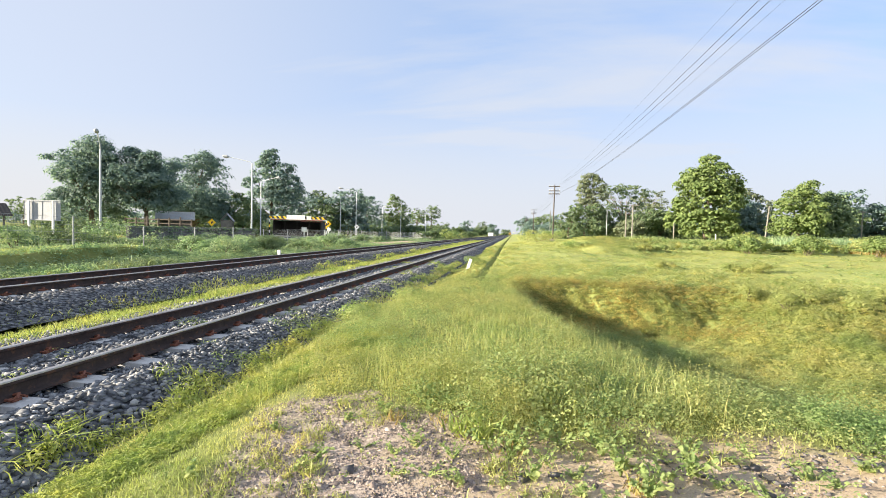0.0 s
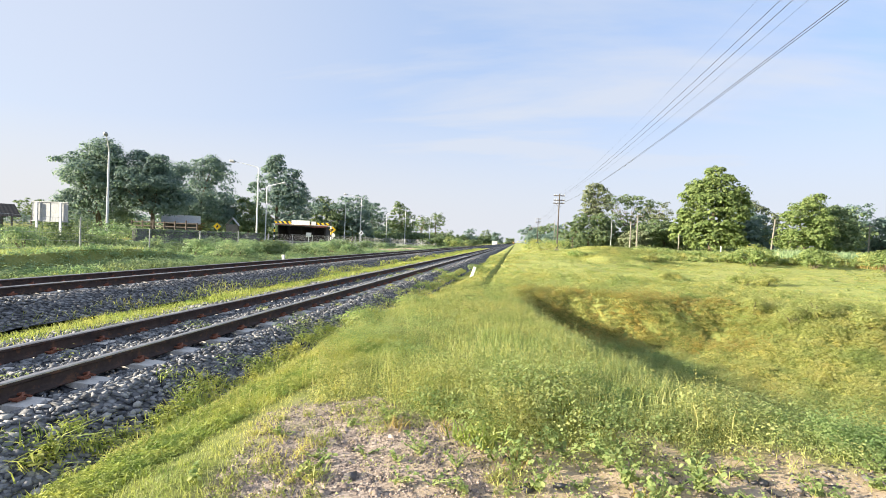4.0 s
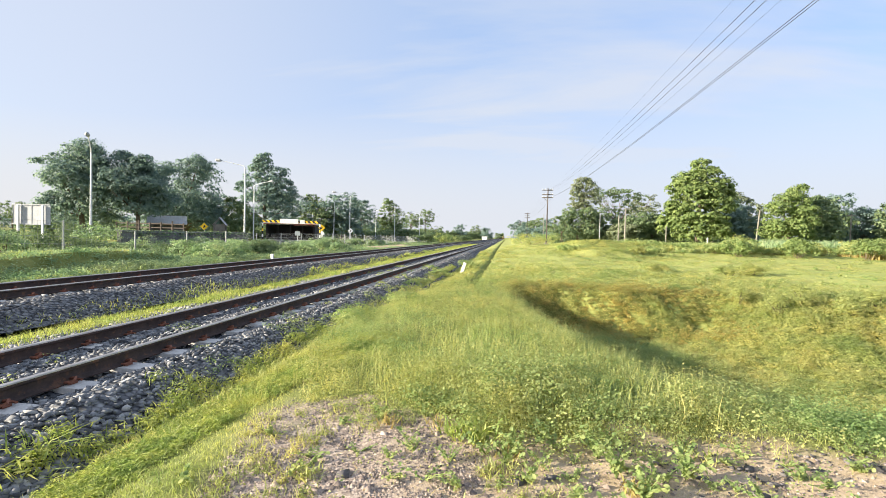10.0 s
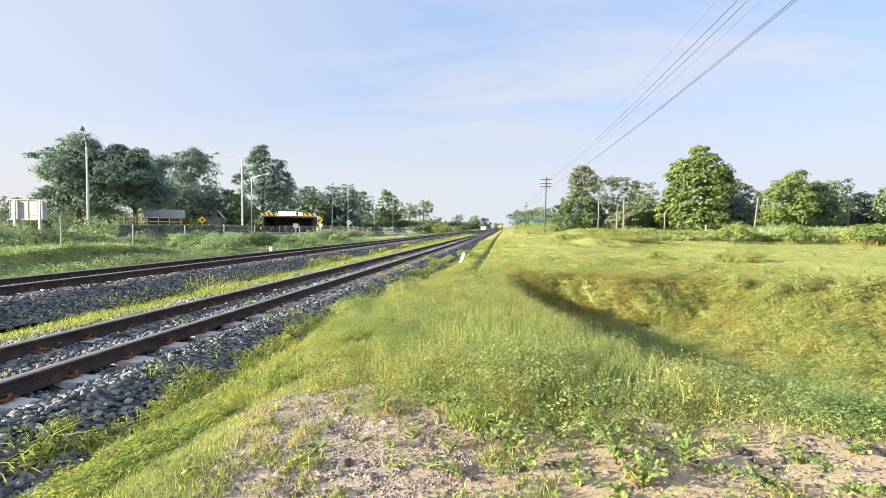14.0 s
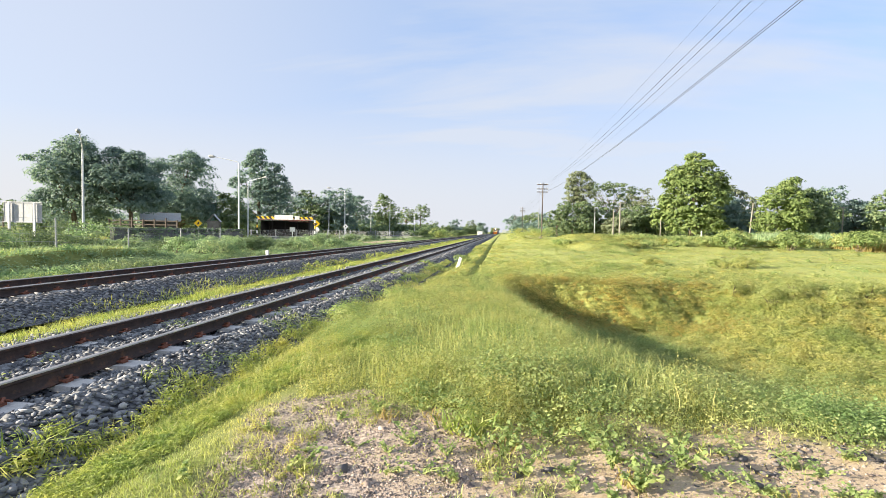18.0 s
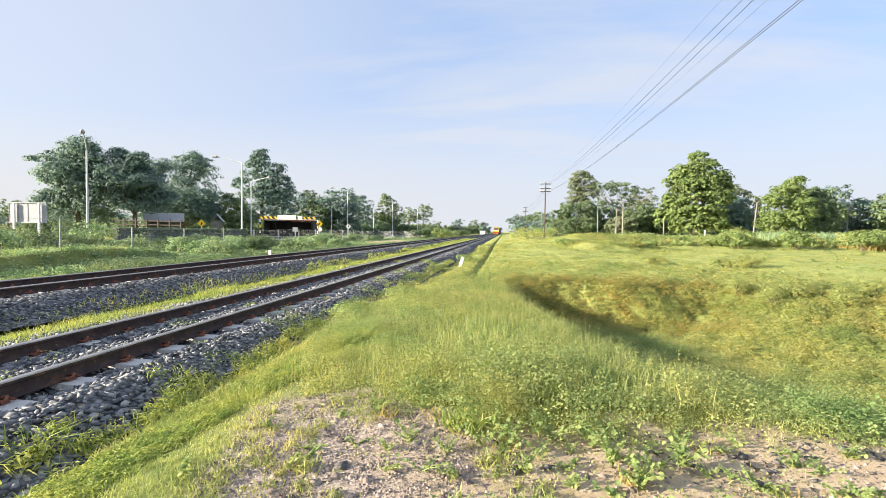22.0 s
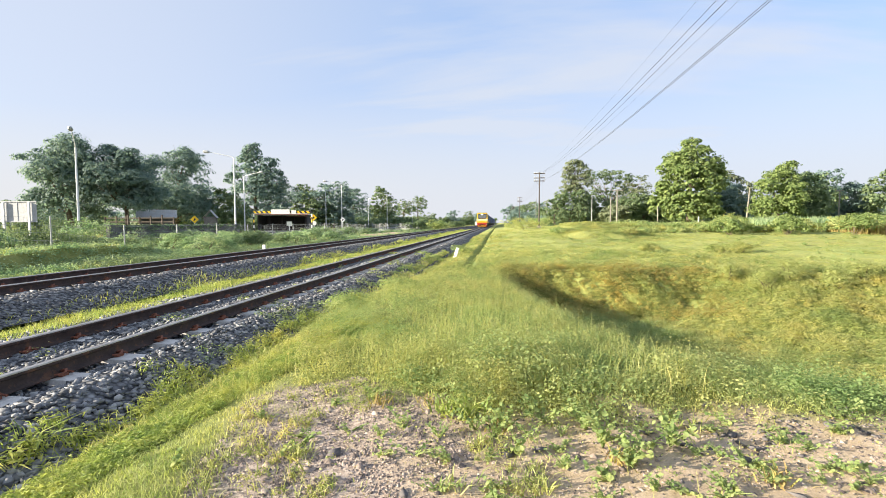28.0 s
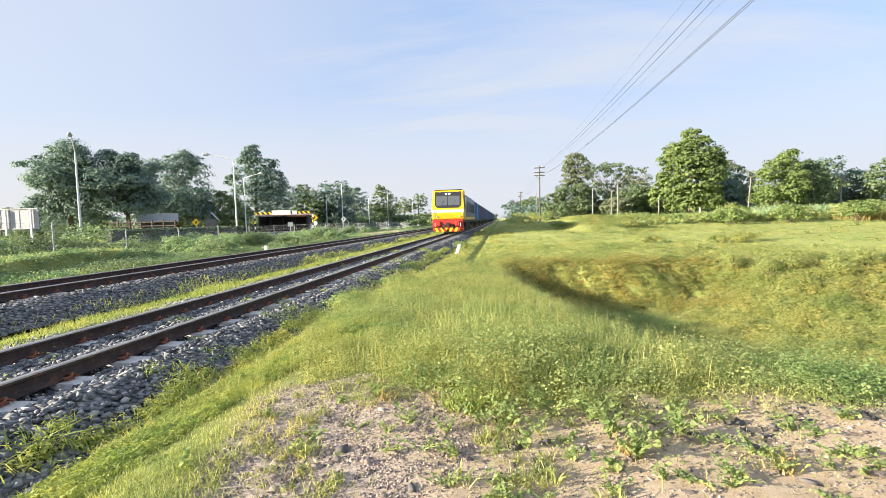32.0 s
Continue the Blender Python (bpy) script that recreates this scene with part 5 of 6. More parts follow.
def build_loco():
    t = thing("diesel_locomotive", pose(TRACK_X, 700, 0.0), "yellow-fronted blue diesel locomotive with a red bumper", "locomotive")
    # body section, front at y = 0, rear at y = 17
    bm = bmesh.new()
    prism(bm, ((-1.38, 1.15), (1.38, 1.15), (1.40, 2.9), (1.30, 3.45), (0.95, 3.72), (-0.95, 3.72), (-1.30, 3.45), (-1.40, 2.9)), 2.4, 16.8)
    part("body", bm, LOCO_BLUE, t)
    # cab with raked face and chamfered brow
    side = ((0.0, 1.24), (-0.10, 1.75), (0.0, 2.22), (0.34, 3.64), (0.56, 3.80), (2.4, 3.80), (2.4, 1.10))
    bm = bmesh.new()
    for w, grow in ((1.40, 0.0),):
        a = [bm.verts.new((-w * (0.94 if z > 3.4 else 1.0), y, z)) for y, z in side]
        b = [bm.verts.new((w * (0.94 if z > 3.4 else 1.0), y, z)) for y, z in side]
        n = len(side)
        for i in range(n):
            bm.faces.new((a[i], a[(i + 1) % n], b[(i + 1) % n], b[i]))
        bm.faces.new(a[::-1])
        bm.faces.new(b)
    bmesh.ops.bevel(bm, geom=[e for e in bm.edges if e.calc_length() > 0.3], offset=0.06, segments=2, affect="EDGES")
    cab = part("cab", bm, LOCO_YELLOW, t, "yellow driver's cab")

    def face_plate(name, x0, x1, z0, z1, mat, out, parent, cut=0.0, label=""):
        """A plate on the raked front between two heights."""
        def yy(z):
            return (z - 2.22) / 1.42 * 0.34 if z > 2.22 else (-0.10 + (z - 1.75) / 0.47 * 0.10 if z > 1.75 else -(z - 1.24) / 0.51 * 0.10)
        bm2 = bmesh.new()
        pts = [(x0 + cut, z0), (x1 - cut, z0), (x1, z0 + cut), (x1, z1), (x0, z1), (x0, z0 + cut)] if cut else [(x0, z0), (x1, z0), (x1, z1), (x0, z1)]
        f0 = [bm2.verts.new((x, yy(z) - out, z)) for x, z in pts]
        f1 = [bm2.verts.new((x, yy(z) + 0.03, z)) for x, z in pts]
        bm2.faces.new(f0)
        bm2.faces.new(f1[::-1])
        for i in range(len(pts)):
            bm2.faces.new((f0[i], f0[(i + 1) % len(pts)], f1[(i + 1) % len(pts)], f1[i]))
        return part(name, bm2, mat, parent, label)

    mask = face_plate("windscreen_surround", -1.14, 1.14, 2.24, 3.62, BLACK, 0.03, cab, 0.22, "black windscreen surround")
    for x0, x1 in ((-1.03, -0.03), (0.03, 1.03)):
        face_plate("windscreen", x0, x1, 2.44, 3.26, GLASS, 0.045, cab)
    face_plate("headlight_panel", -0.34, 0.34, 3.34, 3.56, UNDER, 0.05, cab)
    part("cab_roof", boxed(-1.22, 1.22, 0.5, 2.4, 3.79, 3.83, bevel=0.015), UNDER, cab, "dark grey cab roof")
    for x in (-0.62, 0.42):
        bm = bmesh.new()
        tube(bm, ((x, 0.0, 2.42), (x + 0.3, 0.12, 2.92)), 0.012, 5)
        part("wiper", bm, UNDER, cab)
    for s in (-1, 1):
        bm = bmesh.new()
        tube(bm, ((s * 1.3, -0.12, 1.5), (s * 1.3, -0.2, 1.75), (s * 1.3, -0.05, 2.2)), 0.018, 6)
        part("grab_rail", bm, GALV, cab)
    for x in (-0.15, 0.15):
        bm = bmesh.new()
        tube(bm, ((x, 0.20, 3.45), (x, 0.30, 3.45)), 0.07, 12)
        part("headlight", bm, LIGHT, cab, "lit white headlight")
    for x in (-1.0, 1.0):
        bm = bmesh.new()
        tube(bm, ((x, -0.14, 1.5), (x, -0.05, 1.5)), 0.06, 12)
        part("marker_light", bm, GALV, cab)
    face_plate("front_stripe", -1.37, 1.37, 1.84, 2.06, WHITE, 0.012, cab, 0.0, "pale stripe across the nose")
    for s in (-1, 1):
        part("cab_side_panel", boxed(s * 1.404 - 0.012, s * 1.404 + 0.012, 0.75, 1.93, 1.45, 3.35), LOCO_BLUE, t)
        part("side_window", boxed(s * 1.415 - 0.012, s * 1.415 + 0.012, 0.95, 1.8, 2.3, 3.2), GLASS, t)
        part("cab_door", boxed(s * 1.41 - 0.012, s * 1.41 + 0.012, 1.95, 2.38, 1.2, 3.2), LOCO_BLUE, t)
        for k in range(5):
            y = 4.0 + k * 2.5
            g = part("side_grille", boxed(s * 1.405 - 0.015, s * 1.405 + 0.015, y, y + 1.7, 1.9, 2.85), UNDER, t)
            for j in range(5):
                part("louvre", boxed(s * 1.425 - 0.012, s * 1.425 + 0.012, y + 0.05, y + 1.65, 1.98 + j * 0.18, 2.05 + j * 0.18), LOCO_BLUE, g)
        part("yellow_stripe", boxed(s * 1.402 - 0.008, s * 1.402 + 0.008, 2.45, 16.7, 1.18, 1.42), LOCO_YELLOW, t)
        part("handrail", tubed(((s * 1.47, 0.5, 1.2), (s * 1.47, 0.5, 2.2)), 0.02, 6), GALV, t)
    part("frame", boxed(-1.35, 1.35, 0.1, 16.7, 0.92, 1.12), UNDER, t)
    # front beam and pilot
    part("buffer_beam", boxed(-1.33, 1.33, -0.22, 0.1, 0.55, 1.22, bevel=0.03), LOCO_RED, t, "red buffer beam")
    for s in (-1, 1):
        part("lamp_box", boxed(s * 0.85 - 0.18, s * 0.85 + 0.18, -0.34, -0.2, 0.66, 1.1, bevel=0.03), LOCO_RED, t)
        part("brake_hose", tubed(((s * 0.42, -0.24, 0.85), (s * 0.44, -0.36, 0.62), (s * 0.5, -0.38, 0.42)), 0.035, 6), UNDER, t)
        part("grab_iron", tubed(((s * 1.1, -0.3, 0.95), (s * 1.1, -0.3, 0.6)), 0.02, 6), WHITE, t)
        part("step", boxed(s * 1.12 - 0.2, s * 1.12 + 0.2, -0.1, 0.3, 0.25, 0.55, bevel=0.02), LOCO_RED, t)
    # raised dark plates stand in for the shade in gaps of the beam
    for k in range(4):
        part("beam_shade", boxed(-0.62 + 0.34 * k, -0.40 + 0.34 * k, -0.235, -0.21, 0.60, 0.74), UNDER, t)
    bm = bmesh.new()
    tube(bm, ((0, -0.5, 0.82), (0, -0.2, 0.82)), (0.16, 0.12), 10)
    part("coupler", bm, UNDER, t, "dark knuckle coupler")
    for i in range(10):
        x0 = -1.15 + i * 0.23
        lean = 0.16 if x0 < -0.05 else -0.16
        bm = bmesh.new()
        prism(bm, ((x0 + lean, 0.18), (x0 + 0.23 + lean, 0.18), (x0 + 0.23, 0.52), (x0, 0.52)), -0.34, -0.28)
        part("pilot_stripe", bm, (YELLOW_SIGN, LOCO_RED)[i % 2], t)
    for y in (3.2, 13.6):
        bogie(t, y)
    part("fuel_tank", boxed(-1.1, 1.1, 6.2, 10.6, 0.35, 0.9, bevel=0.08), UNDER, t)
    part("roof_hatch", boxed(-0.7, 0.7, 5.5, 11.0, 3.71, 3.86, bevel=0.04), UNDER, t)
    part("exhaust", boxed(-0.25, 0.25, 12.0, 12.8, 3.71, 3.95, bevel=0.03), UNDER, t)
    return t


def build_wagon(mat, label):
    t = thing("covered_wagon", pose(TRACK_X, 720, 0.0), label, "railway wagon", "wagons behind the locomotive")
    ln = 14.0
    part("underframe", boxed(-1.25, 1.25, 0.2, ln - 0.2, 0.85, 1.1), UNDER, t)
    part("body", boxed(-1.32, 1.32, 0.25, ln - 0.25, 1.1, 3.35, bevel=0.03), mat, t)
    bm = bmesh.new()
    prism(bm, ((-1.36, 3.35), (1.36, 3.35), (0.9, 3.58), (0, 3.66), (-0.9, 3.58)), 0.2, ln - 0.2)
    part("roof", bm, mat, t)
    for s in (-1, 1):
        for k in range(13):
            y = 0.5 + k * (ln - 1.0) / 12
            part("rib", boxed(s * 1.345 - 0.03, s * 1.345 + 0.03, y - 0.05, y + 0.05, 1.12, 3.3), mat, t)
        part("door", boxed(s * 1.385 - 0.02, s * 1.385 + 0.02, ln * 0.5 - 1.1, ln * 0.5 + 1.1, 1.2, 3.25), mat, t)
    for y in (2.2, ln - 2.2):
        b = part("bogie_frame", boxed(-0.95, 0.95, y - 1.2, y + 1.2, 0.4, 0.75, bevel=0.04), UNDER, t)
        for d in (-0.85, 0.85):
            for s in (-1, 1):
                bm = bmesh.new()
                tube(bm, ((s * 0.46, y + d, 0.43), (s * 0.6, y + d, 0.43)), 0.43, 14)
                part("wheel", bm, UNDER, b)
    part("coupler", boxed(-0.12, 0.12, -0.35, 0.3, 0.72, 0.95), UNDER, t)
    return t


LOCO = build_loco()
first_wagon = build_wagon(WAGON_BLUE, "blue ribbed covered goods wagon")
other = build_wagon(WAGON_PURPLE, "dull violet-blue ribbed covered goods wagon")
WAGONS = [first_wagon, other] + [copy_thing((first_wagon, other)[k % 3 > 0], pose(TRACK_X, 700 + 14.5 * k, 0)) for k in range(2, 13)]


# ---- ground cover ----
def bed_height(dx):
    return np.interp(dx, [p[0] for p in BED], [p[1] for p in BED], left=-1.0, right=-1.0)


def polar_points(n, r0, r1, a0=-50, a1=62, power=1.0):
    """Points thinning out with the distance from the path where the ground is trodden bare; angles from +y, clockwise negative to the left."""
    s = rng.uniform(0, 1, n)
    r = r0 * (r1 / r0) ** (s ** power)
    a = np.radians(rng.uniform(a0, a1, n))
    return np.sin(a) * r, np.cos(a) * r, r


def grass_stuff(name, v, f, mat, label):
    ob = mesh_from(name, v, f, mat)
    return tagged(ob, label, "grass", kind="stuff")


def cover_mask(x, y):
    """Where grass and weeds grow on the near side."""
    on_ballast = (x < -2.8 + 0.2 * wobble(x, y, 1.4, 3.0) - 0.3 * (y < 5)) & (x > -11.0)
    drain = (np.abs(x + 1.1) < 0.17) & (y > 17.2)
    return (~on_ballast) & (~drain)


def build_cover():
    # fine grass on the near bank and field
    x, y, r = polar_points(260000, 1.9, 80.0, -47, 56, 0.85)
    keep = cover_mask(x, y) & (rng.uniform(0, 1, len(x)) > soil_mask(x, y) * 0.985) & ((x > -2.6) | (x < -11)) & (rng.uniform(0, 1, len(x)) > 0.25 * smooth(-0.3, 0.5, x) * smooth(8, 5, y))
    x, y, r = x[keep], y[keep], r[keep]
    z = land(x, y)
    tall = 0.6 + 0.5 * wobble(x, y, 0.9, 5.0) + 0.3 * wobble(x, y, 3.1, 1.0)
    h = np.clip(0.08 * tall, 0.025, 0.2) * rng.uniform(0.6, 1.5, len(x)) * (1 + 0.004 * r)
    h = h * (1 - 0.45 * smooth(0.4, -0.5, x) * (r < 14))
    w = np.maximum(0.0045, 0.00072 * r) * rng.uniform(0.7, 1.4, len(x))
    near = r < 12
    v, f = blade_cloud(x[near], y[near], z[near], h[near], w[near], rng.uniform(0.2, 1.3, int(near.sum())))
    grass_stuff("bank_grass", v, f, GRASS, "sunlit yellow-green grass on the bank")
    x, y, z, h, w = x[~near], y[~near], z[~near], h[~near], w[~near]
    v, f = spike_cloud(x, y, z, h * 0.8, w * 1.15, rng.uniform(0.2, 1.0, len(x)))
    grass_stuff("field_grass", v, f, GRASS_FAR, "short bright green grass of the field")
    # low cushions of weeds scattered over the field
    x, y, r = polar_points(4600, 16, 75, -6, 50, 0.8)
    keep = (wobble(x, y, 0.5, 6.0) > -0.1) & (x > 0.2)
    x, y = np.append(x[keep], rng.normal(10.2, 3.0, 1500)), np.append(y[keep], rng.normal(48.0, 4.0, 1500))
    r = np.hypot(x, y)
    v, f = lump_cloud(x, y, land(x, y), 0.1 + 0.012 * r * rng.uniform(0.5, 1.4, len(x)), rng.uniform(0.05, 0.3, len(x)) * np.clip(0.7 + 0.7 * wobble(x, y, 0.33, 2.0), 0.2, 1.5), 0.0019 * r, 30)
    ob = grass_stuff("field_weeds", v, f, GRASS_FAR, "low cushions of green weeds over the field")
    ob["category"] = "weeds"
    # mat of small leafy sprigs over the bank and the pit
    x, y, r = polar_points(78000, 2.4, 24.0, -24, 57, 0.8)
    x, y = np.concatenate([x, rng.uniform(0, 13.5, 17000), rng.uniform(0.3, 4.5, 7000)]), np.concatenate([y, rng.uniform(9, 16.5, 17000), rng.uniform(5, 14, 7000)])
    r = np.hypot(x, y)
    u = rng.uniform(0, 1, len(x))
    thick = 0.72 + 0.45 * wobble(x, y, 1.3, 8.0) + 0.4 * wobble(x, y, 4.4, 5.0) + 0.25 * smooth(-0.8, 0.3, x) - 0.55 * smooth(15.5, 20, y)
    keep = cover_mask(x, y) & (x > -2.5) & (rng.uniform(0, 1, len(x)) > soil_mask(x, y) * 0.97) & (u < np.clip(thick, 0.06 + 0.55 * smooth(8.5, 10, y) * (1 - smooth(16, 17, y)) * (x > 0.2), 1))
    x, y, r = x[keep], y[keep], r[keep]
    tall = np.clip(0.12 + 0.09 * wobble(x, y, 1.6, 3.0) + 0.13 * wobble(x, y, 4.3, 5.0), 0.03, 0.34)
    tall = tall * (1 + 0.9 * np.exp(-(((x - 0.1) / 0.75) ** 2 + ((y - 4.2) / 0.8) ** 2)))
    wall = smooth(12.4, 13.4, y) * (1 - smooth(15.6, 16.6, y)) * smooth(-0.4, 0.6, x) * (1 - smooth(5.6, 7.6, x))
    mound = smooth(4.5, 7.5, x) * smooth(8, 11, y)
    # greener weeds along the rim; second term paints the slope's shade as cooler leaves
    lush = smooth(1.9, 0.9, np.abs(y - 5.6 + 0.55 * x) + 0.4 * wobble(x, y, 1.4, 2.0)) + smooth(0.2, 1.2, x) * (1 - smooth(3.2, 4.6, x)) * smooth(4.5, 7, y) * (1 - smooth(12, 14, y))
    q = rng.uniform(0, 1, len(x))
    red = q < wall * 0.72
    cool = ~red & (q < 0.18 + 0.75 * lush - 0.3 * mound)
    for pick, mat, name, label in ((red, HERB, "bank_herbs", "low reddish-olive herbs on the bank of the pit"), (cool, WEED, "pit_weeds", "leafy green weeds over the edge and slope of the pit"), (~red & ~cool, BANK_LEAF, "bank_weeds", "sunlit mat of small yellow-green leaves")):
        for close in (True, False):
            w = pick & ((r < 6.5) == close)
            if w.any():
                v, f = sprig_cloud(x[w], y[w], land(x[w], y[w]), tall[w] * rng.uniform(0.6, 1.5, int(w.sum())), np.maximum(0.018, 0.0025 * r[w]), 9 if close else 13, whole=close)
                ob = grass_stuff(name, v, f, mat, label)
                ob["category"] = "weeds"
    # taller leafy stands at the brow of the bank and along the near edge of the pit
    n = 1500
    x = np.concatenate([rng.normal(0.05, 0.42, n // 2), rng.uniform(0.5, 4.2, n - n // 2)])
    y = np.concatenate([rng.normal(3.95, 0.38, n // 2), np.zeros(n - n // 2)])
    y = np.where(y > 0, y, 4.75 - 0.32 * x + rng.normal(0, 0.33, n))
    keep = (wobble(x, y, 2.6, 4.0) > -0.25) & (soil_mask(x, y) < 0.75)
    x, y = x[keep], y[keep]
    n = len(x)
    h = rng.uniform(0.12, 0.3, n) * np.clip(0.9 + 0.5 * wobble(x, y, 2.1, 1.0), 0.4, 1.4)
    v, f = sprig_cloud(x, y, land(x, y), h, rng.uniform(0.015, 0.028, n), 30, 0.7)
    ob = grass_stuff("tall_weeds", v, f, WEED, "stand of taller broad-leaved weeds on the bank")
    ob["category"] = "weeds"
    n = 4200
    x, y = rng.normal(0.1, 0.75, n), 3.5 + rng.gamma(2.0, 0.7, n)
    keep = (soil_mask(x, y) < 0.4) & (wobble(x, y, 1.8, 6.0) > -0.35) & (x > -1.6)
    x, y = x[keep], y[keep]
    n = len(x)
    v, f = blade_cloud(x, y, land(x, y), rng.uniform(0.12, 0.30, n), rng.uniform(0.004, 0.007, n), rng.uniform(0.1, 0.6, n))
    grass_stuff("tall_grass", v, f, GRASS, "upright grass stems among the weeds of the bank")
    # stalks with pale seed heads
    x, y, r = polar_points(7000, 3.2, 13.0, -30, 50, 0.9)
    keep = cover_mask(x, y) & (soil_mask(x, y) < 0.3) & (wobble(x, y, 0.8, 2.0) > -0.3) & (x > -2.3) & (x < 1.6 + 0.1 * y) & (rng.uniform(0, 1, len(x)) < 0.35 + 0.65 * smooth(-0.9, 0.0, x))
    x, y, r = x[keep], y[keep], r[keep]
    z = land(x, y)
    h = rng.uniform(0.14, 0.34, len(x))
    v, f = blade_cloud(x, y, z, h, np.maximum(0.003, 0.0006 * r), rng.uniform(0.0, 0.35, len(x)))
    tip = v.reshape(-1, 5, 3)[:, 4]
    v2, f2 = leaf_cloud(np.repeat(tip, 2, 0), rng.normal(size=(2 * len(tip), 3)) * np.array([1, 1, 0.2]), np.repeat(np.maximum(0.018, 0.0022 * r), 2), 0.5)
    grass_stuff("seed_stalks", np.concatenate([v, v2]), np.concatenate([f, f2 + len(v)]), GRASS, "thin grass stalks with pale seed heads")
    # bright grass along the foot of the ballast
    n = 16000
    y = rng.uniform(1.6, 6.2, n)
    lo = np.interp(y, (2.0, 3.3, 3.9, 5.2, 6.2), (-2.68, -2.7, -2.64, -2.55, -2.55))
    hi = np.interp(y, (2.0, 4.0, 4.75, 5.3, 6.2), (-2.1, -1.9, -1.5, -1.2, -1.2))
    x = lo + (hi - lo) * rng.beta(2.2, 2.2, n)
    z = np.where(x < -2.55, np.interp(x - TRACK_X, [q[0] for q in BED], [q[1] for q in BED]), land(x, y))
    z = np.maximum(z, -0.48)
    keep = wobble(x, y, 2.4, 5.0) > -0.75
    x, y, z = x[keep], y[keep], z[keep]
    v, f = blade_cloud(x, y, z, rng.uniform(0.03, 0.085, len(x)), rng.uniform(0.005, 0.009, len(x)), rng.uniform(0.6, 1.7, len(x)))
    w = (wobble(x, y, 3.3, 2.0) > -0.2) & (rng.uniform(0, 1, len(x)) < 0.5)
    v2, f2 = sprig_cloud(x[w], y[w], z[w], rng.uniform(0.02, 0.075, int(w.sum())), np.full(int(w.sum()), 0.028), 8, 0.32)
    v, f = np.concatenate([v, v2]), np.concatenate([f, f2 + len(v)])
    grass_stuff("lime_grass", v, f, LIME, "bright yellow-green creeping grass beside the ballast")
    n = 20000
    y = 2.6 + rng.uniform(0, 1, n) ** 1.5 * 22
    x = -2.55 + 0.12 * wobble(y, y, 0.9, 1.0) - 0.03 * np.clip(8 - y, 0, 8) + rng.normal(0, 0.2, n)
    keep = (x > -2.95) & ((x > -2.62) | (y > 6))
    x, y, n = x[keep], y[keep], int(keep.sum())
    z = land(x, y)
    z = np.where(x < -2.6, np.interp(x - TRACK_X, [q[0] for q in BED], [q[1] for q in BED]), z)
    h = rng.uniform(0.04, 0.12, n)
    v, f = blade_cloud(x, y, z, h, np.maximum(0.006, 0.0012 * y) * rng.uniform(0.7, 1.3, n), rng.uniform(0.3, 1.4, n))
    grass_stuff("verge_grass", v, f, GRASS, "bright grass along the foot of the ballast")
    # lush weeds over the toe of the ballast
    n = 1100
    y = 2.4 + rng.uniform(0, 1, n) ** 1.0 * 7
    x = np.interp(y, (2.2, 2.7, 3.1, 3.6, 4.2, 5.2, 9.0), (-2.75, -2.85, -2.65, -2.8, -2.8, -2.66, -2.7)) + rng.normal(0, 0.19, n)
    keep = (wobble(x, y, 1.9, 7.0) > -0.25 - 0.8 * (x + 2.8)) & ((x > -2.9) | (y > 3.7) | ((y < 2.95) & (x > -3.25)))
    x, y = x[keep], y[keep]
    z = np.interp(x - TRACK_X, [q[0] for q in BED], [q[1] for q in BED])
    v, f = lump_cloud(x, y, z, rng.uniform(0.05, 0.13, len(x)), rng.uniform(0.06, 0.2, len(x)), rng.uniform(0.026, 0.045, len(x)), 20, 0.4)
    xb, yb, zb = (np.repeat(q, 7) for q in (x, y, z))
    m = len(xb)
    v2, f2 = blade_cloud(xb + rng.normal(0, 0.06, m), yb + rng.normal(0, 0.06, m), zb, rng.uniform(0.05, 0.14, m), rng.uniform(0.006, 0.011, m), rng.uniform(0.4, 1.4, m))
    grass_stuff("toe_weeds", np.concatenate([v, v2]), np.concatenate([f, f2 + len(v)]), LIME, "lush green weeds over the toe of the ballast")
    # weeds along the drain and the marker post
    n = 900
    y = 7 + rng.uniform(0, 1, n) ** 1.4 * 45
    x = np.where(rng.uniform(0, 1, n) < 0.72, rng.uniform(-2.7, -1.3, n), rng.uniform(-0.9, 0.2, n))
    keep = wobble(x, y, 0.9, 4.0) > -0.2
    x, y = x[keep], y[keep]
    v, f = lump_cloud(x, y, land(x, y), rng.uniform(0.1, 0.3, len(x)), np.clip(0.16 + 0.12 * wobble(x, y, 1.0, 2.0), 0.05, 0.34), 0.02 + 0.0022 * y, 24)
    ob = grass_stuff("drain_weeds", v, f, BANK_LEAF, "clumps of green weeds along the drain")
    ob["category"] = "weeds"
    # small yellowing herbs over the gravel
    n = 900
    x, y = rng.uniform(-1.9, 0.3, n), rng.uniform(1.9, 4.2, n)
    keep = (soil_mask(x, y) > 0.3) & (wobble(x, y, 2.3, 6.0) > 0.12)
    x, y = x[keep], y[keep]
    v, f = lump_cloud(x, y, land(x, y), rng.uniform(0.02, 0.07, len(x)), rng.uniform(0.02, 0.07, len(x)), rng.uniform(0.010, 0.019, len(x)), 20)
    xb, yb = (np.repeat(q, 6) + rng.normal(0, 0.03, 6 * len(q)) for q in (x, y))
    v2, f2 = blade_cloud(xb, yb, land(xb, yb), rng.uniform(0.03, 0.09, len(xb)), rng.uniform(0.003, 0.006, len(xb)), rng.uniform(0.3, 1.3, len(xb)))
    ob = grass_stuff("gravel_weeds", np.concatenate([v, v2]), np.concatenate([f, f2 + len(v)]), GRASS, "small yellowing weeds growing in gravel")
    ob["category"] = "weeds"
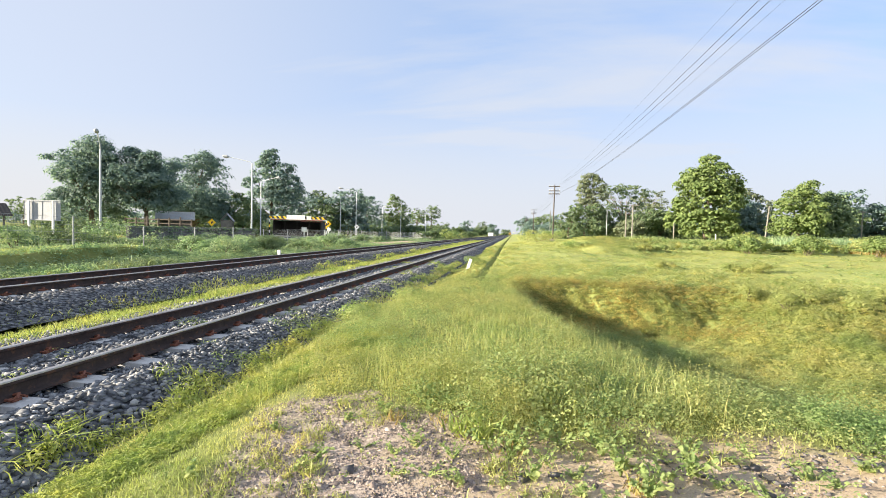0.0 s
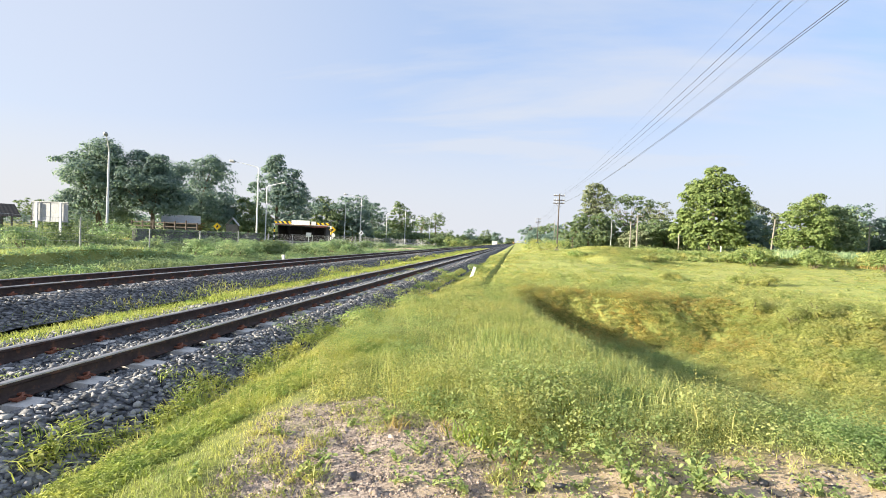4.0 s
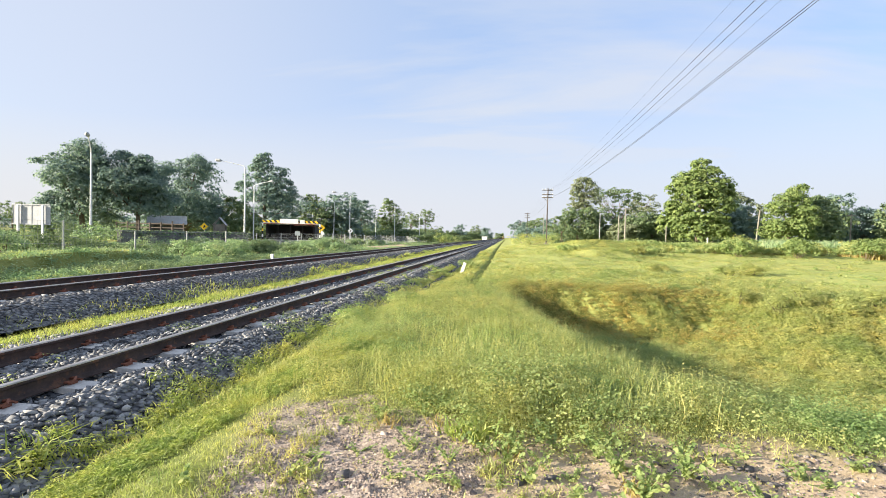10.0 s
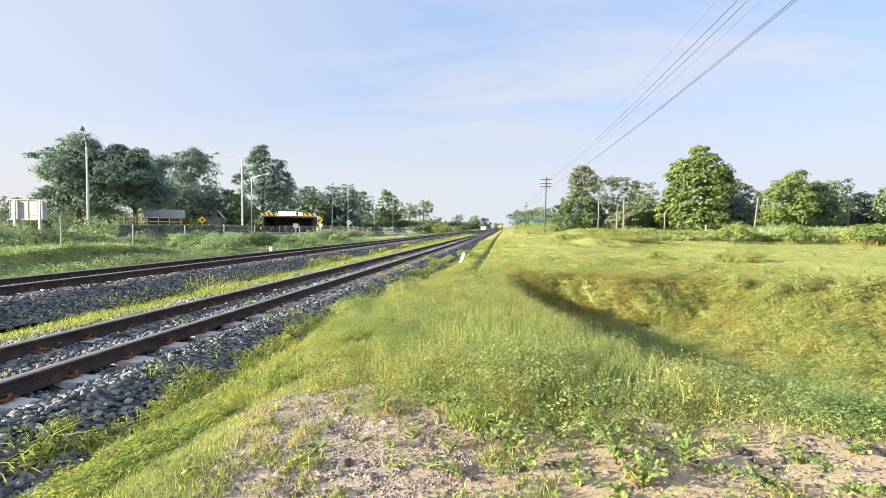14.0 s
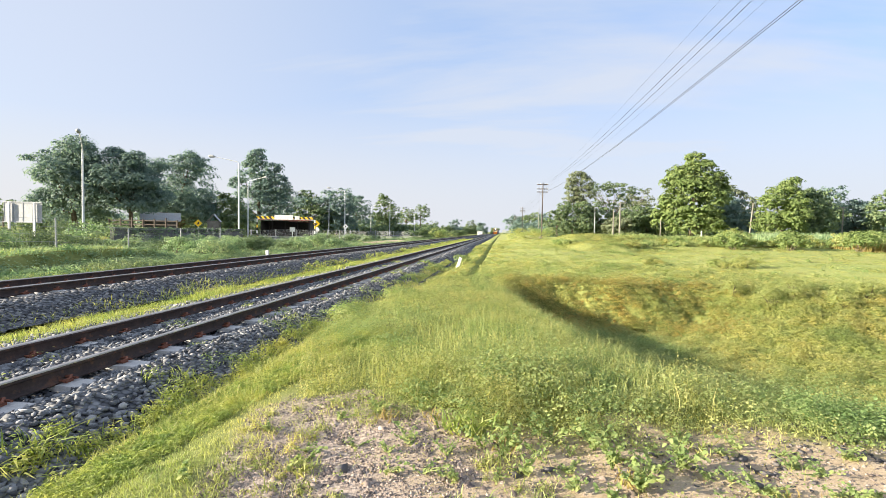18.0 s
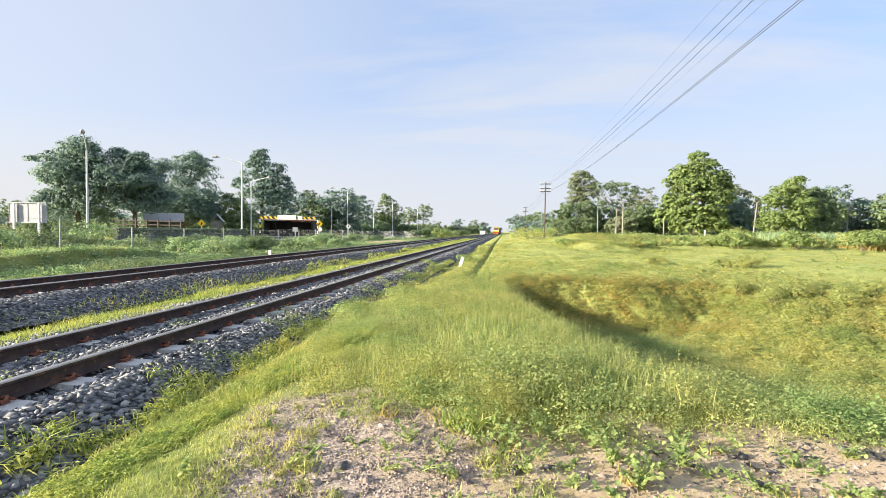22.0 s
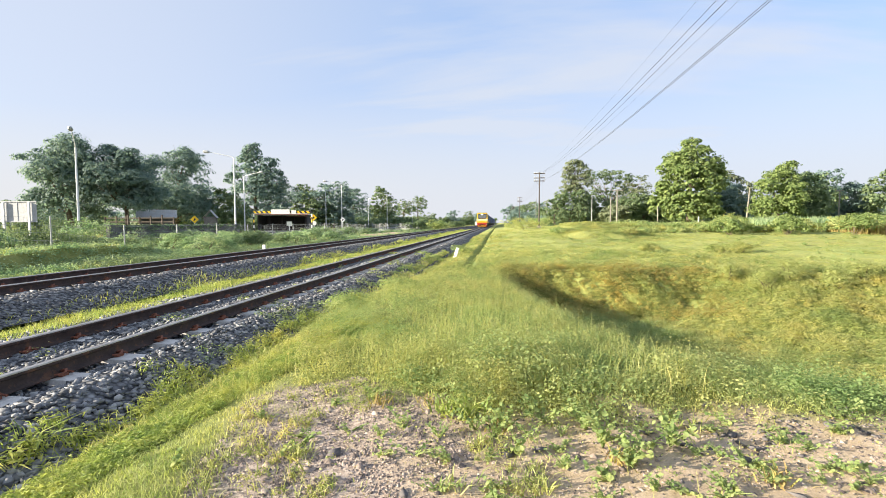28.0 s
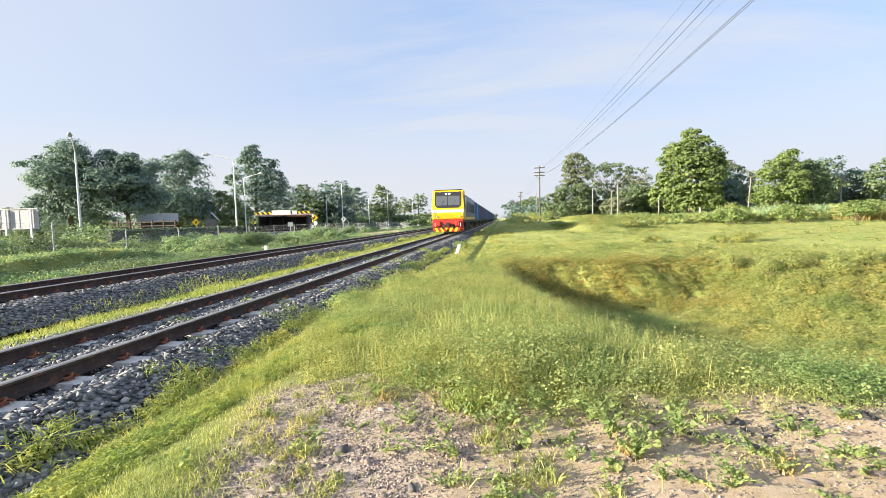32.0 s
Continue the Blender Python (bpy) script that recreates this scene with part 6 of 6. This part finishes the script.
    # grass strip between the two tracks
    n = 34000
    y = 3.0 + rng.uniform(0, 1, n) ** 1.8 * 90
    x = np.clip(-6.5 + 0.16 * wobble(y, y, 0.7, 2.0) + rng.normal(0, 0.36, n), -7.3, -5.62 + 0.1 * wobble(y, y, 1.9, 1.0))
    keep = wobble(x, y, 1.3, 6.0) > -0.75 + 0.5 * np.abs(x + 6.6)
    x, y = x[keep], y[keep]
    n = len(x)
    z = np.maximum(bed_height(x - TRACK_X), FAR_Z + bed_height(x - FAR_X))
    h = rng.uniform(0.05, 0.22, n) * np.clip(0.75 + 0.6 * wobble(x, y, 0.9, 4.0), 0.3, 1.5)
    v, f = blade_cloud(x, y, z - 0.01, h, np.maximum(0.008, 0.0013 * y) * rng.uniform(0.7, 1.3, n), rng.uniform(0.2, 1.3, n))
    n = 900
    y = 3.5 + rng.uniform(0, 1, n) ** 1.5 * 40
    x = -6.45 + rng.normal(0, 0.3, n)
    keep = wobble(x, y, 1.1, 2.0) > 0.1
    x, y = x[keep], y[keep]
    z = np.maximum(bed_height(x - TRACK_X), FAR_Z + bed_height(x - FAR_X))
    v2, f2 = lump_cloud(x, y, z, rng.uniform(0.06, 0.16, len(x)), rng.uniform(0.06, 0.2, len(x)), np.maximum(0.03, 0.0035 * y), 16)
    grass_stuff("track_grass", np.concatenate([v, v2]), np.concatenate([f, f2 + len(v)]), LIME, "strip of bright grass between the tracks")
    # weeds growing through the ballast of the near track
    n = 420
    y = 2.2 + rng.uniform(0, 1, n) ** 1.5 * 20
    pick = rng.uniform(0, 1, n)
    x = np.where(pick < 0.22, -4.45 + rng.normal(0, 0.2, n), -2.95 - 0.35 * rng.uniform(0, 1, n) ** 1.5 * 2 + rng.normal(0, 0.08, n))
    keep = ((wobble(x, y, 1.5, 6.0) > 0.15) | ((x > -3.1) & (wobble(x, y, 1.1, 2.0) > -0.3))) & ((y > 3.9) | (x < -3.9))
    x, y = x[keep], y[keep]
    n, k = len(x), 22
    z = np.interp(x - TRACK_X, [p[0] for p in BED], [p[1] for p in BED])
    e = rng.normal(size=(n, k, 3))
    e /= np.linalg.norm(e, axis=2, keepdims=True)
    e[:, :, 2] = np.abs(e[:, :, 2])
    rad = rng.uniform(0.06, 0.2, n)
    p = np.stack([x, y, z], 1)[:, None, :] + e * rng.uniform(0.4, 1, (n, k, 1)) * np.stack([rad, rad, rad * 0.8], 1)[:, None, :]
    nr = e + np.array([0, 0, 0.6]) + rng.normal(size=e.shape) * 0.3
    v, f = leaf_cloud(p.reshape(-1, 3), nr.reshape(-1, 3), (np.maximum(0.028, 0.004 * y)[:, None] * rng.uniform(0.6, 1.4, (n, k))).ravel(), 0.5)
    xb, yb = np.repeat(x, 3) + rng.normal(0, 0.05, n * 3), np.repeat(y, 3) + rng.normal(0, 0.05, n * 3)
    v2, f2 = blade_cloud(xb, yb, np.repeat(z, 3), rng.uniform(0.04, 0.1, n * 3), np.maximum(0.007, 0.0013 * yb), rng.uniform(0.4, 1.5, n * 3))
    grass_stuff("ballast_weeds", np.concatenate([v, v2]), np.concatenate([f, f2 + len(v)]), WEED, "weeds growing through the edge of the ballast")
    # verge beyond the far track
    n = 26000
    y = 4 + rng.uniform(0, 1, n) ** 1.5 * 110
    x = -11.3 - rng.uniform(0, 1, n) ** 1.2 * (8 + y * 0.25)
    z = land(x, y)
    h = rng.uniform(0.08, 0.3, n) * np.clip(0.8 + 0.6 * wobble(x, y, 0.5, 3.0), 0.3, 1.6)
    keep = soil_mask(x, y) < rng.uniform(0.1, 0.9, n)
    x, y, z, h, n = x[keep], y[keep], z[keep], h[keep], int(keep.sum())
    v, f = blade_cloud(x, y, z, h, 0.012 + 0.0010 * y, rng.uniform(0.2, 1.2, n))
    grass_stuff("verge_growth", v, f, VERGE, "rough green growth on the railway verge")
    n = 5200
    y = 5 + rng.uniform(0, 1, n) ** 1.4 * 75
    x = -11.6 - rng.uniform(0, 1, n) ** 1.1 * 11
    top = (y < 19.5) & (x < -15.4) & (x > -18.7)
    keep = (soil_mask(x, y) < 0.4) & (wobble(x, y, 0.8, 5.0) > -0.5) & ~(top & (rng.uniform(0, 1, n) < 0.85))
    x, y = x[keep], y[keep]
    v, f = lump_cloud(x, y, land(x, y), rng.uniform(0.15, 0.5, len(x)), np.clip(0.22 + 0.2 * wobble(x, y, 0.6, 3.0), 0.06, 0.5), 0.045 + 0.0014 * y, 20)
    ob = grass_stuff("verge_weeds", v, f, VERGE, "low leafy weeds on the railway verge")
    ob["category"] = "weeds"
    # low bright grass beside the far track and along the top of the low bank
    n = 22000
    y = 4 + rng.uniform(0, 1, n) ** 1.2 * 17
    x = np.where(rng.uniform(0, 1, n) < 0.45, rng.uniform(-13.4, -11.5, n), rng.uniform(-18.6, -15.5, n))
    v, f = blade_cloud(x, y, land(x, y), rng.uniform(0.04, 0.13, n), np.full(n, 0.018), rng.uniform(0.4, 1.5, n))
    grass_stuff("verge_grass", v, f, WEED, "low bright grass on the railway verge")
    # rank weeds on the shaded face of the low bank
    n = 1500
    y = rng.uniform(4, 21, n)
    x = rng.normal(-14.0, 0.8, n)
    v, f = lump_cloud(x, y, land(x, y), rng.uniform(0.1, 0.3, n), rng.uniform(0.08, 0.3, n), 0.05 + 0.0014 * y, 20)
    ob = grass_stuff("verge_weeds", v, f, VERGE, "rank green weeds on the face of a low bank")
    ob["category"] = "weeds"
    # clusters of taller weeds over the field
    x, y, r = polar_points(2600, 16, 60, -4, 48, 0.8)
    keep = (wobble(x, y, 0.6, 3.0) > 0.32) & (x > 0.6)
    x, y = np.append(x[keep], rng.normal(12.6, 1.5, 110)), np.append(y[keep], rng.normal(46.5, 2.0, 110))
    r = np.hypot(x, y)
    v, f = lump_cloud(x, y, land(x, y), rng.uniform(0.12, 0.35, len(x)), rng.uniform(0.1, 0.36, len(x)), 0.02 + 0.0022 * r, 26)
    ob = grass_stuff("field_weeds", v, f, WEED, "clusters of taller green weeds over the field")
    ob["category"] = "weeds"
    # tall crop at the far side of the field
    n = 12000
    x = rng.uniform(36, 110, n)
    y = 66 + rng.uniform(0, 9, n) + 0.1 * (x - 36)
    v, f = blade_cloud(x, y, land(x, y), rng.uniform(1.0, 1.9, n), 0.09 + 0 * x, rng.uniform(0.1, 0.7, n))
    grass_stuff("tall_crop", v, f, VERGE, "strip of tall green crop before the trees")
    # dry grass patch
    n = 6000
    x, y = rng.uniform(37, 55, n), rng.uniform(52, 57, n)
    v, f = blade_cloud(x, y, land(x, y), rng.uniform(0.5, 1.3, n), 0.06 + 0 * x, rng.uniform(0.2, 0.9, n))
    grass_stuff("dry_grass", v, f, DRY, "patch of dry brown grass by the hedge")


build_cover()


# ---- stones ----
def stone_cloud(x, y, z, s):
    """Angular stones, ten faces each, every one its own shape."""
    n = len(x)
    base = np.array([[1, 0, 0], [0.3, 0.9, 0.1], [-0.8, 0.6, -0.1], [-0.9, -0.5, 0.1], [0.2, -1, -0.1], [0.1, 0.1, 0.8], [0, 0, -0.8]])
    tri = np.array([[0, 1, 5], [1, 2, 5], [2, 3, 5], [3, 4, 5], [4, 0, 5], [1, 0, 6], [2, 1, 6], [3, 2, 6], [4, 3, 6], [0, 4, 6]])
    v = base[None] * rng.uniform(0.65, 1.25, (n, 7, 1)) + rng.normal(0, 0.13, (n, 7, 3))
    v = v * rng.uniform(0.6, 1.2, (n, 1, 3))
    q = rng.normal(size=(n, 4))
    q /= np.linalg.norm(q, axis=1, keepdims=True)
    w_, a, b, c = q.T
    R = np.stack([1 - 2 * (b * b + c * c), 2 * (a * b - c * w_), 2 * (a * c + b * w_), 2 * (a * b + c * w_), 1 - 2 * (a * a + c * c), 2 * (b * c - a * w_), 2 * (a * c - b * w_), 2 * (b * c + a * w_), 1 - 2 * (a * a + b * b)], 1).reshape(n, 3, 3)
    v = np.einsum("nij,nkj->nki", R, v) * np.array([1.1, 1.1, 0.72]) * (s * 0.5)[:, None, None] + np.stack([x, y, z], 1)[:, None, :]
    f = (np.arange(n)[:, None, None] * 7 + tri[None]).reshape(-1, 3)
    return v.reshape(-1, 3), f


def pebble_cloud(x, y, z, s):
    """Low four-sided pebbles half sunk in the sand."""
    n = len(x)
    a = rng.uniform(0, 2 * np.pi, n)
    q = a[:, None] + np.array([0, 0.5, 1.0, 1.5]) * np.pi + rng.normal(0, 0.25, (n, 4))
    rr = s[:, None] * rng.uniform(0.45, 0.8, (n, 4))
    ring = np.stack([x[:, None] + np.cos(q) * rr, y[:, None] + np.sin(q) * rr, (z - 0.002)[:, None] + 0 * q], 2)
    top = np.stack([x + rng.normal(0, 0.2, n) * s, y + rng.normal(0, 0.2, n) * s, z + s * rng.uniform(0.3, 0.65, n)], 1)[:, None, :]
    v = np.concatenate([ring, top], 1).reshape(-1, 3)
    f = (np.arange(n)[:, None, None] * 5 + np.array([[0, 1, 4], [1, 2, 4], [2, 3, 4], [3, 0, 4]])[None]).reshape(-1, 3)
    return v, f


def build_stones():
    for cx, z0, n, y0, y1 in ((TRACK_X, 0.0, 36000, 1.0, 42), (FAR_X, FAR_Z, 10000, 4.5, 42)):
        y = y0 + (y1 - y0) * rng.uniform(0, 1, n) ** 1.9
        dx = rng.uniform(-1.9, 1.98, n)
        first = 3.62 if cx == TRACK_X else 3.4
        off = np.abs((y - first + 0.3) % 0.6 - 0.3)
        keep = ~((np.abs(np.abs(dx) - 0.70) < 0.15) & (off < 0.13) & (rng.uniform(0, 1, n) < 0.93))
        y, dx = y[keep], dx[keep]
        n = len(y)
        s = rng.uniform(0.035, 0.085, n) * (1 + 0.012 * y)
        v, f = stone_cloud(cx + dx, y, z0 + bed_height(dx) + 0.006, s)
        ob = mesh_from("ballast_stones", v, f, STONE)
        tagged(ob, "loose angular grey ballast stones", "stones", kind="stuff")
    n = 64000
    x, y, r = polar_points(n, 1.9, 6.0, -48, 50, 0.8)
    keep = (soil_mask(x, y) > 0.25) & (rng.uniform(0, 1, n) < np.where(x < -0.1, 0.97, 0.22))
    x, y = x[keep], y[keep]
    s = rng.uniform(0.006, 0.022, len(x)) * (1 + (rng.uniform(0, 1, len(x)) > 0.98) * 1.6)
    v, f = pebble_cloud(x, y, land(x, y), s)
    ob = mesh_from("pebbles", v, f, PEBBLE)
    tagged(ob, "scattered pebbles on sandy soil", "stones", kind="stuff")
    # the same sand, gravel and grass behind the viewpoint
    n = 7000
    x, y = rng.uniform(-1.7, 4.0, n), rng.uniform(-4.5, 2.0, n)
    v, f = pebble_cloud(x, y, land(x, y), rng.uniform(0.006, 0.02, n))
    ob = mesh_from("pebbles", v, f, PEBBLE)
    tagged(ob, "scattered pebbles on sandy soil", "stones", kind="stuff")
    n = 9000
    x, y = rng.uniform(-2.58, -1.75, n), rng.uniform(-5, 1.9, n)
    v, f = blade_cloud(x, y, land(x, y), rng.uniform(0.04, 0.1, n), rng.uniform(0.005, 0.009, n), rng.uniform(0.4, 1.5, n))
    grass_stuff("verge_grass", v, f, LIME, "bright grass along the foot of the ballast")
    # dry litter on the sand
    n = 2600
    x, y = rng.uniform(-1.4, 3.4, n), rng.uniform(1.8, 3.8, n)
    keep = (soil_mask(x, y) > 0.3) & (wobble(x, y, 2.1, 2.0) > -0.5)
    x, y = x[keep], y[keep]
    n = len(x)
    v, f = blade_cloud(x, y, land(x, y) + 0.002, rng.uniform(0.006, 0.02, n), rng.uniform(0.002, 0.005, n), rng.uniform(1.5, 4.0, n), 0.2)
    tagged(mesh_from("dry_litter", v, f, DRY), "bits of dry grass lying on the sand", "litter", kind="stuff")
    # dark broken stones where the sand meets the weeds
    n = 900
    x, y = rng.uniform(0.4, 3.6, n), rng.normal(3.25, 0.4, n)
    keep = (y > 2.1) & (wobble(x, y, 2.6, 3.0) > -0.1)
    x, y = x[keep], y[keep]
    v, f = stone_cloud(x, y, land(x, y) + 0.004, 0.012 + 0.04 * rng.uniform(0, 1, len(x)) ** 2.5)
    ob = mesh_from("broken_stones", v, f, DARK_STONE)
    tagged(ob, "small dark broken stones on the sand", "stones", kind="stuff")


build_stones()


# ---- single plants and stones on the bare sand ----
def round_leaves(points, normals, sizes):
    """Oval leaves with a raised edge, 8 corners round a centre."""
    n = len(points)
    nrm = normals / np.linalg.norm(normals, axis=1, keepdims=True)
    a = np.cross(nrm, rng.normal(size=(n, 3)))
    a /= np.linalg.norm(a, axis=1, keepdims=True)
    b = np.cross(nrm, a)
    s = sizes[:, None] * 0.5
    ring = [points + a * s * math.cos(q) * (1.15 if k == 0 else 1.0) + b * s * 0.72 * math.sin(q) + nrm * s * 0.18 * abs(math.sin(q)) - nrm * s * 0.12 * abs(math.cos(q)) for k, q in enumerate(2 * math.pi * j / 8 for j in range(8))]
    v = np.stack([points] + ring, 1).reshape(-1, 3)
    i = np.arange(n)[:, None, None] * 9
    t = np.array([[0, 1 + j, 1 + (j + 1) % 8] for j in range(8)])
    return v, (i + t[None]).reshape(-1, 3)


def build_plant(x, y, h, spread, leaf, mat, label):
    t = thing("weed_plant", pose(x, y, float(land(x, y)) - 0.005), label, "weed", "weeds on the bare sand")
    h, spread = h * 0.78, spread * 1.5
    bm = bmesh.new()
    pts, nrm = [], []
    for s in range(rng.integers(4, 7) + (5 if h > 0.17 else 0)):
        a = rng.uniform(0, 2 * np.pi)
        reach = spread * rng.uniform(0.3, 1.0)
        tip = Vector((math.cos(a) * reach, math.sin(a) * reach, h * rng.uniform(0.6, 1.0)))
        mid = Vector((tip.x * 0.4, tip.y * 0.4, tip.z * 0.6))
        tube(bm, ((0, 0, 0), mid, tip), (0.004, 0.003, 0.0015), 4)
        for k in range(13):
            u = 0.2 + 0.8 * k / 12
            c = mid * (u / 0.5) if u < 0.5 else mid.lerp(tip, (u - 0.5) / 0.5)
            b = rng.uniform(0, 2 * np.pi)
            pts.append((c.x + math.cos(b) * leaf * 0.6, c.y + math.sin(b) * leaf * 0.6, c.z + rng.uniform(-0.01, 0.015)))
            nrm.append((math.cos(b) * 0.5 + rng.normal() * 0.3, math.sin(b) * 0.5 + rng.normal() * 0.3, 0.9))
    part("stem", bm, mat, t)
    v, f = round_leaves(np.array(pts), np.array(nrm), leaf * rng.uniform(0.7, 1.4, len(pts)))
    mesh_from("foliage", v, f, mat, t)


def build_tuft(x, y, z, h, n, mat, label):
    t = thing("grass_tuft", pose(x, y, z), label, "grass", "tufts of long grass")
    px, py = rng.normal(0, 0.04, n), rng.normal(0, 0.04, n)
    v, f = blade_cloud(px, py, 0 * px, h * rng.uniform(0.5, 1.1, n), np.full(n, 0.005 + 0.055 * h), rng.uniform(0.5, 1.6, n), 0.8)
    mesh_from("foliage", v, f, mat, t)


SPOTS = ((0.18, 2.67), (0.38, 3.11), (0.7, 2.81), (0.99, 3.02), (0.8, 2.58), (0.43, 2.56), (0.08, 2.3), (0.02, 2.15), (-0.42, 2.55), (-0.3, 2.78), (-0.59, 2.96), (0.64, 3.04), (1.11, 2.87), (1.44, 2.69), (1.23, 2.45), (1.45, 3.14), (1.82, 3.0), (1.94, 2.93), (0.87, 2.37), (-1.55, 2.94), (-1.14, 2.57), (-0.6, 2.54), (-1.73, 2.27))
for i, (x, y) in enumerate(SPOTS):
    big = i in (0, 1, 2, 4, 11, 12)
    build_plant(x, y, rng.uniform(0.18, 0.27) if big else rng.uniform(0.07, 0.14), rng.uniform(0.06, 0.14), 0.027 if big else rng.uniform(0.016, 0.024), WEED, "bright green broad-leaved weed on bare sand" if not big else "tall bright green broad-leaved weed on bare sand")
for x, y, h in ((0.05, 2.85, 0.24), (0.28, 2.85, 0.2), (0.12, 3.0, 0.26), (-0.08, 2.95, 0.2), (0.3, 3.2, 0.22), (0.95, 2.8, 0.16), (1.15, 3.1, 0.18), (0.85, 2.72, 0.16), (-0.9, 3.4, 0.16), (1.6, 3.25, 0.16)):
    build_plant(x, y, h * 0.9, 0.12, 0.023, WEED, "leafy bright green weed at the edge of the bank")
for i in range(64):
    x, y = rng.uniform(-1.3, 3.2), rng.uniform(1.9, 3.5)
    build_plant(x, y, rng.uniform(0.04, 0.11), rng.uniform(0.05, 0.12), rng.uniform(0.013, 0.023), WEED, "small green weed on bare sand")
for i in range(16):
    x, y = rng.uniform(-1.5, 2.5), rng.uniform(2.0, 3.6)
    build_tuft(x, y, float(land(x, y)), rng.uniform(0.06, 0.14), 26, DRY if i % 3 == 0 else GRASS, "small tuft of grass on bare sand")
for x, y, z, h in ((-3.08, 2.62, -0.36, 0.30), (-2.95, 2.5, -0.38, 0.22), (-2.75, 4.7, -0.38, 0.2), (-0.14, 3.1, -0.15, 0.24), (-0.3, 3.15, -0.15, 0.18)):
    build_tuft(x, y, z, h, 40, LIME, "tuft of long arching grass beside the ballast")


def build_stone(x, y, s, z=None):
    t = stone_cloud(np.array([0.0]), np.array([0.0]), np.array([0.0]), np.array([s]))
    ob = mesh_from("stone", t[0] * np.array([1.3, 1.0, 0.6]), t[1], DARK_STONE)
    ob.matrix_basis = pose(x, y, (float(land(x, y)) if z is None else z) + s * 0.08)
    tagged(ob, "dark angular stone lying on the sand", "stone", "stones on the sand")


for x, y in ((-0.89, 2.52), (0.12, 2.66), (0.79, 2.78), (0.31, 2.74), (1.61, 2.91), (1.47, 2.76), (-0.4, 2.17), (1.55, 2.4), (2.26, 3.28), (2.33, 3.24)):
    build_stone(x, y, rng.uniform(0.06, 0.11))
for i in range(22):
    build_stone(rng.uniform(0.7, 3.2), rng.normal(3.25, 0.3), rng.uniform(0.04, 0.1))
build_stone(-3.15, 3.47, 0.2, -0.46)


# ---- what moves ----
def motions():
    times = (0.0, 6.0, 13.0, 20.0, 25.0, 28.0, 29.0, 30.0, 31.0, 32.0)
    at = (700.0, 575.0, 430.0, 285.0, 183.0, 120.8, 100.6, 80.3, 60.0, 39.6)
    walk(LOCO, [(t, pose(TRACK_X, y, 0)) for t, y in zip(times, at)])
    for k, wagon in enumerate(WAGONS):
        walk(wagon, [(t, pose(TRACK_X, y + 17.3 + 14.4 * k, 0)) for t, y in zip(times, at)])


motions()
